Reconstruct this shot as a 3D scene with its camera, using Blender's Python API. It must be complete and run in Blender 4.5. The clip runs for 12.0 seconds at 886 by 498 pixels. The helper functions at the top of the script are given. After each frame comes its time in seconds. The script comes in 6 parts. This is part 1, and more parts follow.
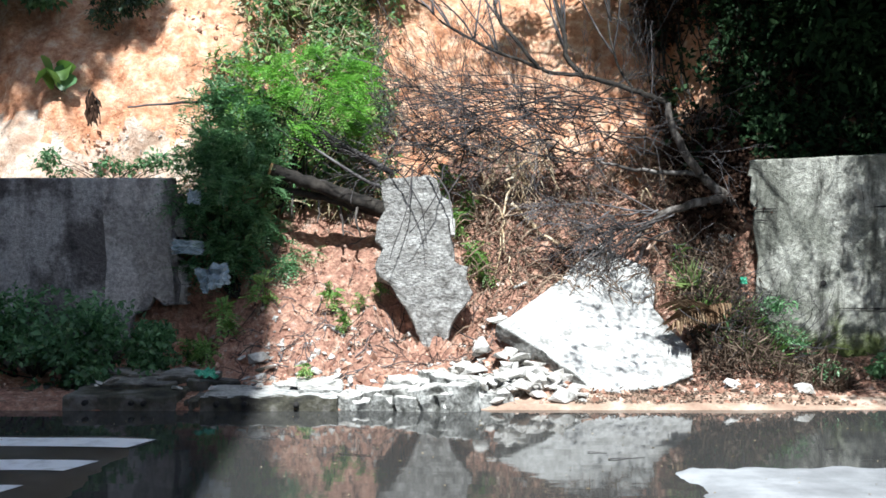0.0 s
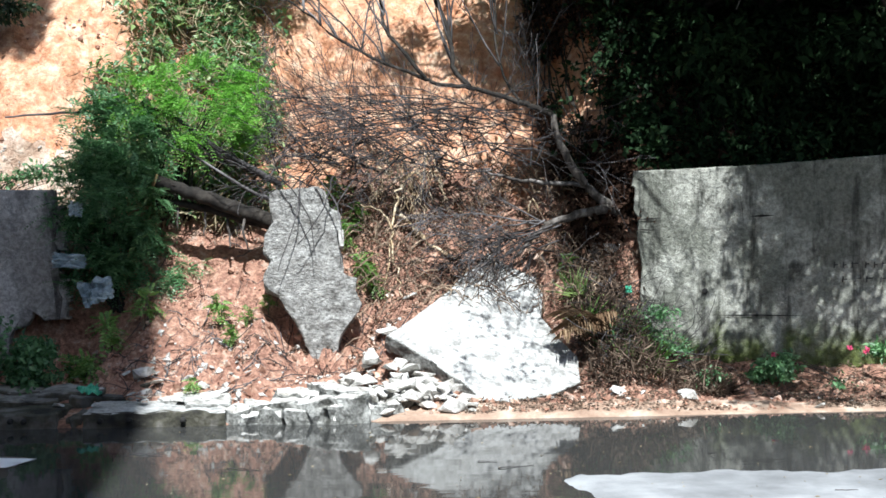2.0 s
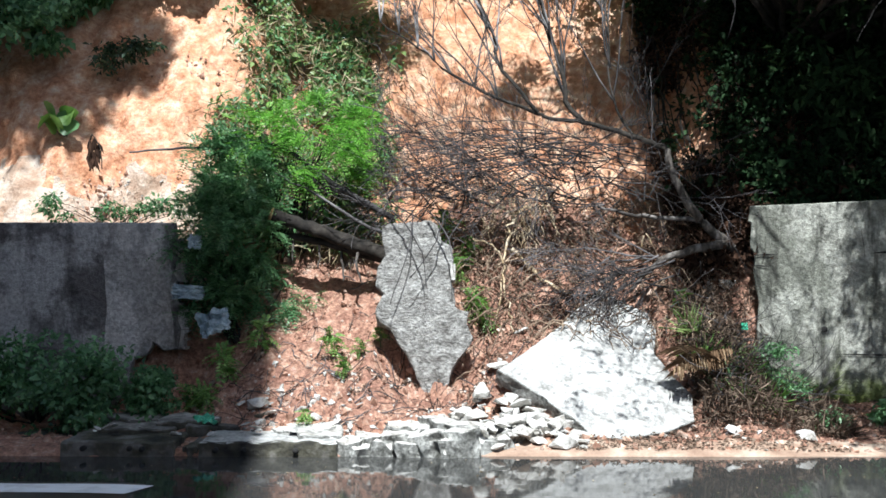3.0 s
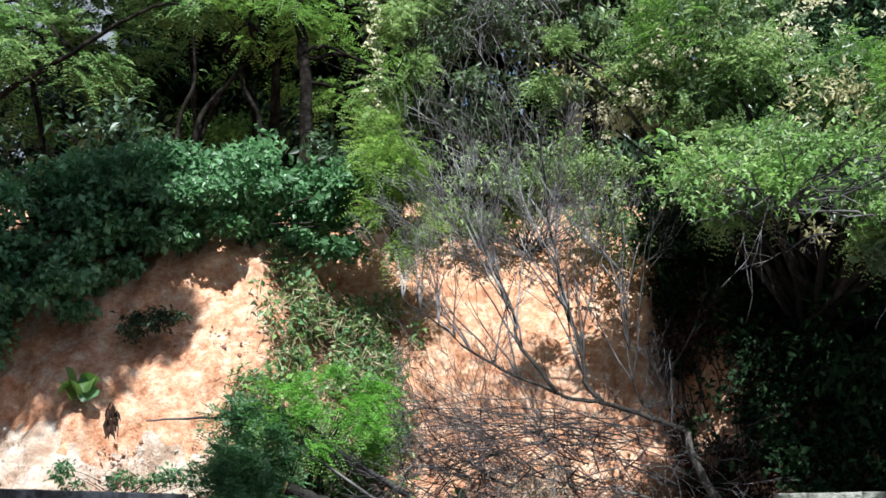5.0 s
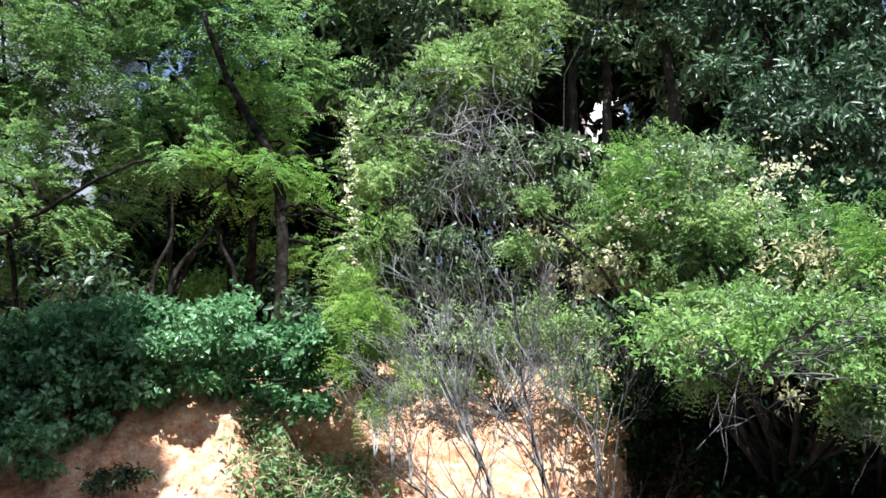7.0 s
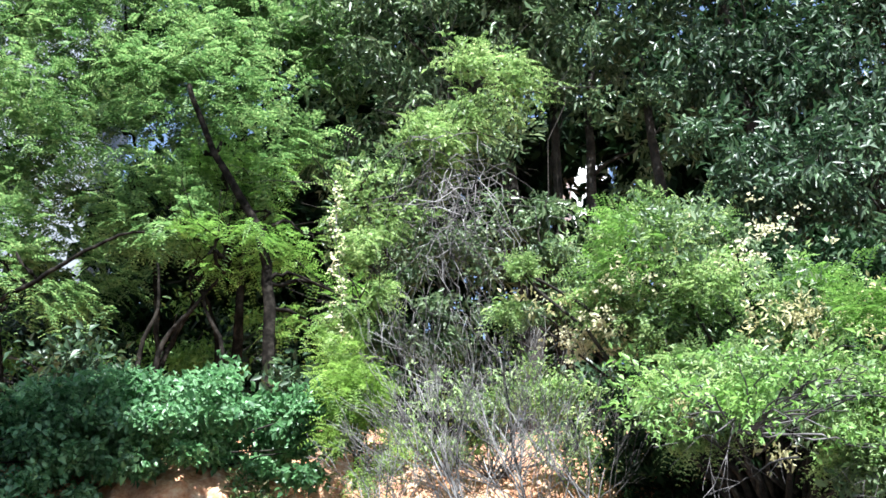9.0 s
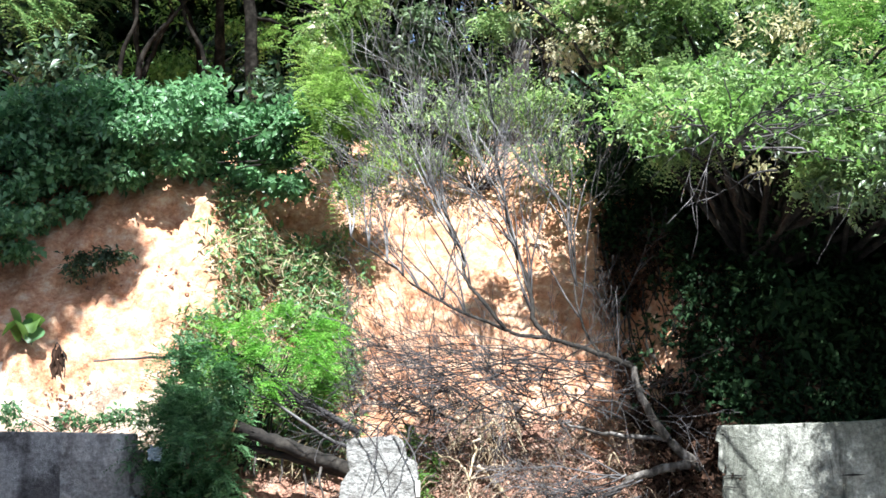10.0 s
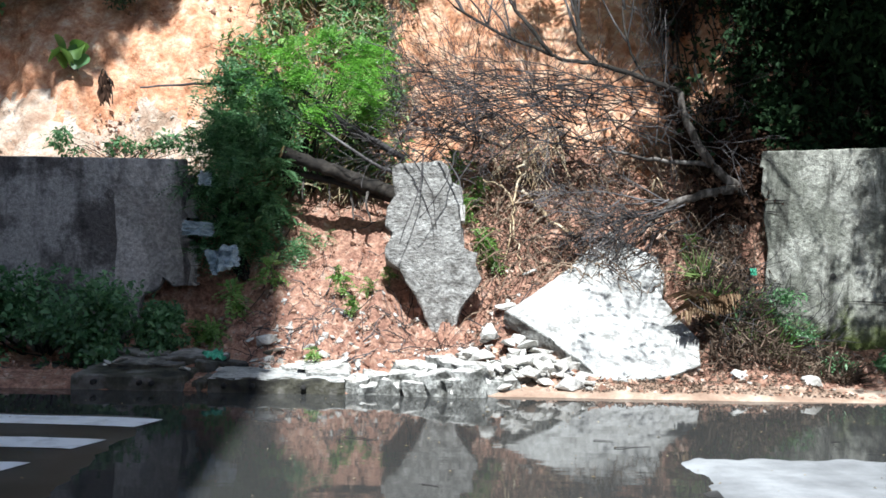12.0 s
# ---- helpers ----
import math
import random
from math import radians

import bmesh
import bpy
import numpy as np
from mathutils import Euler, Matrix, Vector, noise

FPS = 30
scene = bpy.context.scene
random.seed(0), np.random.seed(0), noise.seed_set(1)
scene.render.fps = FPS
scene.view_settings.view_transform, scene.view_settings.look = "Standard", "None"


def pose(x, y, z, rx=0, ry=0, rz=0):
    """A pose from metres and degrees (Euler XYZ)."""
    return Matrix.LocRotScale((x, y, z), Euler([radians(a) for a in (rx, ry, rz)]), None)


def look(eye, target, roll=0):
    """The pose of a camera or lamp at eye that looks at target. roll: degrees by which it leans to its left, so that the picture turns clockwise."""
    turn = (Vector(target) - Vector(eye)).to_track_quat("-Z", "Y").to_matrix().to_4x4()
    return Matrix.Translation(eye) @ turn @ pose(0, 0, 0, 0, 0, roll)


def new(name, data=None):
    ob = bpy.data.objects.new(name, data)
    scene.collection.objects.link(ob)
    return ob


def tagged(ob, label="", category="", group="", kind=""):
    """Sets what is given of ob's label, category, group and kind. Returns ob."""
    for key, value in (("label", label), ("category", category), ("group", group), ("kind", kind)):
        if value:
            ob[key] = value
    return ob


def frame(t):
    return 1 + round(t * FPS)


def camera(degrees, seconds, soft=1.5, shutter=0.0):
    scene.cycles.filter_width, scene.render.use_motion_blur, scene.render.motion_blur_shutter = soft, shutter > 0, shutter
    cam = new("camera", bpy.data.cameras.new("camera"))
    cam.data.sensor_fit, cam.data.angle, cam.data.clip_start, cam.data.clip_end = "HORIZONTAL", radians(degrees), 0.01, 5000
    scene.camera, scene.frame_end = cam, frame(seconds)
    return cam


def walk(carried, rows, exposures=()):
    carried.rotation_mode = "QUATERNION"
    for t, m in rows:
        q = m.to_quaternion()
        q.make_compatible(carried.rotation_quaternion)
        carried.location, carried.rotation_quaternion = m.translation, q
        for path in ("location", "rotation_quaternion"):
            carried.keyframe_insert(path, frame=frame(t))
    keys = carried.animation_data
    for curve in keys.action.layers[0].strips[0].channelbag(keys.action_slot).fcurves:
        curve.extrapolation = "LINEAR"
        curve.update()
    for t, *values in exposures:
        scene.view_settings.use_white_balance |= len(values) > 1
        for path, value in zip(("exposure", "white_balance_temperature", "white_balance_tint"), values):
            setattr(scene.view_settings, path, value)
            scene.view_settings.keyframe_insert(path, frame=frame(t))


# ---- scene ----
EYE = (0.0, 0.0, 1.5)
# seconds, yaw, pitch, roll
TURNS = [
    (0.0, 0.00, -1.00, 0.00), (0.5, -0.35, -0.75, -0.32), (1.0, -0.56, -0.96, -0.36), (1.5, -1.18, -0.83, -0.24),
    (2.0, -5.28, -0.49, 0.36), (2.5, -3.52, -0.76, 0.14), (3.0, 0.02, 1.15, -0.09), (3.5, 0.60, 4.52, -0.98),
    (3.7, 0.36, 6.69, -1.25), (5.3, 0.72, 15.70, -1.78), (5.5, 0.52, 16.91, -1.85), (6.0, 0.23, 19.43, -1.78),
    (6.5, -0.28, 20.35, -1.60), (7.0, -0.68, 21.78, -2.05), (7.2, -0.84, 24.10, -2.38), (8.0, -0.90, 29.40, -1.90),
    (8.8, -0.69, 27.65, -1.48), (9.0, -0.83, 24.94, -0.84), (9.4, -1.32, 18.46, -1.08), (9.5, -1.27, 16.94, -0.69),
    (10.0, -1.63, 11.33, -0.90), (10.5, -0.80, 6.96, -1.19), (11.0, -0.13, 3.92, -1.99), (11.5, 0.17, 0.84, -1.43),
    (12.0, 0.48, -1.68, -1.02),
]
cam = camera(40.37, 12.0, soft=1.6)
walk(cam, [(t, pose(*EYE, 90 + p, r, yaw)) for t, yaw, p, r in TURNS],
     exposures=[(0.0, 1.14), (3.5, 0.98), (5.5, 1.05), (6.0, 1.16), (7.0, 1.56), (8.0, 1.8), (8.8, 1.98), (9.0, 2.02), (9.5, 1.98), (10.0, 1.84), (10.6, 1.54), (11.0, 1.38), (11.5, 1.18), (12.0, 1.06)])

# ---- light ----
SUN_EL, SUN_AZ = 56.0, 3.0      # degrees; azimuth measured from straight behind the first view, towards +x
world = bpy.data.worlds.new("sky")
scene.world = world
world.use_nodes = True
wt = world.node_tree
sky = wt.nodes.new("ShaderNodeTexSky")
sky.sky_type = "NISHITA"
sky.sun_disc = False
sky.sun_elevation = radians(SUN_EL)
sky.sun_rotation = radians(180 - SUN_AZ)
wt.links.new(sky.outputs[0], wt.nodes["Background"].inputs[0])
wt.nodes["Background"].inputs[1].default_value = 0.078
sun = new("sun", bpy.data.lights.new("sun", "SUN"))
sun.data.energy, sun.data.angle, sun.data.color = 5.0, radians(0.53), (0.945, 1.0, 1.03)
sun_from = Vector((math.sin(radians(SUN_AZ)) * math.cos(radians(SUN_EL)), -math.cos(radians(SUN_AZ)) * math.cos(radians(SUN_EL)), math.sin(radians(SUN_EL))))
sun.matrix_world = look(tuple(sun_from * 60), (0, 0, 0))


# ---- materials ----
def ramp_material(name, stops, scale=4.0, detail=8.0, rough=0.85, bump=0.3, bump_scale=30.0, bump_dist=0.02, stretch=(1, 1, 1),
                  spec=0.3, rough_var=0.1, random_by=None, random_amount=0.25, grain=0.45):
    """A rough surface: two scales of colour and a two-scale bump, in metres."""
    m = bpy.data.materials.new(name)
    m.use_nodes = True
    t = m.node_tree
    n, l = t.nodes, t.links
    b = n["Principled BSDF"]
    mp = n.new("ShaderNodeMapping")
    mp.inputs["Scale"].default_value = stretch
    geo = n.new("ShaderNodeNewGeometry")
    l.new(geo.outputs["Position"], mp.inputs["Vector"])
    big = n.new("ShaderNodeTexNoise")
    big.inputs["Scale"].default_value, big.inputs["Detail"].default_value, big.inputs["Roughness"].default_value = scale, detail, 0.65
    l.new(mp.outputs[0], big.inputs["Vector"])
    cr = n.new("ShaderNodeValToRGB")
    while len(cr.color_ramp.elements) < len(stops):
        cr.color_ramp.elements.new(0.5)
    for e, (pos, col) in zip(cr.color_ramp.elements, stops):
        e.position, e.color = 0.5 + (pos - 0.5) * 0.62, (*col, 1)
    l.new(big.outputs["Fac"], cr.inputs["Fac"])
    colour = cr.outputs["Color"]
    small = n.new("ShaderNodeTexNoise")
    small.inputs["Scale"].default_value, small.inputs["Detail"].default_value, small.inputs["Roughness"].default_value = bump_scale, 6.0, 0.7
    l.new(mp.outputs[0], small.inputs["Vector"])
    mix = n.new("ShaderNodeMix")
    mix.data_type, mix.blend_type = "RGBA", "OVERLAY"
    mix.inputs["Factor"].default_value = min(1.0, grain)
    l.new(colour, mix.inputs["A"])
    grey = n.new("ShaderNodeRGBToBW")
    l.new(small.outputs["Color"], grey.inputs[0])
    speck = n.new("ShaderNodeMapRange")
    half = 0.5 if grain < 0.5 else 0.2
    speck.inputs["From Min"].default_value, speck.inputs["From Max"].default_value = 0.5 - half, 0.5 + half
    l.new(grey.outputs[0], speck.inputs["Value"])
    l.new(speck.outputs[0], mix.inputs["B"])
    colour = mix.outputs["Result"]
    if random_by:
        src = n.new("ShaderNodeObjectInfo").outputs["Random"] if random_by == "object" else geo.outputs["Random Per Island"]
        hv = n.new("ShaderNodeHueSaturation")
        mr = n.new("ShaderNodeMapRange")
        mr.inputs["To Min"].default_value, mr.inputs["To Max"].default_value = 1 - random_amount, 1 + random_amount
        l.new(src, mr.inputs["Value"])
        l.new(mr.outputs[0], hv.inputs["Value"])
        l.new(colour, hv.inputs["Color"])
        colour = hv.outputs["Color"]
    l.new(colour, b.inputs["Base Color"])
    b.inputs["Specular IOR Level"].default_value = spec
    rr = n.new("ShaderNodeMapRange")
    rr.inputs["To Min"].default_value, rr.inputs["To Max"].default_value = rough - rough_var, min(1, rough + rough_var)
    l.new(small.outputs["Fac"], rr.inputs["Value"])
    l.new(rr.outputs[0], b.inputs["Roughness"])
    bp = n.new("ShaderNodeBump")
    bp.inputs["Strength"].default_value, bp.inputs["Distance"].default_value = bump, bump_dist
    l.new(small.outputs["Fac"], bp.inputs["Height"])
    l.new(bp.outputs[0], b.inputs["Normal"])
    return m


def leaf_material(name, dark, mid, light, rough=0.45, through_light=0.35, spec=0.45):
    """Leaves: a colour of their own for each one, with light coming through."""
    m = bpy.data.materials.new(name)
    m.use_nodes = True
    t = m.node_tree
    n, l = t.nodes, t.links
    b = n["Principled BSDF"]
    geo = n.new("ShaderNodeNewGeometry")
    cr = n.new("ShaderNodeValToRGB")
    cr.color_ramp.elements[0].color, cr.color_ramp.elements[1].color = (*dark, 1), (*light, 1)
    e = cr.color_ramp.elements.new(0.55)
    e.color = (*mid, 1)
    big = n.new("ShaderNodeTexNoise")
    big.inputs["Scale"].default_value, big.inputs["Detail"].default_value = 1.3, 3.0
    l.new(geo.outputs["Position"], big.inputs["Vector"])
    ad = n.new("ShaderNodeMath")
    ad.operation = "MULTIPLY_ADD"
    l.new(big.outputs["Fac"], ad.inputs[0])
    ad.inputs[1].default_value = 0.9
    half = n.new("ShaderNodeMath")
    half.operation = "MULTIPLY_ADD"
    l.new(geo.outputs["Random Per Island"], half.inputs[0])
    half.inputs[1].default_value, half.inputs[2].default_value = 0.65, -0.28
    l.new(half.outputs[0], ad.inputs[2])
    l.new(ad.outputs[0], cr.inputs["Fac"])
    l.new(cr.outputs["Color"], b.inputs["Base Color"])
    b.inputs["Roughness"].default_value = rough
    b.inputs["Specular IOR Level"].default_value = spec
    tr = n.new("ShaderNodeBsdfTranslucent")
    hs = n.new("ShaderNodeHueSaturation")
    hs.inputs["Value"].default_value, hs.inputs["Saturation"].default_value = 1.5, 1.1
    l.new(cr.outputs["Color"], hs.inputs["Color"])
    l.new(hs.outputs["Color"], tr.inputs["Color"])
    mx = n.new("ShaderNodeMixShader")
    mx.inputs[0].default_value = through_light
    l.new(b.outputs[0], mx.inputs[1])
    l.new(tr.outputs[0], mx.inputs[2])
    l.new(mx.outputs[0], n["Material Output"].inputs["Surface"])
    return m


def plain_material(name, colour, rough=0.5, metal=0.0, spec=0.5):
    m = bpy.data.materials.new(name)
    m.use_nodes = True
    b = m.node_tree.nodes["Principled BSDF"]
    b.inputs["Base Color"].default_value = (*colour, 1)
    b.inputs["Roughness"].default_value, b.inputs["Metallic"].default_value = rough, metal
    b.inputs["Specular IOR Level"].default_value = spec
    return m


SOIL = ramp_material("red_soil", [(0.16, (0.39, 0.16, 0.082)), (0.4, (0.56, 0.275, 0.16)), (0.58, (0.66, 0.39, 0.255)), (0.82, (0.74, 0.56, 0.42))],
                     scale=5.5, detail=10, rough=0.95, bump=1.0, bump_scale=17, bump_dist=0.05, spec=0.15, grain=0.55)


def wall_material(name, dark, mid, light, moss, moss_top, streak=0.5, blotch=1.1):
    """Old cast concrete: blotches, rain streaks, pitted grain, and moss that climbs from the foot."""
    m = bpy.data.materials.new(name)
    m.use_nodes = True
    n, l = m.node_tree.nodes, m.node_tree.links
    b = n["Principled BSDF"]
    geo = n.new("ShaderNodeNewGeometry")

    def noise_at(scale, stretch, detail=7.0, rough=0.65):
        mp = n.new("ShaderNodeMapping")
        mp.inputs["Scale"].default_value = stretch
        tx = n.new("ShaderNodeTexNoise")
        tx.inputs["Scale"].default_value, tx.inputs["Detail"].default_value, tx.inputs["Roughness"].default_value = scale, detail, rough
        l.new(geo.outputs["Position"], mp.inputs["Vector"])
        l.new(mp.outputs[0], tx.inputs["Vector"])
        return tx.outputs["Fac"]

    def blend(fac, a, c, mode="MIX"):
        mx = n.new("ShaderNodeMix")
        mx.data_type, mx.blend_type = "RGBA", mode
        for sock, val in (("Factor", fac), ("A", a), ("B", c)):
            if isinstance(val, (int, float)):
                mx.inputs[sock].default_value = val
            elif isinstance(val, tuple):
                mx.inputs[sock].default_value = (*val, 1)
            else:
                l.new(val, mx.inputs[sock])
        return mx.outputs["Result"]

    def steps(src, lo, hi):
        mr = n.new("ShaderNodeMapRange")
        mr.interpolation_type = "SMOOTHSTEP"
        mr.inputs["From Min"].default_value, mr.inputs["From Max"].default_value = lo, hi
        l.new(src, mr.inputs["Value"])
        return mr.outputs[0]

    col = blend(steps(noise_at(blotch, (1, 1, 1)), 0.43, 0.57), mid, light)
    st = steps(noise_at(5.0, (1, 1, 0.12), 5.0), 0.5, 0.66)
    sc = n.new("ShaderNodeMath")
    sc.operation = "MULTIPLY"
    sc.inputs[1].default_value = streak
    l.new(st, sc.inputs[0])
    col = blend(sc.outputs[0], col, dark)
    col = blend(steps(noise_at(2.6, (1, 1, 0.8)), 0.55, 0.7), col, dark)
    sep = n.new("ShaderNodeSeparateXYZ")
    l.new(geo.outputs["Position"], sep.inputs[0])
    edge = n.new("ShaderNodeMath")
    edge.operation = "MULTIPLY_ADD"
    l.new(noise_at(2.2, (1, 1, 1)), edge.inputs[0])
    edge.inputs[1].default_value = -1.5
    l.new(sep.outputs["Z"], edge.inputs[2])
    col = blend(steps(edge.outputs[0], moss_top - 0.75 + 0.2, moss_top - 0.75 - 0.25), col, moss)
    fine = noise_at(24.0, (1, 1, 1), 7.0, 0.75)
    grey = n.new("ShaderNodeCombineColor")
    speck = steps(fine, 0.3, 0.7)
    for k in range(3):
        l.new(speck, grey.inputs[k])
    col = blend(0.4, col, grey.outputs[0], "OVERLAY")
    l.new(col, b.inputs["Base Color"])
    b.inputs["Roughness"].default_value, b.inputs["Specular IOR Level"].default_value = 0.92, 0.25
    bp = n.new("ShaderNodeBump")
    bp.inputs["Strength"].default_value, bp.inputs["Distance"].default_value = 1.0, 0.035
    l.new(fine, bp.inputs["Height"])
    l.new(bp.outputs[0], b.inputs["Normal"])
    return m


SOIL_FRESH = ramp_material("slumped_soil", [(0.2, (0.25, 0.12, 0.085)), (0.42, (0.42, 0.225, 0.163)), (0.58, (0.55, 0.31, 0.22)), (0.82, (0.68, 0.52, 0.42))],
                           scale=9.0, detail=10, rough=0.95, bump=1.0, bump_scale=24, bump_dist=0.08, spec=0.15, grain=0.75)
SUBSOIL = ramp_material("pale_subsoil", [(0.25, (0.36, 0.22, 0.15)), (0.46, (0.5, 0.36, 0.27)), (0.58, (0.61, 0.475, 0.38)), (0.8, (0.71, 0.63, 0.55))],
                        scale=3.2, detail=9, rough=0.95, bump=1.0, bump_scale=16, bump_dist=0.07, spec=0.15)
SAND = ramp_material("pale_sand", [(0.3, (0.24, 0.155, 0.11)), (0.5, (0.36, 0.25, 0.185)), (0.7, (0.48, 0.38, 0.3))], scale=3, rough=0.6, bump=0.6, bump_scale=50, bump_dist=0.02)
CONCRETE_MID = wall_material("patched_plaster", (0.12, 0.11, 0.105), (0.33, 0.315, 0.3), (0.52, 0.5, 0.48), (0.1, 0.1, 0.08), 0.2, 0.5, 2.2)
CONCRETE_DARK = wall_material("stained_concrete", (0.045, 0.041, 0.04), (0.125, 0.116, 0.114), (0.4, 0.39, 0.38), (0.06, 0.065, 0.045), 0.3, 0.45, 1.7)
CONCRETE_PALE = wall_material("mossy_concrete", (0.065, 0.065, 0.055), (0.2, 0.205, 0.172), (0.41, 0.41, 0.36), (0.12, 0.15, 0.045), 0.5, 0.9, 1.7)
SLAB_ROUGH = ramp_material("rough_concrete", [(0.2, (0.15, 0.14, 0.125)), (0.42, (0.32, 0.31, 0.29)), (0.58, (0.44, 0.43, 0.405)), (0.8, (0.58, 0.57, 0.545))],
                           scale=9.0, detail=10, rough=0.95, bump=1.0, bump_scale=30, bump_dist=0.09, stretch=(0.9, 1, 1.35), grain=0.85)
SLAB_WHITE = ramp_material("pale_plaster", [(0.2, (0.2, 0.195, 0.18)), (0.4, (0.42, 0.415, 0.395)), (0.7, (0.58, 0.58, 0.56))],
                           scale=4.4, rough=0.85, bump=0.9, bump_scale=26, bump_dist=0.045, grain=0.6)
RUBBLE = ramp_material("rubble", [(0.3, (0.3, 0.28, 0.25)), (0.5, (0.5, 0.485, 0.45)), (0.7, (0.64, 0.625, 0.59))],
                       scale=6.0, rough=0.9, bump=0.8, bump_scale=32, grain=0.6, random_by="object", random_amount=0.2)
STONE_SOIL = ramp_material("clods", [(0.3, (0.22, 0.11, 0.075)), (0.5, (0.38, 0.22, 0.155)), (0.7, (0.58, 0.46, 0.38))],
                           scale=6.0, rough=0.95, bump=0.4, bump_scale=50, random_by="island", random_amount=0.35)
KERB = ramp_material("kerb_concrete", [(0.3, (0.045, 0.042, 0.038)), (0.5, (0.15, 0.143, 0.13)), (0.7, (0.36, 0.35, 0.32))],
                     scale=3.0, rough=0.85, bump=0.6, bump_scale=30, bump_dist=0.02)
KERB_FRONT = ramp_material("broken_concrete", [(0.25, (0.1, 0.1, 0.088)), (0.45, (0.25, 0.25, 0.232)), (0.6, (0.38, 0.38, 0.355)), (0.8, (0.5, 0.5, 0.47))],
                           scale=7.0, detail=10, rough=0.9, bump=1.0, bump_scale=28, bump_dist=0.05, grain=0.75)
ASPHALT = ramp_material("asphalt", [(0.3, (0.16, 0.164, 0.168)), (0.5, (0.235, 0.241, 0.247)), (0.7, (0.33, 0.338, 0.344))],
                        scale=1.2, rough=0.75, bump=0.5, bump_scale=120, bump_dist=0.006, spec=0.4)
ASPHALT_WET = ramp_material("wet_asphalt", [(0.3, (0.022, 0.022, 0.022)), (0.5, (0.042, 0.042, 0.042)), (0.7, (0.075, 0.075, 0.073))],
                            scale=1.5, rough=0.42, bump=0.5, bump_scale=110, bump_dist=0.006, spec=0.5)
KERB_WET = ramp_material("wet_kerb", [(0.3, (0.022, 0.021, 0.019)), (0.5, (0.075, 0.071, 0.051)), (0.7, (0.19, 0.18, 0.165))],
                         scale=3.0, rough=0.7, bump=0.7, bump_scale=30, bump_dist=0.025)
PAINT = ramp_material("road_paint", [(0.3, (0.7, 0.7, 0.69)), (0.5, (0.86, 0.87, 0.87)), (0.7, (0.9, 0.91, 0.91))],
                      scale=6, rough=0.7, bump=0.3, bump_scale=90, bump_dist=0.004)
BARK = ramp_material("bark", [(0.3, (0.035, 0.029, 0.025)), (0.5, (0.09, 0.078, 0.068)), (0.7, (0.2, 0.18, 0.165))],
                     scale=9, rough=0.95, bump=0.9, bump_scale=45, bump_dist=0.012, stretch=(1.5, 1.5, 0.6))
BARK_PALE = ramp_material("weathered_bark", [(0.3, (0.035, 0.03, 0.027)), (0.5, (0.1, 0.09, 0.082)), (0.7, (0.25, 0.23, 0.215))],
                          scale=7, rough=0.95, bump=0.8, bump_scale=45, bump_dist=0.012)
BARK_DARK = ramp_material("dark_bark", [(0.3, (0.010, 0.009, 0.008)), (0.5, (0.024, 0.02, 0.017)), (0.7, (0.05, 0.043, 0.036))],
                          scale=7, rough=0.95, bump=0.8, bump_scale=30, bump_dist=0.015)
# near-black bark: trunk shade painted into the colour
BARK_SHADE = ramp_material("shade_bark", [(0.3, (0.004, 0.0035, 0.003)), (0.5, (0.011, 0.0095, 0.008)), (0.7, (0.03, 0.026, 0.022))],
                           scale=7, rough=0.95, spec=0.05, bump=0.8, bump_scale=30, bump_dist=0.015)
TWIG = ramp_material("dead_twigs", [(0.3, (0.022, 0.02, 0.02)), (0.5, (0.062, 0.056, 0.056)), (0.7, (0.15, 0.14, 0.142))],
                     scale=2, rough=0.9, bump=0.2, bump_scale=60, random_by="island", random_amount=0.3)
TWIG_GREY = ramp_material("grey_twigs", [(0.3, (0.04, 0.037, 0.036)), (0.5, (0.115, 0.108, 0.107)), (0.7, (0.28, 0.272, 0.27))],
                          scale=2, rough=0.9, bump=0.2, bump_scale=60, random_by="island", random_amount=0.35)
ROOT_PALE = ramp_material("pale_root", [(0.3, (0.36, 0.25, 0.14)), (0.5, (0.52, 0.4, 0.26)), (0.7, (0.64, 0.54, 0.4))],
                          scale=8, rough=0.8, bump=0.4, bump_scale=50, bump_dist=0.006)
ROOT_RED = ramp_material("dry_roots", [(0.3, (0.07, 0.045, 0.032)), (0.5, (0.17, 0.115, 0.08)), (0.7, (0.36, 0.27, 0.19))],
                         scale=3, rough=0.9, bump=0.2, bump_scale=60, random_by="island", random_amount=0.4)
CUT_WOOD = ramp_material("cut_wood", [(0.3, (0.38, 0.2, 0.09)), (0.6, (0.55, 0.33, 0.17))], scale=20, rough=0.8, bump=0.2, bump_scale=80)
LEAF_HEDGE = leaf_material("hedge_leaf", (0.025, 0.068, 0.03), (0.105, 0.23, 0.10), (0.26, 0.44, 0.23), rough=0.36)
LEAF_FERN = leaf_material("pinnate_leaf", (0.05, 0.11, 0.025), (0.16, 0.3, 0.08), (0.31, 0.45, 0.15), rough=0.5)
# dark evergreen green, darkened further for growth that stands in shade
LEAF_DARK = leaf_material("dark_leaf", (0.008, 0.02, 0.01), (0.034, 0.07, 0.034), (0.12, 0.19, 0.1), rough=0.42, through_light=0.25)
LEAF_FEATHER = leaf_material("feathery_leaf", (0.035, 0.09, 0.028), (0.145, 0.245, 0.095), (0.34, 0.44, 0.2), rough=0.5, through_light=0.45)
LEAF_LIGHT = leaf_material("light_leaf", (0.04, 0.095, 0.028), (0.205, 0.31, 0.115), (0.44, 0.52, 0.25), rough=0.42, through_light=0.4)
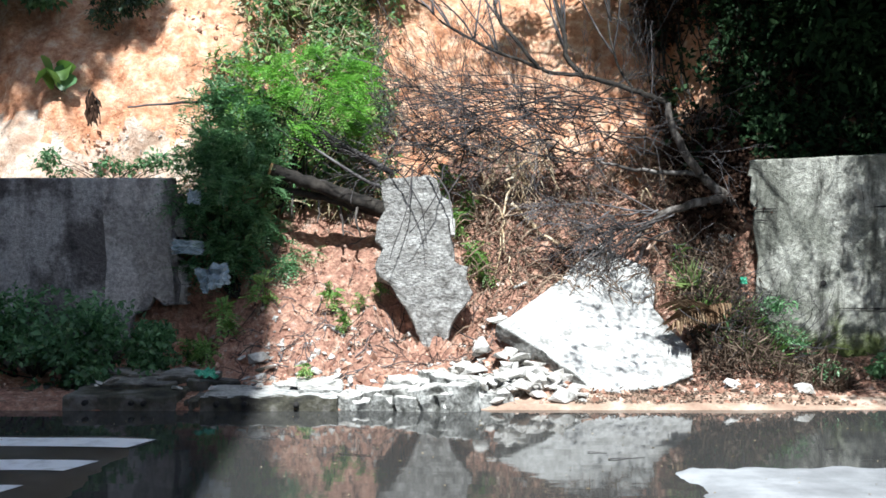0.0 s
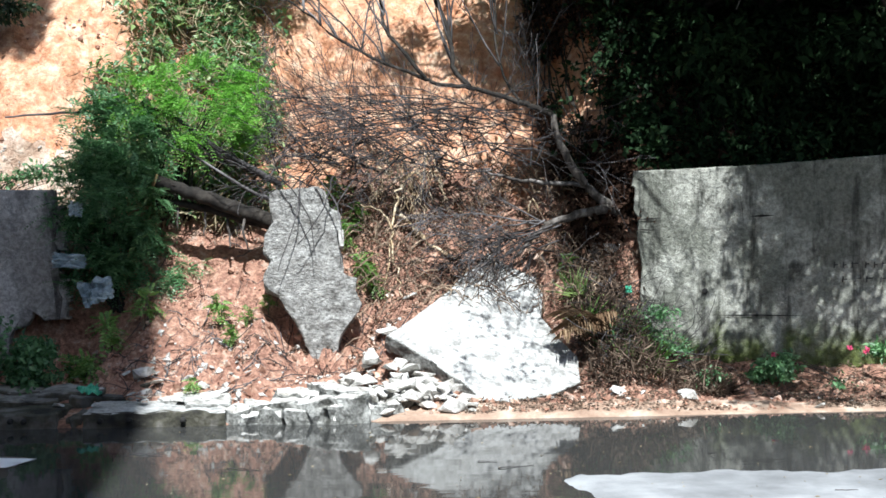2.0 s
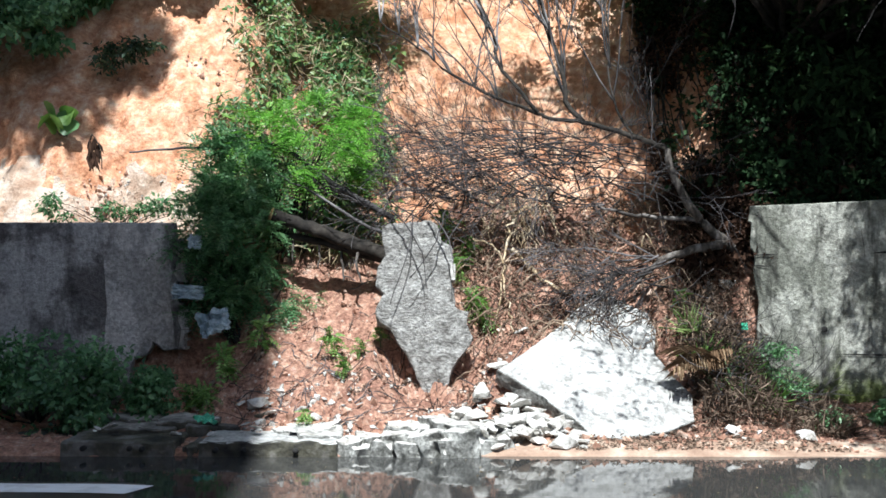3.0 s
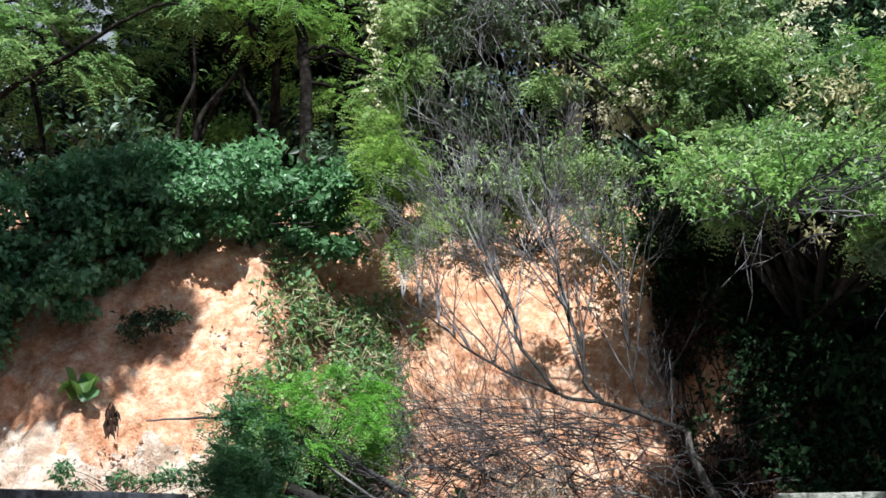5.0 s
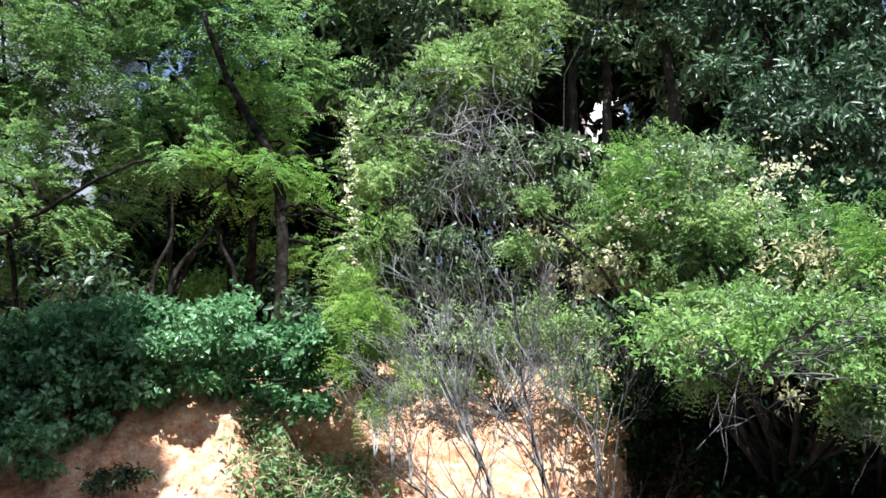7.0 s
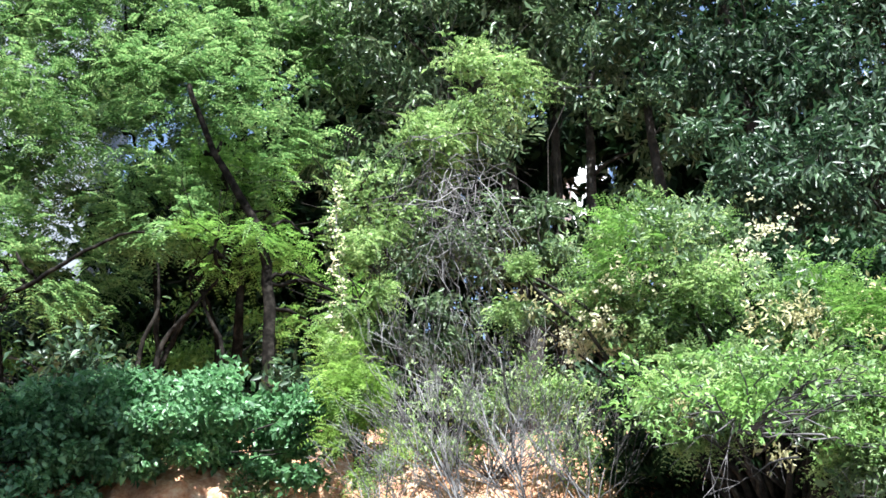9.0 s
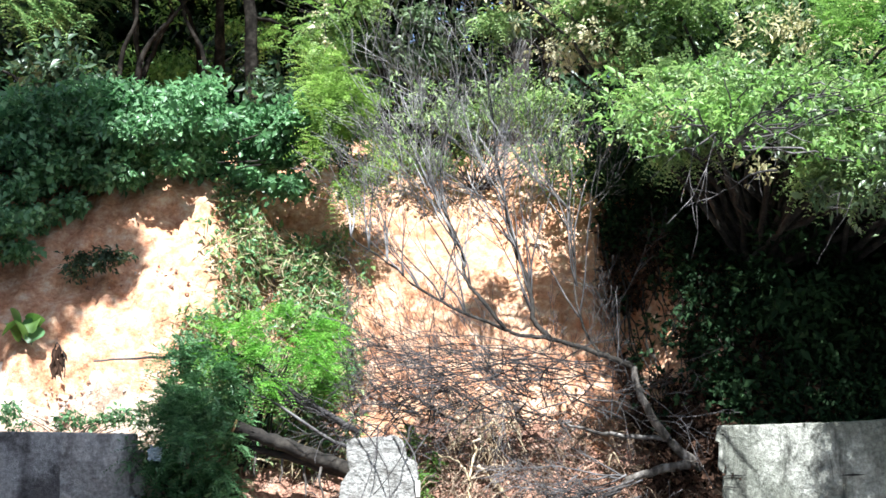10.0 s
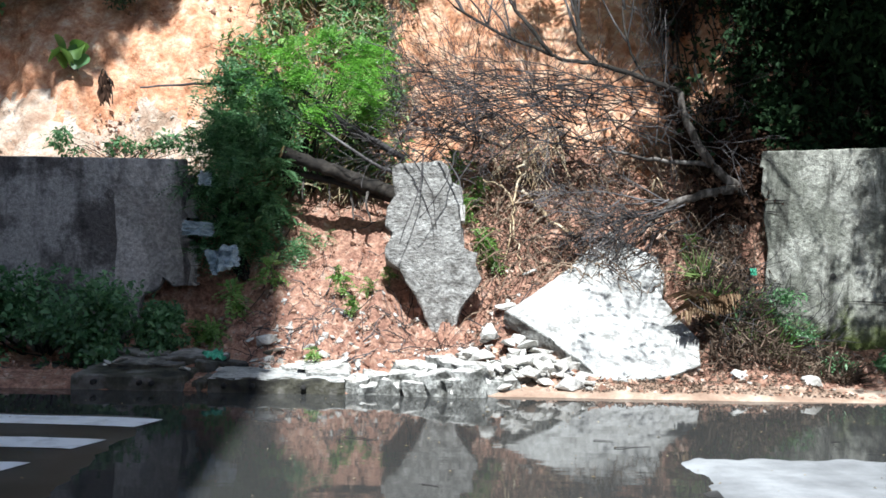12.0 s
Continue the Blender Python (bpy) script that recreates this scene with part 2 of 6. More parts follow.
LEAF_YELLOW = leaf_material("yellow_leaf", (0.07, 0.14, 0.03), (0.21, 0.33, 0.09), (0.38, 0.48, 0.18), rough=0.55, through_light=0.45)
LEAF_MID = leaf_material("mid_leaf", (0.02, 0.044, 0.02), (0.1, 0.158, 0.075), (0.27, 0.33, 0.19), rough=0.36, through_light=0.3)
LEAF_LIME = leaf_material("lime_leaf", (0.06, 0.15, 0.03), (0.18, 0.40, 0.085), (0.34, 0.56, 0.16), rough=0.5, through_light=0.45)
LEAF_STRAW = leaf_material("straw_leaf", (0.13, 0.095, 0.055), (0.29, 0.23, 0.14), (0.5, 0.43, 0.3), rough=0.8, through_light=0.2, spec=0.2)
LEAF_TAN = leaf_material("tan_leaf", (0.2, 0.17, 0.08), (0.42, 0.39, 0.21), (0.6, 0.57, 0.36), rough=0.6, through_light=0.4)
LEAF_DRY = leaf_material("dry_leaf", (0.07, 0.04, 0.022), (0.17, 0.105, 0.06), (0.36, 0.27, 0.17), rough=0.8, through_light=0.1, spec=0.2)
# leaves coloured near-black, with shade painted in
LEAF_SHADE = leaf_material("shade_leaf", (0.004, 0.012, 0.005), (0.014, 0.035, 0.014), (0.05, 0.095, 0.04), rough=0.65, through_light=0.12, spec=0.1)
LEAF_LITTER = leaf_material("fallen_leaf", (0.035, 0.024, 0.017), (0.10, 0.07, 0.05), (0.27, 0.2, 0.15), rough=0.85, through_light=0.05, spec=0.2)
# dark brown of wilted leaves; also painted over the bank as shade
LEAF_DEAD_SHADE = leaf_material("dead_shade_leaf", (0.012, 0.007, 0.005), (0.04, 0.022, 0.015), (0.11, 0.06, 0.04), rough=0.9, through_light=0.05, spec=0.1)
FLOWER_CREAM = leaf_material("cream_flower", (0.4, 0.38, 0.22), (0.6, 0.56, 0.38), (0.72, 0.7, 0.55), rough=0.6)
FLOWER_PINK = plain_material("pink_petal", (0.6, 0.07, 0.16), 0.6)
PLASTIC_BAG = ramp_material("pale_plastic", [(0.3, (0.12, 0.17, 0.2)), (0.6, (0.32, 0.39, 0.42))], scale=6, rough=0.35, bump=0.3, bump_scale=20)
PLASTIC_GREEN = ramp_material("green_plastic", [(0.3, (0.02, 0.22, 0.13)), (0.6, (0.08, 0.42, 0.27))], scale=9, rough=0.35, bump=0.2, bump_scale=25)
# white of the added block that brightens a gap in the woods
GAP_WHITE = ramp_material("gap_white", [(0.3, (0.6, 0.6, 0.58)), (0.6, (0.72, 0.72, 0.71))], scale=0.7, rough=0.8, bump=0.1, bump_scale=20)
# white render dimmed to blue-grey in its colour, since the sun strikes it
DIMMED_WALL = ramp_material("dimmed_white_render", [(0.3, (0.13, 0.15, 0.18)), (0.6, (0.21, 0.23, 0.26))], scale=1.0, rough=0.85, bump=0.1, bump_scale=20)
GREY_WALL = ramp_material("grey_render", [(0.3, (0.25, 0.24, 0.22)), (0.6, (0.36, 0.35, 0.33))], scale=0.8, rough=0.9, bump=0.1, bump_scale=20)
INK = plain_material("black_marker", (0.03, 0.03, 0.03), 0.7)
HOLE = plain_material("drain_dark", (0.015, 0.014, 0.013), 0.9)

WATER = bpy.data.materials.new("muddy_water")
WATER.use_nodes = True
_n, _l = WATER.node_tree.nodes, WATER.node_tree.links
_b = _n["Principled BSDF"]
_b.inputs["Base Color"].default_value = (0.04, 0.04, 0.038, 1)
_b.inputs["Roughness"].default_value = 0.03
_b.inputs["IOR"].default_value = 1.33
_geo = _n.new("ShaderNodeNewGeometry")
_mp = _n.new("ShaderNodeMapping")
_mp.inputs["Scale"].default_value = (1.0, 3.0, 1.0)
_nz = _n.new("ShaderNodeTexNoise")
_nz.inputs["Scale"].default_value, _nz.inputs["Detail"].default_value = 2.2, 4.0
_bp = _n.new("ShaderNodeBump")
_bp.inputs["Strength"].default_value, _bp.inputs["Distance"].default_value = 0.12, 0.006
_l.new(_geo.outputs["Position"], _mp.inputs["Vector"])
_l.new(_mp.outputs[0], _nz.inputs["Vector"])
_l.new(_nz.outputs["Fac"], _bp.inputs["Height"])
_l.new(_bp.outputs[0], _b.inputs["Normal"])


# ---- mesh helpers ----
def mesh_object(name, verts, faces, material, parent=None, label="", smooth=False):
    me = bpy.data.meshes.new(name)
    me.from_pydata(verts, [], faces)
    me.materials.append(material)
    if smooth:
        me.shade_smooth()
    ob = new(name, me)
    if parent:
        ob.parent = parent
    if label:
        ob["label"] = label
    return ob


def part(name, bm, material, parent, label="", smooth=False):
    me = bpy.data.meshes.new(name)
    bm.to_mesh(me)
    bm.free()
    me.materials.append(material)
    if smooth:
        me.shade_smooth()
    ob = new(name, me)
    ob.parent = parent
    if label:
        ob["label"] = label
    return ob


def thing(name, label, category, group="", kind="", at=(0, 0, 0)):
    ob = new(name)
    ob.location = at
    ob.empty_display_size = 0.1
    return tagged(ob, label, category, group, kind)


def fbm(x, y, z=0.0, octaves=4):
    return noise.fractal((x, y, z), 1.0, 2.1, octaves)


def smooth01(a, b, v):
    t = np.clip((v - a) / (b - a), 0, 1)
    return t * t * (3 - 2 * t)


class Tubes:
    """Gathers tapering tubes into one mesh."""
    def __init__(self):
        self.v, self.f = [], []

    def add(self, pts, radii, sides=5):
        base = len(self.v)
        pts = [Vector(p) for p in pts]
        for i, p in enumerate(pts):
            d = (pts[min(i + 1, len(pts) - 1)] - pts[max(i - 1, 0)]).normalized()
            a = d.orthogonal().normalized()
            b = d.cross(a)
            for k in range(sides):
                w = 2 * math.pi * k / sides
                self.v.append(p + (a * math.cos(w) + b * math.sin(w)) * radii[i])
        for i in range(len(pts) - 1):
            for k in range(sides):
                k2 = (k + 1) % sides
                o = base + i * sides
                self.f.append((o + k, o + k2, o + sides + k2, o + sides + k))
        self.f.append(tuple(base + k for k in reversed(range(sides))))
        self.f.append(tuple(base + (len(pts) - 1) * sides + k for k in range(sides)))

    def object(self, name, material, parent=None, label=""):
        return mesh_object(name, self.v, self.f, material, parent, label, smooth=True)


def wobble(pts, amount, rng, steps=4):
    """Bends a polyline of a few points into a crooked one of many."""
    pts = [Vector(p) for p in pts]
    out = []
    for i in range(len(pts) - 1):
        p0, p1, p2, p3 = pts[max(i - 1, 0)], pts[i], pts[i + 1], pts[min(i + 2, len(pts) - 1)]
        for k in range(steps):
            t = k / steps
            q = 0.5 * ((2 * p1) + (p2 - p0) * t + (2 * p0 - 5 * p1 + 4 * p2 - p3) * t * t + (3 * p1 - p0 - 3 * p2 + p3) * t ** 3)
            out.append(q + Vector((rng.uniform(-1, 1), rng.uniform(-1, 1), rng.uniform(-1, 1))) * amount * (0 if i + k == 0 else 1))
    out.append(pts[-1])
    return out


def limb(tubes, pts, r0, r1, rng, amount=0.03, sides=6, steps=4):
    p = wobble(pts, amount, rng, steps)
    n = len(p) - 1
    tubes.add(p, [r0 + (r1 - r0) * i / n for i in range(n + 1)], sides)
    return p


def grow(tubes, p, d, length, r, depth, rng, spread=0.6, up=0.1, kids=3, shrink=0.62, tips=None, wander=0.22, min_r=0.003):
    """A branch that divides again and again."""
    n = 5 if depth > 1 else 4
    p, d = Vector(p), Vector(d).normalized()
    path, rad = [p.copy()], [r]
    for i in range(n):
        d = (d + Vector((rng.gauss(0, 1), rng.gauss(0, 1), rng.gauss(0, 1))) * wander * 0.5 + Vector((0, 0, up * 0.4))).normalized()
        p = p + d * (length / n)
        path.append(p.copy())
        rad.append(max(min_r, r * (1 - 0.65 * (i + 1) / n)))
    tubes.add(path, rad, 6 if depth > 2 else (4 if depth > 0 else 3))
    if tips is not None and depth <= 1:
        tips.append((path[-1], d.copy()))
        tips.append((path[n // 2], d.copy()))
    if depth > 0:
        for k in range(kids):
            i = rng.randint(2, n)
            side = d.orthogonal().normalized()
            side.rotate(Matrix.Rotation(rng.uniform(0, 6.283), 3, d).to_quaternion())
            nd = (d + side * spread * rng.uniform(0.6, 1.4)).normalized()
            grow(tubes, path[i], nd, length * shrink * rng.uniform(0.75, 1.2), max(min_r, rad[i] * 0.7), depth - 1, rng, spread, up, kids, shrink, tips, wander, min_r)


def leaf_mesh(name, P, D, N, L, W, material, parent=None, label="", fold=0.25):
    """One mesh of many small folded leaves: base, two sides, tip."""
    P, D, N = np.asarray(P, float), np.asarray(D, float), np.asarray(N, float)
    D /= np.linalg.norm(D, axis=1, keepdims=True) + 1e-9
    S = np.cross(D, N)
    S /= np.linalg.norm(S, axis=1, keepdims=True) + 1e-9
    U = np.cross(S, D)
    L, W = np.broadcast_to(L, len(P))[:, None], np.broadcast_to(W, len(P))[:, None]
    v = np.stack([P, P + D * L * 0.45 + S * W * 0.5 + U * W * fold, P + D * L - U * L * 0.12, P + D * L * 0.45 - S * W * 0.5 + U * W * fold], 1)
    n = len(P)
    me = bpy.data.meshes.new(name)
    me.vertices.add(4 * n)
    me.vertices.foreach_set("co", v.reshape(-1).astype(np.float32))
    i = np.arange(n)[:, None] * 4
    tri = np.concatenate([i + 0, i + 1, i + 2, i + 0, i + 2, i + 3], 1).reshape(-1)
    me.loops.add(6 * n)
    me.loops.foreach_set("vertex_index", tri.astype(np.int32))
    me.polygons.add(2 * n)
    me.polygons.foreach_set("loop_start", (np.arange(2 * n) * 3).astype(np.int32))
    me.polygons.foreach_set("loop_total", np.full(2 * n, 3, np.int32))
    me.update(calc_edges=True)
    me.validate()
    me.materials.append(material)
    ob = new(name, me)
    if parent:
        ob.parent = parent
    if label:
        ob["label"] = label
    return ob


def unit(rng, n):
    v = rng.normal(size=(n, 3))
    return v / np.linalg.norm(v, axis=1, keepdims=True)


def in_blobs(rng, blobs, n, gap=0.0, gap_scale=1.0, shell=0.6, lump=22, loose=1.0):
    """Points gathered in lumps on ellipsoids (x, y, z, rx, ry, rz), mostly near their skins, with holes where a noise is low. Also their outward ways."""
    m = max(4, n // lump)
    vol = np.array([b[3] * b[4] * b[5] for b in blobs]) ** 0.75
    which = rng.choice(len(blobs), size=m * 4, p=vol / vol.sum())
    u = unit(rng, m * 4)
    rad = shell + (1 - shell) * rng.random(m * 4) ** 0.7
    rad = np.where(rng.random(m * 4) < 0.2, rng.random(m * 4) ** 0.5, rad)
    b = np.array(blobs, float)[which]
    bump = np.array([1 + 0.3 * noise.noise((x * 2.1 + w, y * 2.1, z * 2.1)) for (x, y, z), w in zip(u, which)])
    p = b[:, :3] + u * b[:, 3:] * (rad * bump)[:, None]
    keep = np.array([noise.noise((x / gap_scale, y / gap_scale, z / gap_scale)) for x, y, z in p]) > gap - 0.5
    idx = np.nonzero(keep)[0][:m]
    pick = rng.integers(0, len(idx), n)
    src = idx[pick]
    spread = loose * np.clip(0.36 * b[src, 3:].min(1), 0.07, 0.5)[:, None] * (0.6 + 0.7 * rng.random(len(idx)))[pick][:, None]
    q = p[src] + rng.normal(size=(n, 3)) * spread * np.array([1.0, 1.0, 0.5])
    out = u[src] + 0.5 * unit(rng, n)
    return q, out / np.linalg.norm(out, axis=1, keepdims=True)


def scatter_leaves(rng, centres, outward, per, radius, size, up=0.4, out=0.5, size_var=0.35):
    """Leaves round each centre: places, ways, normals, lengths."""
    n = len(centres) * per
    c = np.repeat(centres, per, 0)
    o = np.repeat(outward, per, 0)
    off = unit(rng, n) * (rng.random(n) ** 0.5)[:, None] * radius * np.array([1, 1, 0.7])
    d = unit(rng, n) + o * out + off / radius * 0.6 - np.array([0, 0, 0.35])
    nrm = unit(rng, n) * 0.7 + np.array([0, 0, up + 0.3]) + o * 0.5 + np.array([0, -0.15, 0])
    return c + off, d, nrm, size * (1 + size_var * rng.normal(size=n)).clip(0.4, 1.9)


def scatter_sprays(rng, starts, axes, pairs, length, leaflet, droop=0.35):
    """Feathered leaves: leaflets in two rows along a drooping stalk."""
    m = len(starts)
    a = axes / (np.linalg.norm(axes, axis=1, keepdims=True) + 1e-9)
    side = np.cross(a, np.array([0, 0, 1.0]) + 0.35 * unit(rng, m))
    side /= np.linalg.norm(side, axis=1, keepdims=True) + 1e-9
    nrm = np.cross(side, a)
    Ln = length * (0.7 + 0.6 * rng.random(m))
    P, D, N, S = [], [], [], []
    for k in range(pairs):
        t = (k + 1) / pairs
        q = starts + a * (Ln * t)[:, None] - np.array([0, 0, 1.0]) * (droop * Ln * t * t)[:, None]
        for s in (-1, 1):
            P.append(q)
            D.append(side * s + a * 0.45 + 0.15 * unit(rng, m))
            N.append(nrm + 0.25 * unit(rng, m))
            S.append(leaflet * (1 - 0.55 * abs(t - 0.45)) * (0.8 + 0.4 * rng.random(m)))
    return np.concatenate(P), np.concatenate(D), np.concatenate(N), np.concatenate(S)


def outline_slab(outline, thickness, rough=0.012, cuts=3, bevel=0.012, seed=0):
    """A broken slab: an outline in its own plane (x, y), extruded down by the thickness, with a chipped edge and an uneven skin."""
    bm = bmesh.new()
    vs = [bm.verts.new((x, y, 0)) for x, y in outline]
    f = bm.faces.new(vs)
    if f.normal.z < 0:
        f.normal_flip()
    bm.normal_update()
    ext = bmesh.ops.extrude_face_region(bm, geom=[f])
    low = [e for e in ext["geom"] if isinstance(e, bmesh.types.BMVert)]
    bmesh.ops.translate(bm, verts=low, vec=(0, 0, -thickness))
    bmesh.ops.recalc_face_normals(bm, faces=bm.faces)
    rim = [e for e in bm.edges if abs(e.verts[0].co.z - e.verts[1].co.z) < 1e-5]
    bmesh.ops.bevel(bm, geom=rim, offset=bevel, segments=1, affect="EDGES")
    bmesh.ops.triangulate(bm, faces=bm.faces)
    for _ in range(cuts):
        long = [e for e in bm.edges if e.calc_length() > 0.09]
        if long:
            bmesh.ops.subdivide_edges(bm, edges=long, cuts=1, use_grid_fill=True)
            bmesh.ops.triangulate(bm, faces=[q for q in bm.faces if len(q.verts) > 3])
    for v in bm.verts:
        c = v.co
        v.co = c + Vector((fbm(c.x * 9 + seed, c.y * 9, c.z * 9), fbm(c.x * 9, c.y * 9 + seed, c.z * 9 + 7), fbm(c.x * 7, c.y * 7, 3.1 + seed))) * rough
    return bm


def chunk(rng, sx, sy, sz):
    """A broken lump: the hull of a few points thrown into a box, so that it has flat, sharp-edged breaks."""
    bm = bmesh.new()
    for k in range(13):
        p = Vector((rng.uniform(-1, 1), rng.uniform(-1, 1), rng.uniform(-1, 1)))
        m = max(abs(p.x), abs(p.y), abs(p.z))
        p = p / m * rng.uniform(0.8, 1.0)
        bm.verts.new((p.x * sx * 0.5, p.y * sy * 0.5, p.z * sz * 0.5))
    res = bmesh.ops.convex_hull(bm, input=bm.verts)
    loose = [v for v in bm.verts if not v.link_faces]
    bmesh.ops.delete(bm, geom=loose, context="VERTS")
    bmesh.ops.bevel(bm, geom=list(bm.edges), offset=min(sx, sy, sz) * 0.03, segments=1, affect="EDGES")
    return bm


# ---- the ground and the bank ----
ROAD_EDGE = 9.85


def profile(y, knots):
    return np.interp(y, [k[0] for k in knots], [k[1] for k in knots])


LEFT_BANK = [(9.8, -0.06), (9.95, 0.06), (12.0, 0.12), (12.14, 0.3), (12.22, 1.7), (13.0, 2.0), (13.4, 2.5), (14.85, 5.2), (15.5, 5.6), (20, 7.4), (27, 9.5), (80, 16)]
SLUMP = [(9.8, -0.06), (9.95, 0.03), (10.4, 0.1), (11.0, 0.36), (11.6, 0.78), (12.2, 1.25), (12.9, 1.85), (13.6, 2.4), (14.4, 3.0), (15.0, 3.85), (16.2, 5.6), (17, 6.0), (20, 7.4), (27, 9.5), (80, 16)]
RIGHT_BANK = [(9.7, -0.06), (10.0, 0.02), (10.6, 0.1), (11.7, 0.24), (11.95, 0.35), (12.1, 1.5), (12.8, 2.1), (14.6, 4.4), (15.6, 5.4), (17, 6.0), (20, 7.4), (27, 9.5), (80, 16)]


def height(x, y):
    """The bare ground's height, without its clods."""
    a = smooth01(-2.75, -1.55, x)
    b = smooth01(2.55, 3.25, x)
    return (1 - a) * profile(y, LEFT_BANK) + a * (1 - b) * profile(y, SLUMP) + b * profile(y, RIGHT_BANK)


# the fallen slab: a point of its upper face, the face's normal, and its outline in plan
SLAB_POINT, SLAB_NORMAL = (1.69, 10.4, 0.09), (0.111, -0.56, 0.821)
SLAB_PLAN = [(0.49, 10.95), (0.74, 11.19), (1.09, 11.58), (1.41, 12.01), (1.59, 12.23), (1.79, 12.08), (2.03, 11.95), (2.07, 11.74), (2.0, 11.42), (2.13, 11.16), (2.26, 10.97), (2.22, 10.67),
             (1.96, 10.51), (1.56, 10.37), (1.28, 10.35), (1.14, 10.5), (0.88, 10.7), (0.67, 10.84)]


def slab_z(x, y):
    return SLAB_POINT[2] - (SLAB_NORMAL[0] * (x - SLAB_POINT[0]) + SLAB_NORMAL[1] * (y - SLAB_POINT[1])) / SLAB_NORMAL[2]


def under_slab(x, y, grow_by=1.1):
    cx, cy = 1.55, 11.15
    x, y = cx + (x - cx) / grow_by, cy + (y - cy) / grow_by
    inside = False
    for (x0, y0), (x1, y1) in zip(SLAB_PLAN, SLAB_PLAN[1:] + SLAB_PLAN[:1]):
        if (y0 > y) != (y1 > y) and x < x0 + (x1 - x0) * (y - y0) / (y1 - y0):
            inside = not inside
    return inside


def ground_z(x, y):
    z = bare_z(x, y)
    if 0.3 < x < 2.5 and 10.2 < y < 12.4 and under_slab(x, y):
        z = min(z, slab_z(x, y) - 0.13)
    return z


def bare_z(x, y):
    z = float(height(np.float64(x), np.float64(y)))
    rough = float(smooth01(9.9, 11.2, y))
    # hollow washed out round the standing slab
    z -= 0.3 * math.exp(-((x + 0.08) / 0.4) ** 4 - ((y - 11.3) / 0.36) ** 4)
    z -= 0.3 * (math.exp(-((x + 0.47) / 0.13) ** 2 - ((y - 11.5) / 0.2) ** 2) + math.exp(-((x - 0.32) / 0.14) ** 2 - ((y - 11.5) / 0.22) ** 2))
    slump = float(smooth01(-2.6, -1.8, x) * (1 - smooth01(2.9, 3.3, x)) * (1 - smooth01(13.6, 14.4, y)))
    z += rough * slump * (0.075 * abs(fbm(x * 4.5, y * 4.5, 3.3)) * 2 + 0.035 * abs(fbm(x * 13, y * 13, 8.3)))
    return z + rough * (0.16 * fbm(x * 0.9, y * 0.9, 0.3) + 0.075 * fbm(x * 3.6, y * 3.6, 1.7 + z) + 0.035 * fbm(x * 11, y * 11, 5.0 + z * 3, 3))


def axis(lo, hi, step, far_lo, far_hi):
    core = list(np.arange(lo, hi + 1e-6, step))
    out, s, v = [], step * 2, hi
    while v < far_hi:
        v += s
        s *= 1.35
        out.append(v)
    pre, s, v = [], step * 2, lo
    while v > far_lo:
        v -= s
        s *= 1.35
        pre.append(v)
    return np.array(pre[::-1] + core + out)


def build_ground():
    xs, ys = axis(-6.5, 6.5, 0.06, -400, 400), axis(9.7, 17.5, 0.05, -400, 600)
    nx, ny = len(xs), len(ys)
    verts, faces = [], []
    for y in ys:
        for x in xs:
            if y < 9.7:
                verts.append((x, y, -0.12))
                continue
            z = ground_z(x, y)
            # the cut face is gullied: shift it to and fro
            steep = float(smooth01(12.4, 13.2, y) * (1 - smooth01(16.0, 17.0, y)))
            dy = steep * (0.24 * fbm(x * 0.8, z * 0.5, 9.0) + 0.11 * fbm(x * 3.2, z * 2.2, 4.0) + 0.05 * fbm(x * 9.0, z * 7.0, 6.0))
            verts.append((x, y + dy, z))
    for j in range(ny - 1):
        for i in range(nx - 1):
            o = j * nx + i
            faces.append((o, o + 1, o + nx + 1, o + nx))
    g = mesh_object("ground", verts, faces, SOIL, smooth=True)
    g.data.materials.append(SOIL_FRESH)
    g.data.materials.append(SAND)
    g.data.materials.append(SUBSOIL)
    for p in g.data.polygons:
        x, y, z = p.center
        w = 0.35 * fbm(x * 1.4, y * 1.4, 2.0) + 0.12 * fbm(x * 6, y * 6, 5.0)
        if y < 13.3 + w * 1.5 and (-2.9 + w < x or y < 12.2):
            p.material_index = 1
        if x < -2.3 + w and y > 12.2 and z < 2.62 + w:
            p.material_index = 3
        if y < 10.3 + w * 0.5 and x > 0.2:
            p.material_index = 2
    return tagged(g, "bare red clay bank with a collapsed slope", "ground", kind="structure")


def road_z(x, y):
    """The road: a shallow basin along the kerb, dry where it rises."""
    left = smooth01(-1.2, -2.6, x) * (1 - smooth01(8.55, 8.9, y))
    edge = 7.52 + 0.2 * fbm(x * 1.2, y * 0.5, 2.0) + 0.1 * fbm(x * 4, y * 2, 4.0)
    right = smooth01(1.15, 1.6, x + 0.2 * fbm(x * 2, y * 2, 8.0)) * (1 - smooth01(edge - 0.12, edge + 0.05, y))
    near = 1 - smooth01(4.5, 5.5, y)
    return -0.03 + 0.042 * float(max(left, right, near)) + 0.004 * fbm(x * 3, y * 3, 6.0)


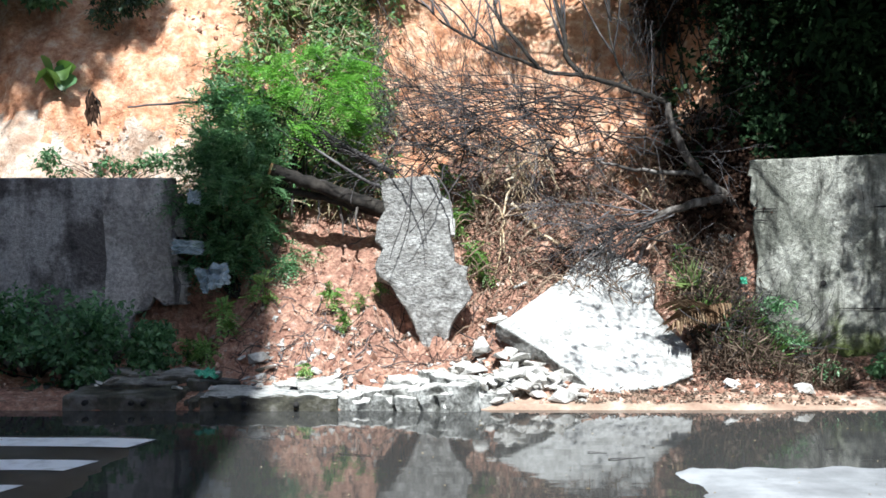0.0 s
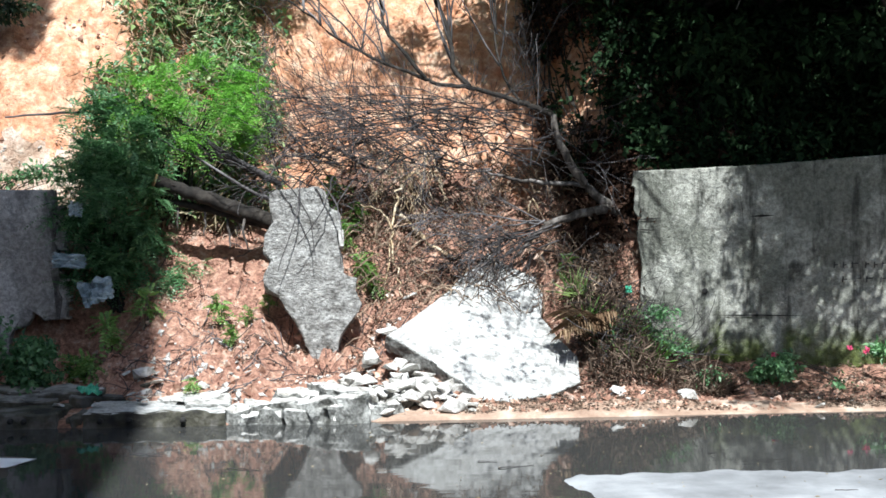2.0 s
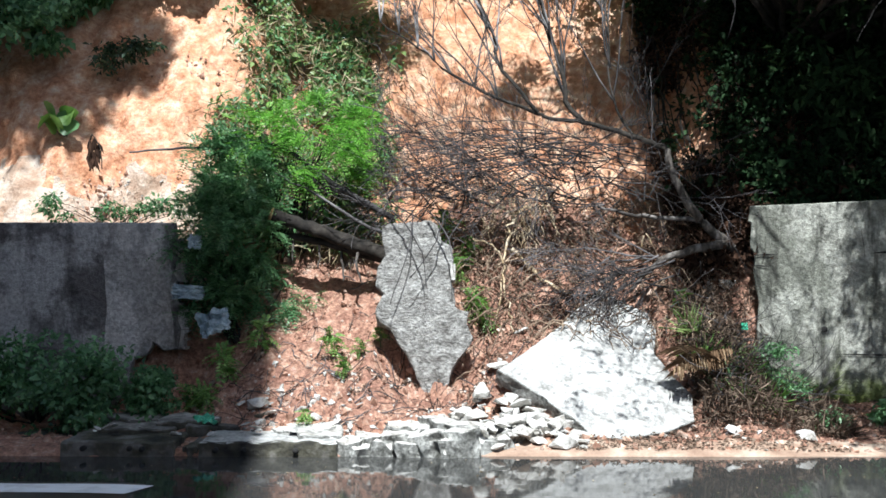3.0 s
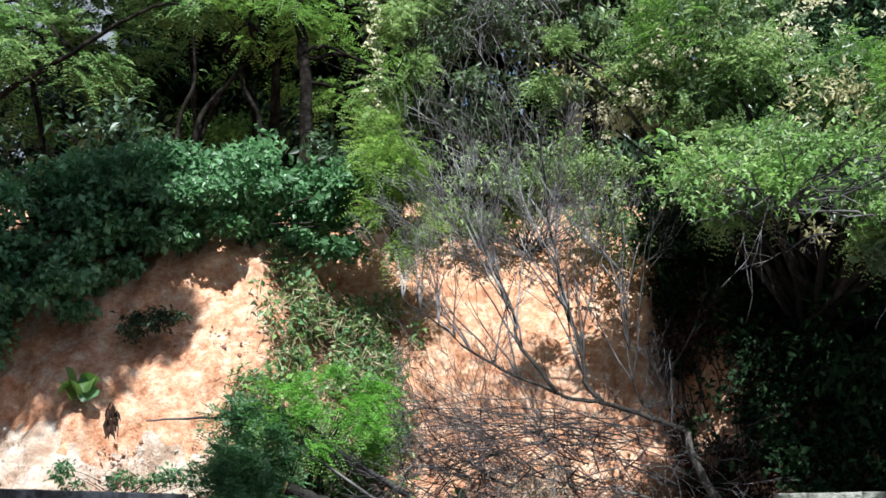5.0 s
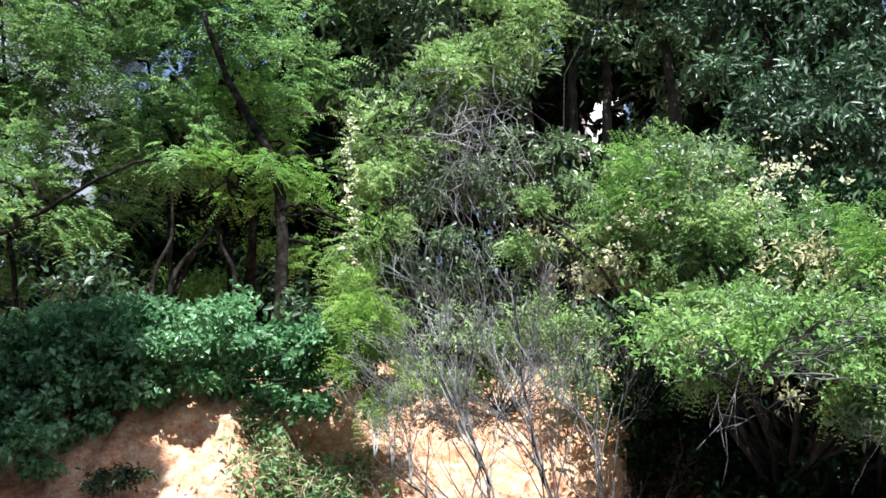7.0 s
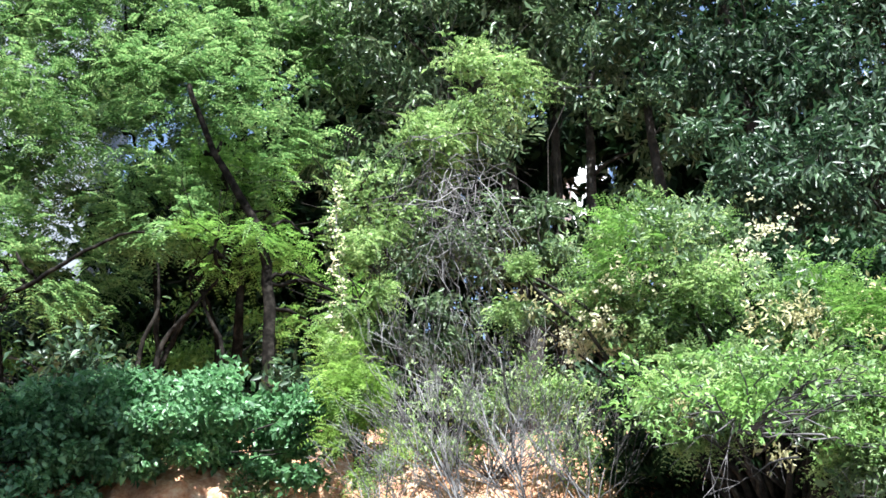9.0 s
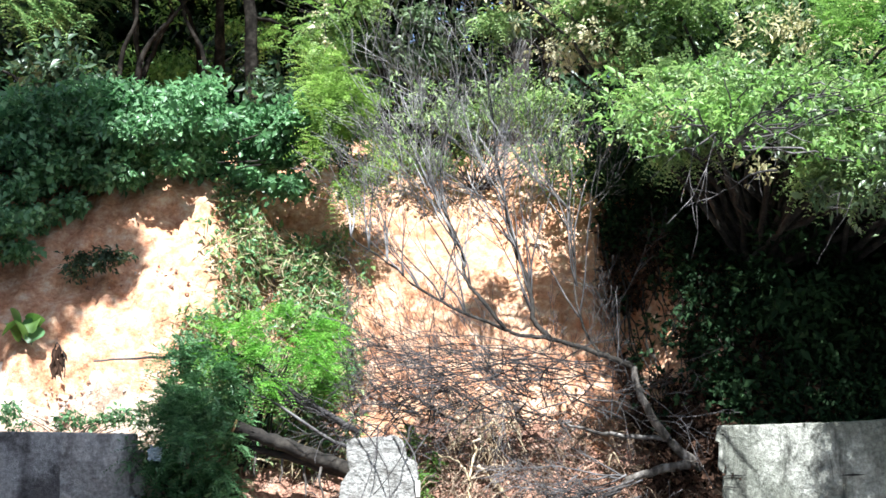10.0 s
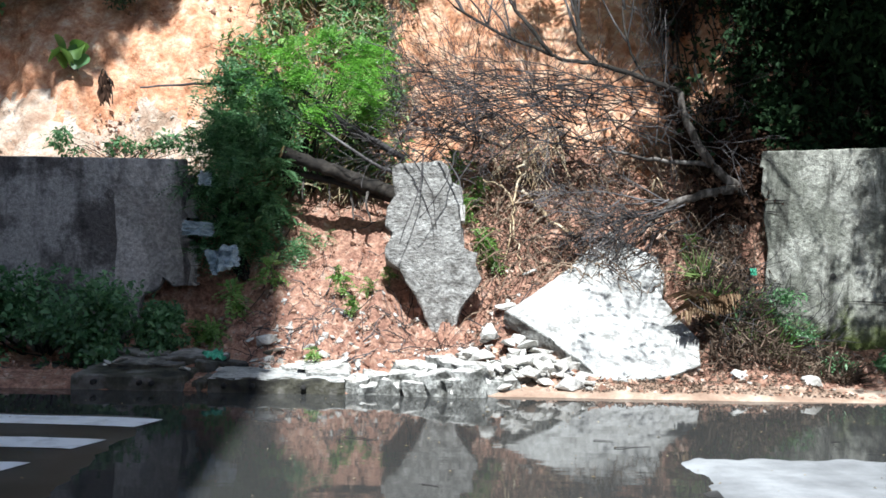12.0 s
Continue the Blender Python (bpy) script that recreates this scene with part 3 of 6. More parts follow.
def build_road():
    xs, ys = axis(-5, 6, 0.08, -400, 400), np.concatenate([np.linspace(-2.6, 5, 14), np.arange(5.1, ROAD_EDGE + 0.05, 0.06)])
    nx = len(xs)
    verts = [(x, y, road_z(x, y)) for y in ys for x in xs]
    faces = [(j * nx + i, j * nx + i + 1, (j + 1) * nx + i + 1, (j + 1) * nx + i) for j in range(len(ys) - 1) for i in range(nx - 1)]
    r = mesh_object("road", verts, faces, ASPHALT, smooth=True)
    r.data.materials.append(ASPHALT_WET)
    for p in r.data.polygons:
        x, y, z = p.center
        if y > 5.0 and x + 0.25 * fbm(x * 1.5, y * 1.5, 8.0) < 1.45:
            p.material_index = 1
    tagged(r, "wet grey asphalt road with a shallow puddle", "road", kind="structure")
    bm = bmesh.new()
    vs = [bm.verts.new(p) for p in ((-60, 4.6, 0), (60, 4.6, 0), (60, 10.25, 0), (-60, 10.25, 0))]
    bm.faces.new(vs)
    w = part("water", bm, WATER, None)
    tagged(w, "still brown puddle mirroring the bank along the kerb", "puddle", kind="structure")
    for k, (y, end) in enumerate(((8.33, -2.03), (7.52, -2.2), (6.76, -2.42), (6.0, -2.6))):
        bm = bmesh.new()
        n = 40
        w2 = 0.17
        a = [bm.verts.new((-7 + (end + 7) * i / n - (0.12 if i == n else 0), y - w2 + 0.006 * fbm(i * 0.7, y), 0.0)) for i in range(n + 1)]
        b = [bm.verts.new((-7 + (end + 7) * i / n, y + w2 + 0.006 * fbm(i * 0.7, y, 3), 0.0)) for i in range(n + 1)]
        for v in a + b:
            v.co.z = road_z(v.co.x, v.co.y) + 0.007
        for i in range(n):
            bm.faces.new((a[i], a[i + 1], b[i + 1], b[i]))
        s = part("zebra_stripe", bm, PAINT, None)
        tagged(s, "worn white zebra crossing stripe on wet asphalt", "road marking", "zebra crossing stripes", "structure")


build_ground()
build_road()


# ---- walls ----
def wall_between(name, outline, p0, p1, thick, material, label):
    """A wall of the outline (distance along, height), from p0 towards p1, with a face to the road."""
    along = Vector((p1[0] - p0[0], p1[1] - p0[1], 0)).normalized()
    inward = Vector((-along.y, along.x, 0))
    if inward.y < 0:
        inward = -inward
    m = Matrix(((along.x, 0, -inward.x, p0[0]), (along.y, 0, -inward.y, p0[1]), (0, 1, 0, 0), (0, 0, 0, 1)))
    bm = outline_slab(outline, thick, rough=0.006, cuts=4, bevel=0.012)
    bm.transform(m)
    bmesh.ops.recalc_face_normals(bm, faces=bm.faces)
    return tagged(part(name, bm, material, None, smooth=False), label, "wall", kind="structure"), m


wall_left, left_m = wall_between(
    "wall_1", [(0, -0.1), (0, 1.99), (3.0, 2.0), (5.25, 2.0), (5.31, 2.0), (5.33, 1.86), (5.30, 1.72), (5.36, 1.66), (5.31, 1.5), (5.35, 1.42), (5.3, 1.28),
               (5.36, 1.2), (5.35, 1.02), (5.39, 0.94), (5.36, 0.74), (5.22, 0.72), (5.12, 0.8), (5.05, 0.68), (4.9, 0.62), (4.86, 0.4), (4.7, 0.1), (4.7, -0.1)],
    (-8.0, 12.0), (0, 12.0), 0.16, CONCRETE_DARK, "dark stained concrete wall, broken off at one end")


bm = outline_slab([(4.66, 0.62), (4.63, 0.85), (4.655, 1.15), (4.635, 1.4), (4.61, 1.75), (4.62, 1.99), (5.0, 1.985), (5.28, 1.99), (5.3, 1.85), (5.26, 1.7), (5.3, 1.5), (5.27, 1.25), (5.31, 1.05), (5.33, 0.8), (5.2, 0.76), (5.08, 0.84), (4.98, 0.74), (4.85, 0.5), (4.75, 0.3)],
                  0.01, rough=0.004, cuts=4, bevel=0.003, seed=5)
bm.transform(left_m @ Matrix.Translation((0, 0, 0.012)))
part("plaster_patch", bm, CONCRETE_MID, wall_left, "lighter plaster band at the broken end")


def hollow_block(parent, x, y, z, w, h, d, turn):
    """The torn end of a hollow block: shell walls round an open core."""
    bm = bmesh.new()
    t = 0.022
    for cx, cz, sx, sz in ((0, h / 2, w, t), (0, -h / 2, w, t), (0, 0, w, t)):
        r = bmesh.ops.create_cube(bm, size=1.0)
        bmesh.ops.scale(bm, verts=r["verts"], vec=(sx, d, sz))
        bmesh.ops.translate(bm, verts=r["verts"], vec=(cx, 0, cz))
    for cy in (-d / 2 + t / 2, d / 2 - t / 2):
        r = bmesh.ops.create_cube(bm, size=1.0)
        bmesh.ops.scale(bm, verts=r["verts"], vec=(w * 0.8, t, h))
        bmesh.ops.translate(bm, verts=r["verts"], vec=(-w * 0.1, cy, 0))
    for v in bm.verts:
        v.co += Vector((fbm(v.co.x * 20, v.co.z * 20, x + z), 0, fbm(v.co.y * 20, v.co.x * 20, z))) * 0.012
    bm.transform(pose(x, y, z, 0, turn, turn * 0.5))
    return part("hollow_block", bm, CONCRETE_MID, parent, "torn grey hollow block")


for k, z in enumerate((1.74, 1.5, 1.27, 1.03, 0.83)):
    hollow_block(wall_left, -2.68 + 0.035 * math.sin(k * 2.3) + 0.012 * k, 12.1, z, 0.16, 0.17, 0.15, 3 * math.sin(k * 1.7))

wall_right, right_m = wall_between(
    "wall_2", [(0.12, -0.1), (0.1, 0.5), (0.08, 0.9), (0.1, 1.2), (0.05, 1.5), (0.06, 1.7), (0.02, 1.75), (0.03, 2.0), (0.0, 2.02), (0.02, 2.17), (1.2, 2.21), (2.4, 2.29),
               (4.5, 2.36), (6.5, 2.4), (9, 2.4), (9, -0.1)],
    (3.02, 11.95), (5.4, 11.25), 0.2, CONCRETE_PALE, "pale concrete wall with moss, streaks and tree shadows")


def on_right_wall(name, cx, cz, pts, material, label, category="marking", depth=0.004):
    bm = bmesh.new()
    vs = [bm.verts.new((cx + x, cz + z, depth)) for x, z in pts]
    f = bm.faces.new(vs)
    bm.transform(right_m)
    bm.normal_update()
    return part(name, bm, material, wall_right, label)


on_right_wall("drain_hole", 0.72, 0.96, [(0.03 * math.cos(a), 0.03 * math.sin(a)) for a in np.linspace(0, 6.283, 15)[:-1]], HOLE, "small round drain hole", depth=0.014)
_r = random.Random(4)
for row, z in enumerate((1.22, 1.08)):
    x = 1.95 + 0.08 * row
    while x < 2.95:
        w = _r.uniform(0.03, 0.07)
        on_right_wall("scrawl_bar", x, z + _r.uniform(-0.01, 0.01), [(0, 0), (w, 0.004), (w, 0.016), (0, 0.012)], INK, "black scrawled mark", depth=0.016)
        on_right_wall("scrawl_bar", x, z - 0.03, [(0, 0), (0.012, 0), (0.015, 0.06), (0.003, 0.06)], INK, "black scrawled mark", depth=0.0185)
        x += w + _r.uniform(0.03, 0.07)
# cracks and joints
for x0, z0, x1, z1, w in ((0.04, 1.68, 0.3, 1.69, 0.012), (0.03, 1.58, 0.22, 1.57, 0.01), (1.15, 1.7, 1.4, 1.71, 0.014), (0.75, 0.72, 1.7, 0.72, 0.012), (1.05, 2.0, 1.1, 1.55, 0.014)):
    d = Vector((x1 - x0, z1 - z0)).normalized()
    nx_, nz_ = -d.y * w, d.x * w
    on_right_wall("crack", 0, 0, [(x0, z0), ((x0 + x1) / 2 + 0.01, (z0 + z1) / 2 - 0.008), (x1, z1), ((x0 + x1) / 2 + nx_, (z0 + z1) / 2 + nz_)], HOLE, "dark crack", depth=0.015)

# unseen tall house, added behind the camera to cast shade on the near wall
bm = bmesh.new()
bmesh.ops.create_cube(bm, size=1.0)
bmesh.ops.scale(bm, verts=bm.verts, vec=(14, 8, 25.1))
bmesh.ops.translate(bm, verts=bm.verts, vec=(-7.83, -7.2, 12.43))
tagged(part("wall_3", bm, GREY_WALL, None), "plain grey unseen house across the road, added to cast shade", "wall", kind="structure")

# unseen walls added behind the camera to close the street and limit skylight
for nm, x0, x1, y0, y1, h, lab in (("wall_4", -0.78, 26, -12, -4.4, 5.0, "plain grey unseen wall added across the road"), ("wall_5", -45, -15.4, -12, -4.4, 6.5, "plain grey unseen wall added along the road")):
    bm = bmesh.new()
    bmesh.ops.create_cube(bm, size=1.0)
    bmesh.ops.scale(bm, verts=bm.verts, vec=(x1 - x0, y1 - y0, h + 0.12))
    bmesh.ops.translate(bm, verts=bm.verts, vec=((x0 + x1) / 2, (y0 + y1) / 2, h / 2 - 0.06))
    tagged(part(nm, bm, GREY_WALL, None), lab, "wall", kind="structure")

# ---- fallen slabs ----
def broken_sides(ob, material, up, limit):
    """Gives the broken edges of a slab their own look; the skin keeps the first material."""
    ob.data.materials.append(material)
    for p in ob.data.polygons:
        if p.normal.dot(up) < limit:
            p.material_index = 1


bm = outline_slab([(-0.5, 1.59), (-0.42, 1.64), (-0.03, 1.66), (0.03, 1.6), (0.07, 1.47), (0.16, 1.43), (0.19, 1.28), (0.15, 1.16), (0.2, 1.0), (0.22, 0.82), (0.34, 0.77), (0.32, 0.66), (0.38, 0.51),
                   (0.3, 0.37), (0.19, 0.24), (0.15, 0.05), (0.08, -0.25), (-0.06, -0.25), (-0.12, 0.08), (-0.22, 0.29), (-0.34, 0.47), (-0.41, 0.59), (-0.53, 0.66), (-0.55, 0.77), (-0.49, 0.95),
                   (-0.56, 1.03), (-0.54, 1.2), (-0.47, 1.31), (-0.49, 1.47)], 0.15, rough=0.026, cuts=5, bevel=0.014, seed=3)
bm.transform(Matrix.Translation((-0.098, 11.3, 0.39)) @ Matrix.Diagonal((0.985, 0.985, 0.985, 1)) @ pose(0, 0, 0, 80))
s = part("standing_slab", bm, SLAB_ROUGH, None)
tagged(s, "rough grey concrete wall slab standing upright in red soil", "concrete slab")
bm = bmesh.new()
bmesh.ops.create_cube(bm, size=1.0)
bm.transform(pose(0.09, 11.55, 1.5, -10) @ Matrix.Diagonal((0.05, 0.13, 0.16, 1)))
bmesh.ops.bevel(bm, geom=list(bm.edges), offset=0.006, segments=1, affect="EDGES")
part("torn_block", bm, RUBBLE, s, "torn hollow block edge")

ax = Vector((0.8, 0.54, 0.26))
nz = Vector(SLAB_NORMAL).normalized()
ax = (ax - nz * ax.dot(nz)).normalized()
ay = nz.cross(ax)
FLAT = Matrix(((ax.x, ay.x, nz.x, 1.55), (ax.y, ay.y, nz.y, 11.2), (ax.z, ay.z, nz.z, 0.6), (0, 0, 0, 1)))
inv = FLAT.inverted()
top = [(x, y, slab_z(x, y)) for x, y in SLAB_PLAN]
loc = [inv @ Vector(p) for p in top]
lift = sum(p.z for p in loc) / len(loc)
bm = outline_slab([(p.x, p.y) for p in loc], 0.16, rough=0.012, cuts=5, bevel=0.008, seed=8)
bm.transform(FLAT @ Matrix.Translation((0, 0, lift)))
s = part("fallen_slab", bm, SLAB_WHITE, None)
broken_sides(s, KERB_FRONT, nz, 0.75)
tagged(s, "white plastered wall slab lying tilted on the rubble", "concrete slab")

# ---- broken pavement and kerb ----
rng = random.Random(11)


def kerb_piece(x0, x1, y0, y1, z, tilt, name, label, seed, material=KERB, yaw=0):
    r2 = random.Random(seed)
    n = 5
    front = [(x0 + (x1 - x0) * i / n, y0 + r2.uniform(-0.025, 0.025)) for i in range(n + 1)]
    back = [(x1 - (x1 - x0) * i / n + r2.uniform(-0.06, 0.06), y1 + r2.uniform(-0.12, 0.12)) for i in range(n + 1)]
    bm = outline_slab([(a - x0, b - y0) for a, b in front + back], z + 0.08, rough=0.014, cuts=4, bevel=0.012, seed=seed)
    bm.transform(pose(x0, y0, z, tilt, yaw * 0.25, yaw))
    ob = part(name, bm, material, None)
    broken_sides(ob, KERB_FRONT if material is RUBBLE else KERB_WET, Vector((0, 0, 1)), 0.7)
    return tagged(ob, label, "pavement", "broken pavement pieces")


# concrete mixes follow the house shade: darker within it, paler in the sun
P1 = "dark wet broken concrete pavement slab with a kerb edge"
kerb_piece(-3.12, -2.2, 9.86, 10.75, 0.12, 0.5, "pavement_slab", P1, 1, KERB_WET)
kerb_piece(-2.14, -2.02, 9.9, 10.5, 0.08, 0, "pavement_slab", P1, 2, KERB_WET)
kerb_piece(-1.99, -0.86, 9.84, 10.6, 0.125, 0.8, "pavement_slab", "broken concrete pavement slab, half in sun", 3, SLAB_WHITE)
kerb_piece(-1.2, -0.84, 10.0, 10.5, 0.155, 3, "pavement_slab", "thin pale broken pavement layer", 14, RUBBLE, 6)
kerb_piece(-1.45, -0.95, 10.3, 10.75, 0.165, 2, "pavement_slab", "thin pale broken pavement layer", 15, RUBBLE, -5)
kerb_piece(-9.0, -3.2, 9.98, 11.2, 0.06, 0, "pavement_slab", "muddy pavement slab beside the bush", 6, KERB_WET)
kerb_piece(-2.9, -1.9, 10.75, 11.2, 0.15, 2, "pavement_slab", "thin broken pavement layer strewn with soil", 7, KERB_WET)
kerb_piece(-1.6, -0.95, 10.55, 10.95, 0.17, 3, "pavement_slab", "thin broken pavement layer strewn with soil", 9)
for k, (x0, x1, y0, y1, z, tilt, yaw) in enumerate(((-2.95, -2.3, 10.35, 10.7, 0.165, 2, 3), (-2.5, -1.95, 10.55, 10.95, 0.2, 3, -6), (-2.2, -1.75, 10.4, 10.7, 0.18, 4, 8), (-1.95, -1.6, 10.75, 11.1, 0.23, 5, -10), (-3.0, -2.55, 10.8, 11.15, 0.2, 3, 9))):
    kerb_piece(x0, x1, y0, y1, z, tilt, "pavement_slab", "thin broken pavement layer, darker concrete for the shade", 30 + k, KERB, yaw)
# weep holes in the kerb face
for k, (x, y, z) in enumerate(((-2.93, 9.84, 0.07), (-2.55, 9.84, 0.07), (-2.45, 9.845, 0.065), (-1.85, 9.82, 0.06), (-1.62, 9.82, 0.06), (-1.2, 9.82, 0.055))):
    t_ = Tubes()
    t_.add([(x, y - 0.035, z), (x, y + 0.03, z)], [0.022, 0.022], 10)
    o = t_.object("kerb_hole", HOLE)
    tagged(o, "dark round hole in the kerb face", "hole", "kerb holes")

# thick lumps that the kerb broke into
for k, (x, y, z, sx, sy, sz, turn) in enumerate(((-0.62, 10.12, 0.06, 0.26, 0.26, 0.2, 10), (-0.36, 10.12, 0.07, 0.36, 0.34, 0.22, -18), (-0.12, 9.98, 0.08, 0.36, 0.3, 0.24, 7), (0.13, 9.95, 0.09, 0.34, 0.28, 0.26, -8),
                                                 (-0.25, 10.36, 0.13, 0.5, 0.36, 0.16, 14), (0.1, 10.3, 0.15, 0.46, 0.34, 0.18, -12), (0.34, 10.02, 0.04, 0.22, 0.2, 0.14, 30), (-0.78, 9.96, 0.05, 0.2, 0.18, 0.16, 40),
                                                 (-0.5, 9.97, 0.03, 0.22, 0.18, 0.15, 5), (-0.95, 9.95, 0.05, 0.2, 0.16, 0.14, -20), (-0.66, 9.94, 0.03, 0.2, 0.16, 0.14, -12), (-0.3, 9.9, 0.04, 0.22, 0.18, 0.17, 15), (0.0, 9.88, 0.05, 0.24, 0.2, 0.2, -6),
                                                 (0.45, 10.12, 0.05, 0.26, 0.22, 0.16, 25), (0.62, 10.3, 0.07, 0.24, 0.2, 0.12, -30), (-0.05, 10.5, 0.2, 0.34, 0.26, 0.1, 20))):
    edge = [(sx * 0.56 * math.cos(a) * rng.uniform(0.85, 1.1), sy * 0.56 * math.sin(a) * rng.uniform(0.85, 1.1)) for a in (0.6, 1.5, 2.5, 3.7, 4.4, 5.0, 5.7)]
    bm = outline_slab(edge, sz, rough=0.045, cuts=2, bevel=0.012, seed=20 + k)
    bm.transform(pose(x, y, z + sz * 0.45, 4 * math.sin(k * 2.1), 5 * math.cos(k * 1.3), turn))
    ob = part("pavement_lump", bm, RUBBLE, None)
    broken_sides(ob, KERB_FRONT, Vector((0, 0, 1)), 0.6)
    tagged(ob, "thick pale broken kerb lump at the puddle", "rubble", "broken kerb lumps")

# ---- rubble ----
shapes = []
for k in range(14):
    bm = chunk(rng, 1.0, rng.uniform(0.5, 0.9), rng.uniform(0.16, 0.5))
    me = bpy.data.meshes.new("rubble_stone")
    bm.to_mesh(me)
    bm.free()
    me.materials.append(RUBBLE)
    shapes.append(me)


def stone(x, y, size, label="pale broken concrete lump in the rubble heap", lift=0.0, group="rubble stones"):
    ob = new("rubble_stone", rng.choice(shapes))
    z = max(ground_z(x, y), 0.0)
    ob.matrix_world = pose(x, y, z + size * 0.16 + lift, rng.uniform(-25, 25), rng.uniform(-25, 25), rng.uniform(0, 360)) @ Matrix.Diagonal((size, size, size, 1))
    return tagged(ob, label, "rubble", group)


for k in range(130):
    u = rng.random()
    x = 0.18 + 0.95 * u + rng.gauss(0, 0.06)
    y = 10.1 + 0.75 * rng.random() * (1 - 0.35 * u) + rng.gauss(0, 0.04)
    stone(x, y, rng.choice((0.06, 0.08, 0.1, 0.13, 0.17, 0.22, 0.28)), lift=0.16 * max(0, 1 - abs(x - 0.55) / 0.5) * rng.random())
for k in range(20):
    stone(rng.uniform(-1.9, 0.2), rng.uniform(10.25, 11.0), rng.choice((0.05, 0.06, 0.08, 0.1, 0.13)), "small pale stone on red soil")
for k in range(26):
    stone(rng.uniform(1.0, 4.6), rng.uniform(9.95, 10.6), rng.choice((0.04, 0.05, 0.07, 0.1)), "small stone in the mud at the road edge")
for x, y, sz in ((-1.66, 10.8, 0.24), (-1.6, 10.6, 0.16), (-0.55, 10.15, 0.15), (-0.75, 10.0, 0.14), (0.42, 10.0, 0.2), (2.5, 10.4, 0.18), (3.1, 10.35, 0.22), (0.75, 11.7, 0.2), (0.5, 11.2, 0.22), (2.75, 12.15, 0.4), (2.5, 12.2, 0.3)):
    stone(x, y, sz, "pale angular concrete lump on the soil")

for k in range(34):
    x = rng.uniform(-3.0, -0.5)
    o_ = stone(x, rng.uniform(9.98, 10.9), rng.choice((0.05, 0.06, 0.08, 0.1, 0.15)), "flat broken concrete shard on the pavement", lift=0.03, group="pavement shards")
    o_.matrix_world = Matrix.Translation((0, 0, 0.07 if o_.location.z < 0.13 else 0.0)) @ o_.matrix_world @ Matrix.Diagonal((1, 1, 0.5, 1))

# clods and grit on the slope
V, F = [], []
nrng = np.random.default_rng(5)


def add_lump(V, F, x, y, z, s):
    """A small stone: eight faces on six uneven corners, turned at random."""
    o = len(V)
    q = Euler(nrng.uniform(0, 6.28, 3)).to_matrix()
    j = nrng.uniform(0.5, 1.3, 6) * s
    for p in ((-j[0], 0, 0), (j[1], 0, 0), (0, -j[2], 0), (0, j[3], 0), (0, 0, j[4] * 0.8), (0, 0, -j[5] * 0.8)):
        V.append(Vector((x, y, z)) + q @ Vector(p))
    F += [(o, o + 2, o + 4), (o + 2, o + 1, o + 4), (o + 1, o + 3, o + 4), (o + 3, o, o + 4), (o + 2, o, o + 5), (o + 1, o + 2, o + 5), (o + 3, o + 1, o + 5), (o, o + 3, o + 5)]


for k in range(15000):
    x = nrng.uniform(-4.5, 4.5)
    y = nrng.uniform(10.0, 14.2)
    if (x < -2.4 or x > 3.0) and y < 12.3 and nrng.random() < 0.6:
        continue
    add_lump(V, F, x, y, ground_z(x, y), nrng.choice([0.007, 0.012, 0.02, 0.035, 0.06], p=[0.36, 0.32, 0.2, 0.1, 0.02]))


PV, PF = [], []
for k in range(420):
    x, y = nrng.uniform(-5.2, -2.4), nrng.uniform(12.6, 13.5)
    add_lump(PV, PF, x, y - 0.05, ground_z(x, y), nrng.choice([0.015, 0.03, 0.05, 0.08], p=[0.6, 0.33, 0.07, 0.0]) * 0.6)
tagged(mesh_object("pebbles", PV, PF, RUBBLE), "pale pebbles in a layer at the foot of the bank", "pebbles", kind="stuff")
c = mesh_object("clods", V, F, STONE_SOIL)
tagged(c, "loose red clods and grit on the slope", "clods", kind="stuff")

# ---- fallen timber ----
rng = random.Random(21)
log = thing("fallen_log", "sawn grey log resting on the slumped soil", "log")
t_ = Tubes()
limb(t_, [(-1.70, 11.95, 2.08), (-1.33, 11.97, 1.95), (-0.94, 12.0, 1.81), (-0.45, 12.05, 1.62)], 0.062, 0.082, rng, 0.011, 12, 6)
log_trunk = t_.object("trunk", BARK_DARK, log)
t_ = Tubes()
t_.add([(-1.703, 11.95, 2.081), (-1.72, 11.945, 2.087)], [0.066, 0.062], 14)
t_.object("cut_end", CUT_WOOD, log_trunk, "fresh orange saw cut")
t_ = Tubes()
limb(t_, [(-1.72, 12.05, 1.88), (-1.3, 12.05, 1.83), (-0.9, 12.05, 1.72), (-0.5, 12.05, 1.58)], 0.034, 0.045, rng, 0.015, 8)
t_.object("branch", BARK_DARK, log)
for a, b in (((-1.3, 12.1, 1.9), (-1.25, 12.0, 1.55)), ((-1.05, 12.1, 1.8), (-1.0, 12.0, 1.42)), ((-0.85, 12.0, 1.75), (-0.8, 11.95, 1.4)), ((-1.55, 12.1, 2.0), (-1.5, 12.0, 1.6))):
    t_ = Tubes()
    limb(t_, [a, tuple((p + q) / 2 + rng.uniform(-.04, .04) for p, q in zip(a, b)), b], 0.018, 0.008, rng, 0.01, 5)
    t_.object("stub", BARK, log_trunk)

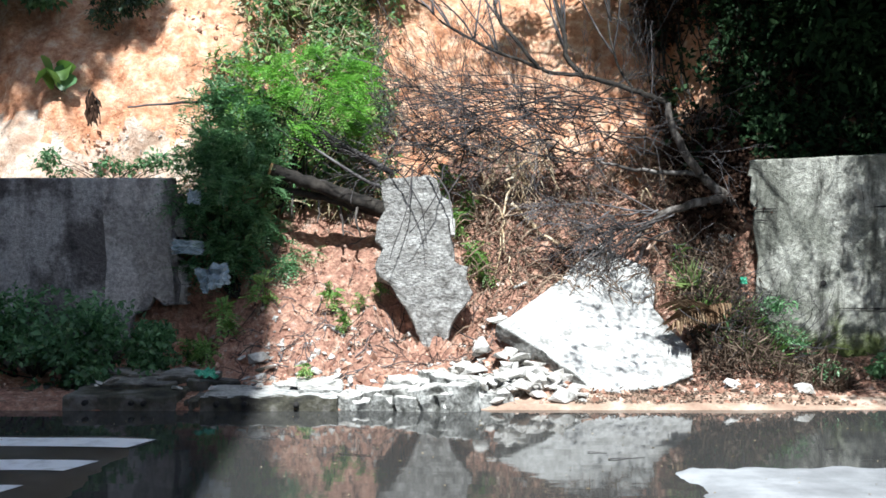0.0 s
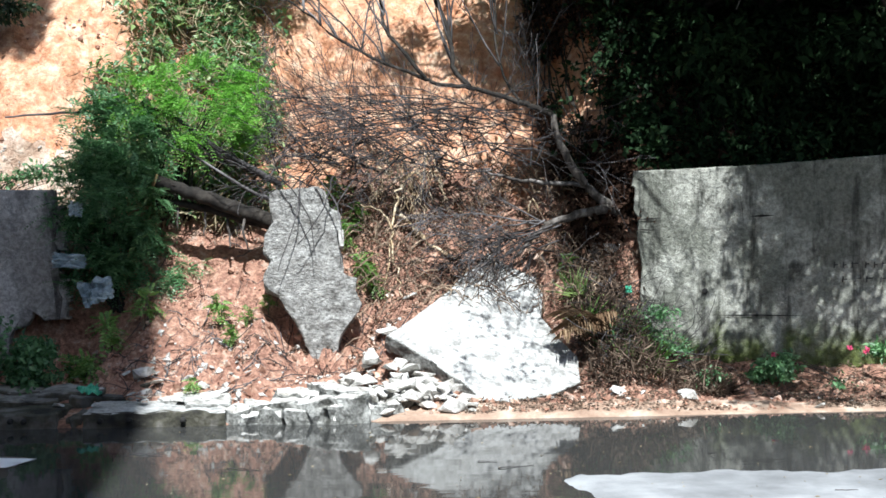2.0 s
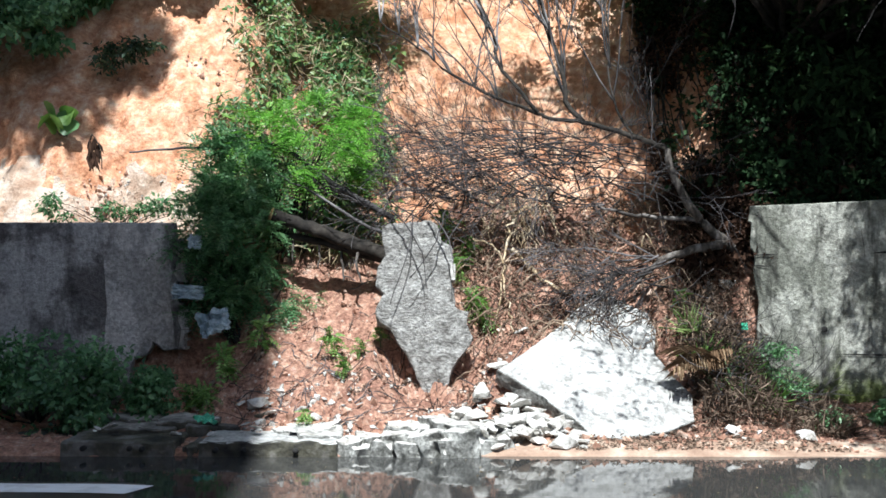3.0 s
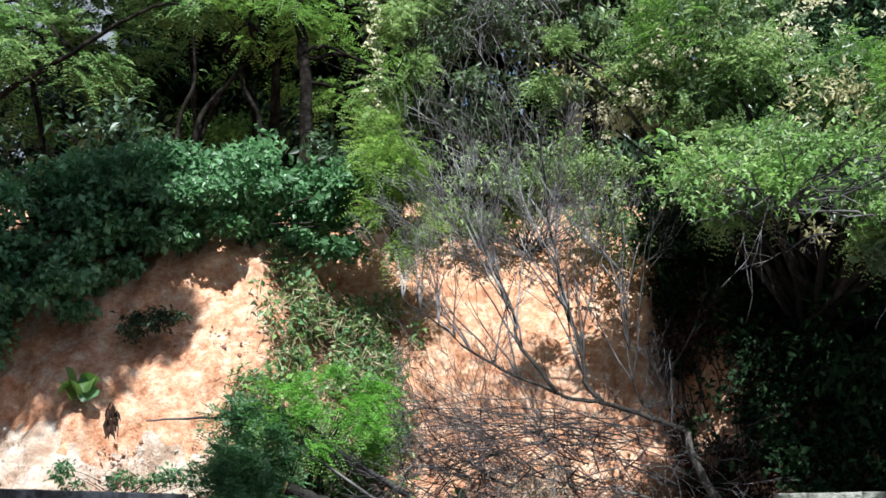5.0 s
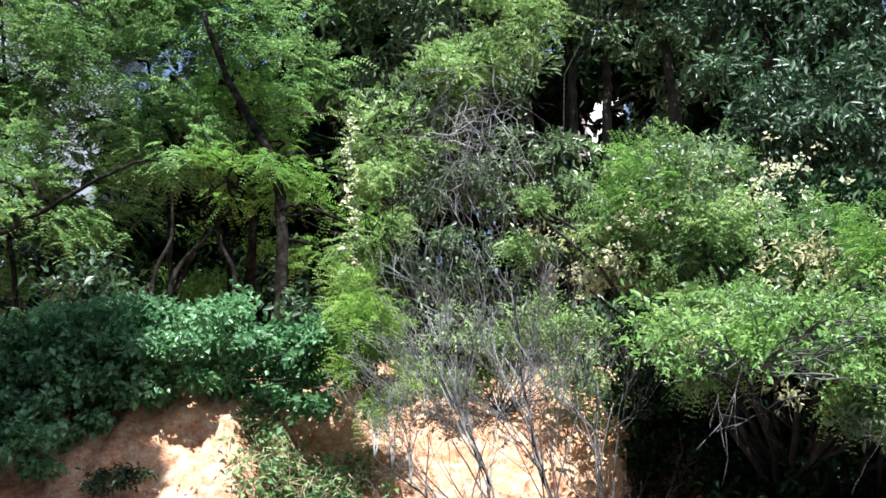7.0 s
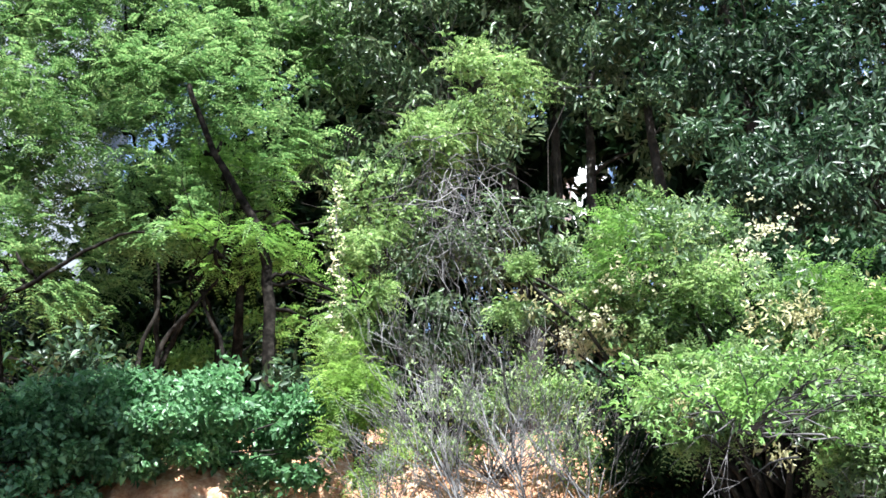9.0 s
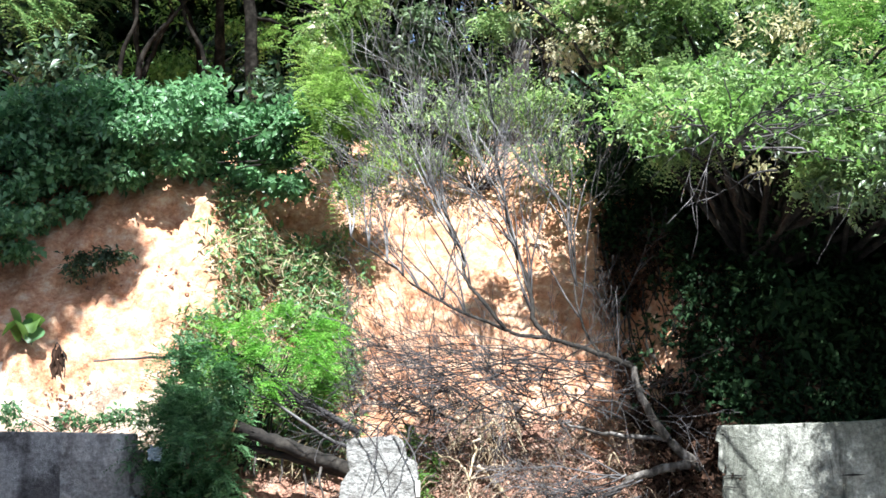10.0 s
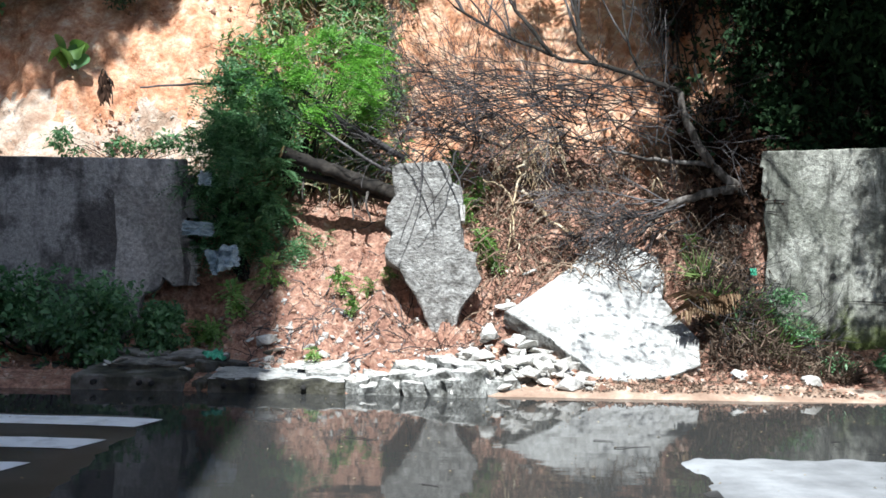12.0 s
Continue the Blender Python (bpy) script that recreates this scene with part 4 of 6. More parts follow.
twig = thing("long_branch", "long thin bare branch leaning out over the bank", "branch")
t_ = Tubes()
limb(t_, [(-3.24, 12.4, 2.74), (-2.8, 12.4, 2.78), (-2.4, 12.4, 2.79), (-2.0, 12.4, 2.76), (-1.6, 12.35, 2.6), (-1.2, 12.3, 2.4), (-0.6, 12.25, 2.1)], 0.009, 0.03, rng, 0.008, 6)
limb(t_, [(-2.0, 12.3, 2.85), (-1.6, 12.25, 2.75), (-1.1, 12.2, 2.4), (-0.5, 12.1, 2.05)], 0.012, 0.035, rng, 0.012, 6)
limb(t_, [(-1.7, 12.1, 2.5), (-1.3, 12.1, 2.3), (-0.9, 12.1, 2.05), (-0.6, 12.1, 1.9)], 0.01, 0.022, rng, 0.012, 5)
t_.object("stem", TWIG, twig)
t_ = Tubes()
for k in range(26):
    u = rng.random()
    p = Vector((-2.2 + 1.7 * u, 12.3, 2.8 - 0.7 * u))
    grow(t_, p, (rng.uniform(-1, 0.2), rng.uniform(-0.6, 0.3), rng.uniform(-0.4, 0.7)), rng.uniform(0.25, 0.6), 0.008, 1, rng, kids=3)
t_.object("twig_tangle", TWIG, twig)

# the dead tree that came down with the bank
dead = thing("dead_tree", "fallen bare grey tree leaning against the wall end", "dead tree")
t_ = Tubes()
limb(t_, [(3.3, 12.35, 1.6), (2.81, 12.2, 1.85), (2.51, 12.1, 2.12), (2.3, 12.1, 2.51), (2.26, 12.15, 2.75)], 0.055, 0.032, rng, 0.012, 9, 5)
trunk_ = t_.object("trunk", BARK, dead)
t_ = Tubes()
limb(t_, [(2.26, 12.15, 2.745), (2.14, 12.17, 2.81), (1.95, 12.2, 2.88), (1.69, 12.3, 2.98), (1.43, 12.35, 3.06), (1.13, 12.4, 3.09), (0.99, 12.4, 3.14)], 0.033, 0.018, rng, 0.01, 8, 5)
t_.object("branch", BARK_DARK, dead)
t_ = Tubes()
limb(t_, [(2.9, 12.2, 1.8), (2.55, 12.05, 1.75), (2.23, 12.0, 1.66), (2.0, 11.9, 1.5), (1.8, 11.8, 1.3)], 0.055, 0.015, rng, 0.014, 7)
front_ = t_.object("branch", BARK, dead)
t_ = Tubes()
limb(t_, [(2.7, 12.5, 2.05), (2.3, 12.5, 2.08), (1.9, 12.5, 2.12), (1.6, 12.5, 2.2)], 0.03, 0.012, rng, 0.014, 6)
t_.object("branch", BARK_PALE, dead)
BOUGHS = ([(0.99, 12.4, 3.14), (0.56, 12.45, 3.32), (0.08, 12.5, 3.57), (-0.27, 12.6, 3.87), (-0.67, 12.7, 4.16)],
          [(0.97, 12.4, 3.16), (0.61, 12.55, 3.63), (0.51, 12.7, 4.05), (0.37, 12.85, 4.43), (0.22, 13.0, 4.77)],
          [(1.43, 12.35, 3.06), (1.27, 12.45, 3.29), (1.24, 12.6, 3.7), (1.11, 12.8, 4.1), (1.02, 13.0, 4.63), (0.93, 13.2, 5.14), (0.9, 13.35, 5.7), (0.82, 13.5, 6.3)],
          [(1.95, 12.2, 2.88), (1.75, 12.45, 3.3), (1.74, 12.7, 4.0), (1.72, 12.9, 4.55)])
top_ = None
joints = []
for q, r in zip(BOUGHS, (0.02, 0.023, 0.03, 0.015)):
    t_ = Tubes()
    nodes = limb(t_, q, r, 0.008, rng, 0.014, 6)
    top_ = t_.object("branch", BARK_DARK, dead)
    joints += [(Vector(p), Vector(q[-1]) - Vector(q[0])) for p in q[1:]] + [(Vector(q[k]).lerp(Vector(q[k + 1]), 0.5), Vector(q[-1]) - Vector(q[0])) for k in range(1, len(q) - 1)]
up, mid_up = Tubes(), Tubes()
for p, way in joints:
    if p.z > 5.4:
        continue
    way = way.normalized()
    for k in range(2):
        lean = -0.62 + 0.95 * rng.random() - 0.1 * p.x
        d = Vector((lean, 0.1 + 0.35 * rng.random(), 0.85)) + 0.2 * way
        far = (1.0 + 0.6 * rng.random()) * (0.5 if p.x < 0.3 else 0.9)
        d.x = max(d.x, -0.15) if p.x < -0.1 else d.x
        grow(up if p.z > 3.75 else mid_up, p, d, far if p.z < 4.3 else far * 1.1, 0.0115, 3, rng, spread=0.5, up=0.1, kids=3, shrink=0.66, wander=0.2, min_r=0.0026)
up.object("branchwork", TWIG_GREY, top_)
mid_up.object("branchwork", TWIG, top_)
low = Tubes()
for k in range(80):
    u = rng.random()
    p = Vector((2.3 - 2.9 * u, 12.35 + rng.uniform(-0.2, 0.3), 2.75 - 0.5 * u * rng.random() - 0.5 * rng.random()))
    grow(low, p, (rng.uniform(-1.2, 0.5), rng.uniform(-0.5, 0.3), rng.uniform(-0.45, 0.6)), rng.uniform(0.5, 1.0), 0.0085, 3, rng, spread=0.55, up=0.02, kids=3, shrink=0.62, wander=0.2, min_r=0.0024)
for k in range(28):
    u = rng.random()
    a = Vector((2.1 - 1.0 * u, 12.3 + rng.uniform(-0.1, 0.15), 2.95 - 0.5 * rng.random()))
    e = Vector((rng.uniform(-0.95, 0.6), 12.35 + rng.uniform(-0.35, 0.25), rng.uniform(2.2, 3.0)))
    m = (a + e) / 2 + Vector((0, 0, rng.uniform(-0.05, 0.3)))
    limb(low, [a, m, e], rng.uniform(0.006, 0.01), 0.003, rng, 0.03, 4, 5)
    for q in range(3):
        grow(low, m.lerp(e, rng.random()), (e - a).normalized() + Vector((0, rng.uniform(-.4, .3), rng.uniform(-.6, .6))), rng.uniform(0.25, 0.6), 0.006, 1, rng, kids=2)
low.object("twig_tangle", TWIG, trunk_, "tangle of fine dark dead twigs")
hang = Tubes()
for k in range(26):
    p = Vector((2.3 - 0.7 * rng.random(), 11.9 + rng.uniform(-0.15, 0.15), 1.7 - 0.35 * rng.random()))
    grow(hang, p, (-0.8, rng.uniform(-0.5, 0.1), rng.uniform(-0.6, 0.4)), rng.uniform(0.3, 0.7), 0.01, 3, rng, spread=0.55, up=-0.02, kids=3, wander=0.25, min_r=0.003)
# twigs across the standing slab, serving as branches and as their shadow lines
for x0, x1, z1 in ((-0.5, -0.15, 1.35), (-0.3, -0.5, 1.2), (-0.15, 0.1, 1.5), (0.02, -0.32, 1.45)):
    limb(hang, [(x0, 11.5, 2.1), ((x0 + x1) / 2 + 0.08, 11.36, 1.8), (x1, 11.26, z1)], 0.01, 0.004, rng, 0.012, 4)
hang.object("twig_tangle", TWIG, front_, "fine dark twigs hanging over the white slab")

# torn roots
roots = thing("torn_roots", "pale torn roots hanging out of the slope", "roots")
t_ = Tubes()
limb(t_, [(0.48, 12.5, 2.24), (0.62, 12.45, 2.17), (0.72, 12.42, 2.12), (0.84, 12.42, 2.18), (0.95, 12.45, 2.13)], 0.012, 0.018, rng, 0.012, 6)
t_.object("root", ROOT_PALE, roots)
t_ = Tubes()
limb(t_, [(0.72, 12.45, 2.12), (0.66, 12.3, 1.9), (0.6, 12.2, 1.6), (0.62, 12.0, 1.35), (0.67, 11.8, 1.05), (0.66, 11.65, 0.85)], 0.014, 0.005, rng, 0.03, 7)
t_.object("root", ROOT_PALE, roots)
t_ = Tubes()
limb(t_, [(0.3, 12.3, 1.85), (0.5, 12.25, 1.78), (0.6, 12.2, 1.6), (0.55, 12.0, 1.2), (0.5, 11.8, 0.9)], 0.01, 0.006, rng, 0.018, 5)
t_.object("root", ROOT_PALE, roots)
t_ = Tubes()
limb(t_, [(1.0, 12.6, 2.35), (1.1, 12.5, 2.1), (1.2, 12.4, 1.9)], 0.01, 0.006, rng, 0.02, 5)
t_.object("root", ROOT_PALE, roots)
t_ = Tubes()
limb(t_, [(2.0, 12.2, 1.75), (2.04, 12.15, 1.9), (2.1, 12.1, 1.78)], 0.009, 0.006, rng, 0.01, 5)
t_.object("root", ROOT_PALE, roots)
t_ = Tubes()
limb(t_, [(0.7, 12.4, 1.75), (1.0, 12.3, 1.45), (1.3, 12.2, 1.25)], 0.03, 0.02, rng, 0.02, 6)
t_.object("root", ROOT_PALE, roots)
t_ = Tubes()
for k in range(900):
    x, y = rng.uniform(0.1, 2.8), rng.uniform(11.6, 13.6)
    z = ground_z(x, y) + rng.uniform(0.0, 0.25)
    L = rng.uniform(0.15, 0.55)
    a = rng.uniform(-1.2, 1.2)
    q = [(x, y - 0.05, z), (x + math.sin(a) * L * 0.4, y - 0.18, z - 0.05 + rng.uniform(-0.05, 0.1)), (x + math.sin(a) * L, y - 0.25, z - L * rng.uniform(0.3, 0.8))]
    limb(t_, q, 0.008, 0.003, rng, 0.02, 3, 3)
t_.object("root_mat", ROOT_RED, roots, "mat of thin brown roots")
t_ = Tubes()
for k in range(70):
    x = rng.gauss(0.72, 0.22)
    z = rng.uniform(2.15, 2.55)
    L = rng.uniform(0.2, 0.55)
    limb(t_, [(x, 12.5, z), (x + rng.uniform(-0.08, 0.08), 12.4, z - L * 0.5), (x + rng.uniform(-0.2, 0.2), 12.35, z - L)], 0.005, 0.003, rng, 0.015, 3, 3)
t_.object("root_fringe", ROOT_PALE, roots, "fringe of straw-coloured rootlets")


# ---- plants ----
def bush(name, label, category, blobs, material, clumps, per, radius, size, seed, width=0.5, gap=0.0, gap_scale=0.8, sprays=0, leaflet=0.05, spray_len=0.28,
         pairs=8, base=None, stems=6, stem_r=0.02, bark=BARK_DARK, droop=0.35, group="", lump=16, loose=1.0):
    """A shrub: stems from its base and a ragged crown of leaves, single or feathered."""
    rng_ = np.random.default_rng(seed)
    r_ = random.Random(seed)
    root = thing(name, label, category, group)
    c, o = in_blobs(rng_, blobs, clumps, gap, gap_scale, lump=lump, loose=loose)
    if per:
        P, D, N, S = scatter_leaves(rng_, c, o, per, radius, size)
        leaf_mesh("foliage", P, D, N, S, S * width, material, root)
    if sprays:
        st = np.repeat(c, sprays, 0) + unit(rng_, len(c) * sprays) * radius * 0.6
        a = np.repeat(o, sprays, 0) + 0.9 * unit(rng_, len(c) * sprays) + np.array([0, -0.1, 0.25])
        P, D, N, S = scatter_sprays(rng_, st, a, pairs, spray_len, leaflet, droop)
        leaf_mesh("foliage", P, D, N, S, S * 0.38, material, root)
    if base and stems:
        for k in range(stems):
            t = Tubes()
            e = c[r_.randrange(len(c))]
            b = Vector(base) + Vector((r_.uniform(-.15, .15), r_.uniform(-.1, .1), 0))
            mid = (b + Vector(e)) / 2 + Vector((r_.uniform(-.2, .2), r_.uniform(-.2, .2), r_.uniform(0, .3))) * (Vector(e) - b).length * 0.4
            limb(t, [b, mid, tuple(e)], stem_r, stem_r * 0.25, r_, 0.02 * (Vector(e) - b).length, 5)
            t.object("stem", bark, root)
    return root


# hedge along the top of the cut
bush("hedge", "dense glossy green hedge overhanging the red cut", "hedge",
     [(-6.1, 13.8, 4.5, 0.9, 0.8, 0.9), (-6.4, 14.2, 5.1, 1.1, 0.9, 0.8), (-5.3, 14.6, 5.4, 1.0, 0.9, 0.7), (-4.3, 14.9, 5.75, 0.95, 0.9, 0.65), (-3.4, 14.9, 5.9, 0.85, 0.9, 0.68),
      (-2.6, 15.05, 6.1, 0.8, 0.8, 0.66), (-1.9, 15.2, 5.95, 0.7, 0.7, 0.62), (-2.4, 15.0, 5.5, 0.5, 0.3, 0.4), (-1.5, 15.1, 5.5, 0.45, 0.35, 0.5), (-7.8, 14.2, 4.9, 1.2, 1, 1.2), (-3.0, 14.4, 5.15, 0.35, 0.22, 0.25), (-1.4, 14.95, 6.1, 0.42, 0.4, 0.5), (-1.25, 14.7, 5.0, 0.25, 0.2, 0.3), (-5.1, 13.95, 4.45, 0.6, 0.4, 0.5), (-5.9, 13.5, 3.95, 0.7, 0.4, 0.6), (-4.4, 14.3, 5.0, 0.5, 0.35, 0.4), (-3.6, 14.5, 5.25, 0.5, 0.3, 0.35)],
     LEAF_HEDGE, 4600, 17, 0.14, 0.085, 101, width=0.62, gap=0.42, gap_scale=0.45, lump=22, loose=0.75, base=(-3.6, 15.6, 5.3), stems=30, stem_r=0.025)
bush("yellow_shrub", "yellow-green feathery shrub at the edge of the cut", "shrub",
     [(-0.98, 14.7, 6.3, 0.45, 0.4, 0.6), (-0.85, 14.6, 5.6, 0.36, 0.3, 0.45), (-1.25, 14.75, 6.6, 0.3, 0.3, 0.25)], LEAF_YELLOW, 420, 0, 0.15, 0.06, 102, sprays=3, leaflet=0.055, base=(-0.9, 15.3, 5.2), stems=8)
# creeper that runs down the cut
rng_ = np.random.default_rng(103)
strip = thing("creeper", "creepers and grass hanging down the red bank", "creeper")
pts = []
while len(pts) < 2600:
    x, y = rng_.uniform(-2.9, -0.3), rng_.uniform(12.7, 15.6)
    mid = -1.5 - 0.1 * (15.5 - y) / 2.5
    if abs(x - mid) > 0.45 + 0.55 * rng_.random() + 0.35 * noise.noise((x * 2, y * 2, 1)) or noise.noise((x * 3.2, y * 2.6, 7)) < -0.06:
        continue
    pts.append((x, y - 0.12 - 0.12 * rng_.random(), ground_z(x, y) + 0.02 + 0.14 * rng_.random()))
pts = np.array(pts)
o = np.tile(np.array([[0, -0.8, 0.5]]), (len(pts), 1))
P, D, N, S = scatter_leaves(rng_, pts, o, 4, 0.13, 0.085)
leaf_mesh("foliage", P[::2], D[::2], N[::2], S[::2], S[::2] * 0.5, LEAF_LIGHT, strip)
leaf_mesh("foliage", P[1::2], D[1::2], N[1::2], S[1::2], S[1::2] * 0.55, LEAF_HEDGE, strip)
sel = np.repeat(pts, 2, 0) + 0.08 * rng_.normal(size=(2 * len(pts), 3))
d = np.tile(np.array([[0, -0.5, -0.5]]), (len(sel), 1)) + 0.7 * unit(rng_, len(sel))
leaf_mesh("grass_mat", sel, d, unit(rng_, len(sel)), 0.24, 0.012, LEAF_STRAW, strip, "dry straw-coloured grass")["kind"] = "stuff"
r_ = random.Random(104)
for k in range(40):
    x0, y0 = r_.uniform(-2.1, -0.7), r_.uniform(13.6, 15.3)
    t_ = Tubes()
    limb(t_, [(x0 + r_.uniform(-0.12, 0.12) * u, y0 - 0.16 - 0.4 * u, ground_z(x0, y0 - 0.4 * u) + 0.1) for u in (0, 0.6, 1.2, 1.9)], 0.008, 0.004, r_, 0.03, 4)
    t_.object("stem", TWIG if k % 2 else ROOT_RED, strip)
sel = pts[::3]
d = np.tile(np.array([[0, -0.6, 0.2]]), (len(sel), 1)) + 0.8 * unit(rng_, len(sel))
leaf_mesh("grass_mat", sel, d, o[::3], 0.16, 0.014, LEAF_LIGHT, strip, "green grass")["kind"] = "stuff"

# the feathery bush between wall and slab
bush("feathery_bush", "bright green bush with feathery leaves on the slump", "bush",
     [(-1.75, 12.35, 2.95, 0.36, 0.3, 0.22), (-1.25, 12.35, 3.02, 0.42, 0.32, 0.26), (-0.98, 12.4, 2.75, 0.22, 0.25, 0.2), (-1.6, 12.2, 2.62, 0.2, 0.2, 0.12), (-0.85, 12.45, 3.05, 0.16, 0.2, 0.12)], LEAF_LIME, 250, 0, 0.1, 0.05, 104, gap=0.45, gap_scale=0.3,
     sprays=3, leaflet=0.045, spray_len=0.24, pairs=9, base=(-1.6, 12.5, 1.7), stems=14, stem_r=0.014)
bush("dark_bush", "dense green bush with narrow leaves beside the broken wall", "bush",
     [(-2.12, 12.2, 2.45, 0.38, 0.3, 0.4), (-2.15, 12.15, 1.85, 0.38, 0.35, 0.5), (-2.0, 12.2, 1.35, 0.25, 0.25, 0.3), (-2.35, 12.2, 1.35, 0.25, 0.3, 0.4), (-1.55, 12.1, 1.22, 0.14, 0.12, 0.14)],
     LEAF_HEDGE, 900, 4, 0.12, 0.07, 105, width=0.3, gap=0.3, gap_scale=0.3, lump=9, sprays=3, leaflet=0.05, spray_len=0.2, base=(-2.1, 12.1, 0.8), stems=16, stem_r=0.014)
bush("roadside_bush", "low dark green bush in front of the stained wall", "bush",
     [(-3.6, 11.1, 0.42, 0.65, 0.45, 0.46), (-4.5, 11.1, 0.4, 0.7, 0.5, 0.45), (-3.05, 11.0, 0.26, 0.4, 0.35, 0.28), (-5.6, 11.1, 0.45, 0.8, 0.5, 0.5), (-2.75, 11.25, 0.3, 0.2, 0.2, 0.25)],
     LEAF_HEDGE, 1100, 15, 0.11, 0.06, 106, width=0.62, gap=0.35, gap_scale=0.35, base=(-3.8, 11.2, 0.1), stems=14, stem_r=0.012)

# canopy that overhangs the pale wall
RIGHT = [(1.55, 12.9, 6.75, 0.6, 0.6, 0.45), (0.95, 12.9, 6.95, 0.4, 0.45, 0.25), (2.2, 12.9, 6.4, 0.5, 0.5, 0.5), (2.6, 12.7, 7.1, 0.8, 0.8, 0.75), (3.5, 12.3, 6.6, 1.0, 0.9, 0.85), (4.5, 12.0, 5.7, 1.0, 1.0, 0.8), (2.6, 11.5, 5.25, 0.5, 0.6, 0.4),
         (3.2, 10.9, 5.0, 0.8, 0.8, 0.5), (4.1, 10.4, 4.75, 0.8, 0.8, 0.5), (5.7, 11.2, 5.4, 1.1, 1.0, 1.0), (3.1, 13.0, 7.9, 0.6, 0.6, 0.5), (4.9, 9.9, 4.6, 0.8, 0.6, 0.5), (6.3, 12.5, 7.2, 1.0, 0.9, 1.0),
         (2.75, 10.1, 4.45, 0.45, 0.5, 0.3), (3.5, 9.9, 4.3, 0.5, 0.4, 0.28), (4.7, 9.6, 4.3, 0.6, 0.5, 0.3), (5.6, 9.9, 4.8, 0.8, 0.7, 0.6), (2.3, 9.5, 4.65, 0.3, 0.35, 0.22)]
r_ = random.Random(99)
# small leaf lobes added so that their shadows dapple slab and pale wall
DAPPLE_LOBES = [(r_.uniform(1.3, 2.9), r_.uniform(7.7, 9.5), r_.uniform(4.1, 4.7), 0.16, 0.18, 0.06) for k in range(46)] + [(r_.uniform(2.9, 4.4), r_.uniform(8.0, 9.6), r_.uniform(4.1, 4.7), 0.12, 0.3, 0.06) for k in range(42)]
DAPPLE_LOBES += [(r_.uniform(1.3, 2.5), r_.uniform(8.3, 9.3), r_.uniform(4.2, 4.6), 0.2, 0.1, 0.05) for k in range(18)]
bush("overhanging_tree", "light green flowering tree overhanging the pale wall", "tree", RIGHT[:12], LEAF_LIGHT, 1900, 11, 0.13, 0.075, 107, width=0.45, gap=0.55, gap_scale=0.62, lump=22, loose=0.85,
     sprays=2, leaflet=0.055, spray_len=0.3, base=(4.2, 14.2, 4.1), stems=46, stem_r=0.05)
bush("overhanging_tree", "bright green feathery tree leaning over the wall", "tree", RIGHT[5:10] + RIGHT[2:5] + RIGHT[13:], LEAF_FERN, 760, 0, 0.18, 0.08, 108, gap=0.5, gap_scale=0.6, lump=26, loose=0.8,
     sprays=4, leaflet=0.06, spray_len=0.34, base=(5.0, 14.0, 4.1), stems=20, stem_r=0.04)
bush("overhanging_tree", "pale tan seed clusters on the overhanging tree", "tree", RIGHT[:3] * 2 + RIGHT[3:8] + RIGHT[9:11], LEAF_TAN, 190, 12, 0.14, 0.07, 119, width=0.4, gap=0.55, gap_scale=0.5, lump=8, base=(4.2, 14.0, 4.3), stems=8, stem_r=0.03)
rng_ = np.random.default_rng(109)
c, o = in_blobs(rng_, RIGHT[:6], 260, 0.55, 0.45, shell=0.95)
P, D, N, S = scatter_leaves(rng_, c, o, 9, 0.09, 0.045)
fl = leaf_mesh("blossom", P, D, N, S, S * 0.8, FLOWER_CREAM)
tagged(fl, "cream blossom clusters among the overhanging leaves", "blossom", kind="stuff")
t_ = Tubes()
r_ = random.Random(110)
under = thing("bare_branches", "bare grey branches under the overhanging canopy", "branches")
for k in range(18):
    p = (r_.uniform(2.9, 6.0), r_.uniform(10.4, 12.0), r_.uniform(4.4, 4.9))
    grow(t_, p, (r_.uniform(-0.8, 0.2), -0.7, r_.uniform(-0.35, 0.15)), r_.uniform(0.6, 1.2), 0.014, 2, r_, spread=0.5, up=-0.03, kids=3, wander=0.2)
t_.object("twig_tangle", TWIG, under)

bush("overhanging_tree", "mid green leafy boughs leaning over the wall", "tree", RIGHT, LEAF_MID, 1200, 10, 0.16, 0.09, 115, width=0.4, gap=0.5, gap_scale=0.6, lump=24, loose=0.8, base=(4.6, 14.4, 4.4), stems=20, stem_r=0.04)
bush("dapple_bough", "thin leafy bough added over the road to cast dapples", "branch", DAPPLE_LOBES, LEAF_FERN, 380, 4, 0.12, 0.06, 117, width=0.45, lump=3, base=(2.9, 10.4, 4.6), stems=22, stem_r=0.012, bark=TWIG)
# extra boughs outside the view, added to shade the wall's right half
bush("overhanging_tree", "unseen dense green boughs added to shade the far end of the wall", "tree", [(4.5, 9.9, 3.9, 0.6, 0.5, 0.5), (5.4, 9.7, 3.9, 0.7, 0.6, 0.6), (6.5, 9.8, 4.2, 0.9, 0.7, 0.8), (4.2, 10.6, 4.3, 0.5, 0.5, 0.3), (3.55, 8.9, 4.3, 0.45, 0.4, 0.2), (4.3, 8.8, 4.2, 0.6, 0.4, 0.25)], LEAF_MID, 580, 9, 0.16, 0.09, 118, width=0.45, gap=0.4, gap_scale=0.5,
     base=(6.5, 13.2, 3.2), stems=14, stem_r=0.03)
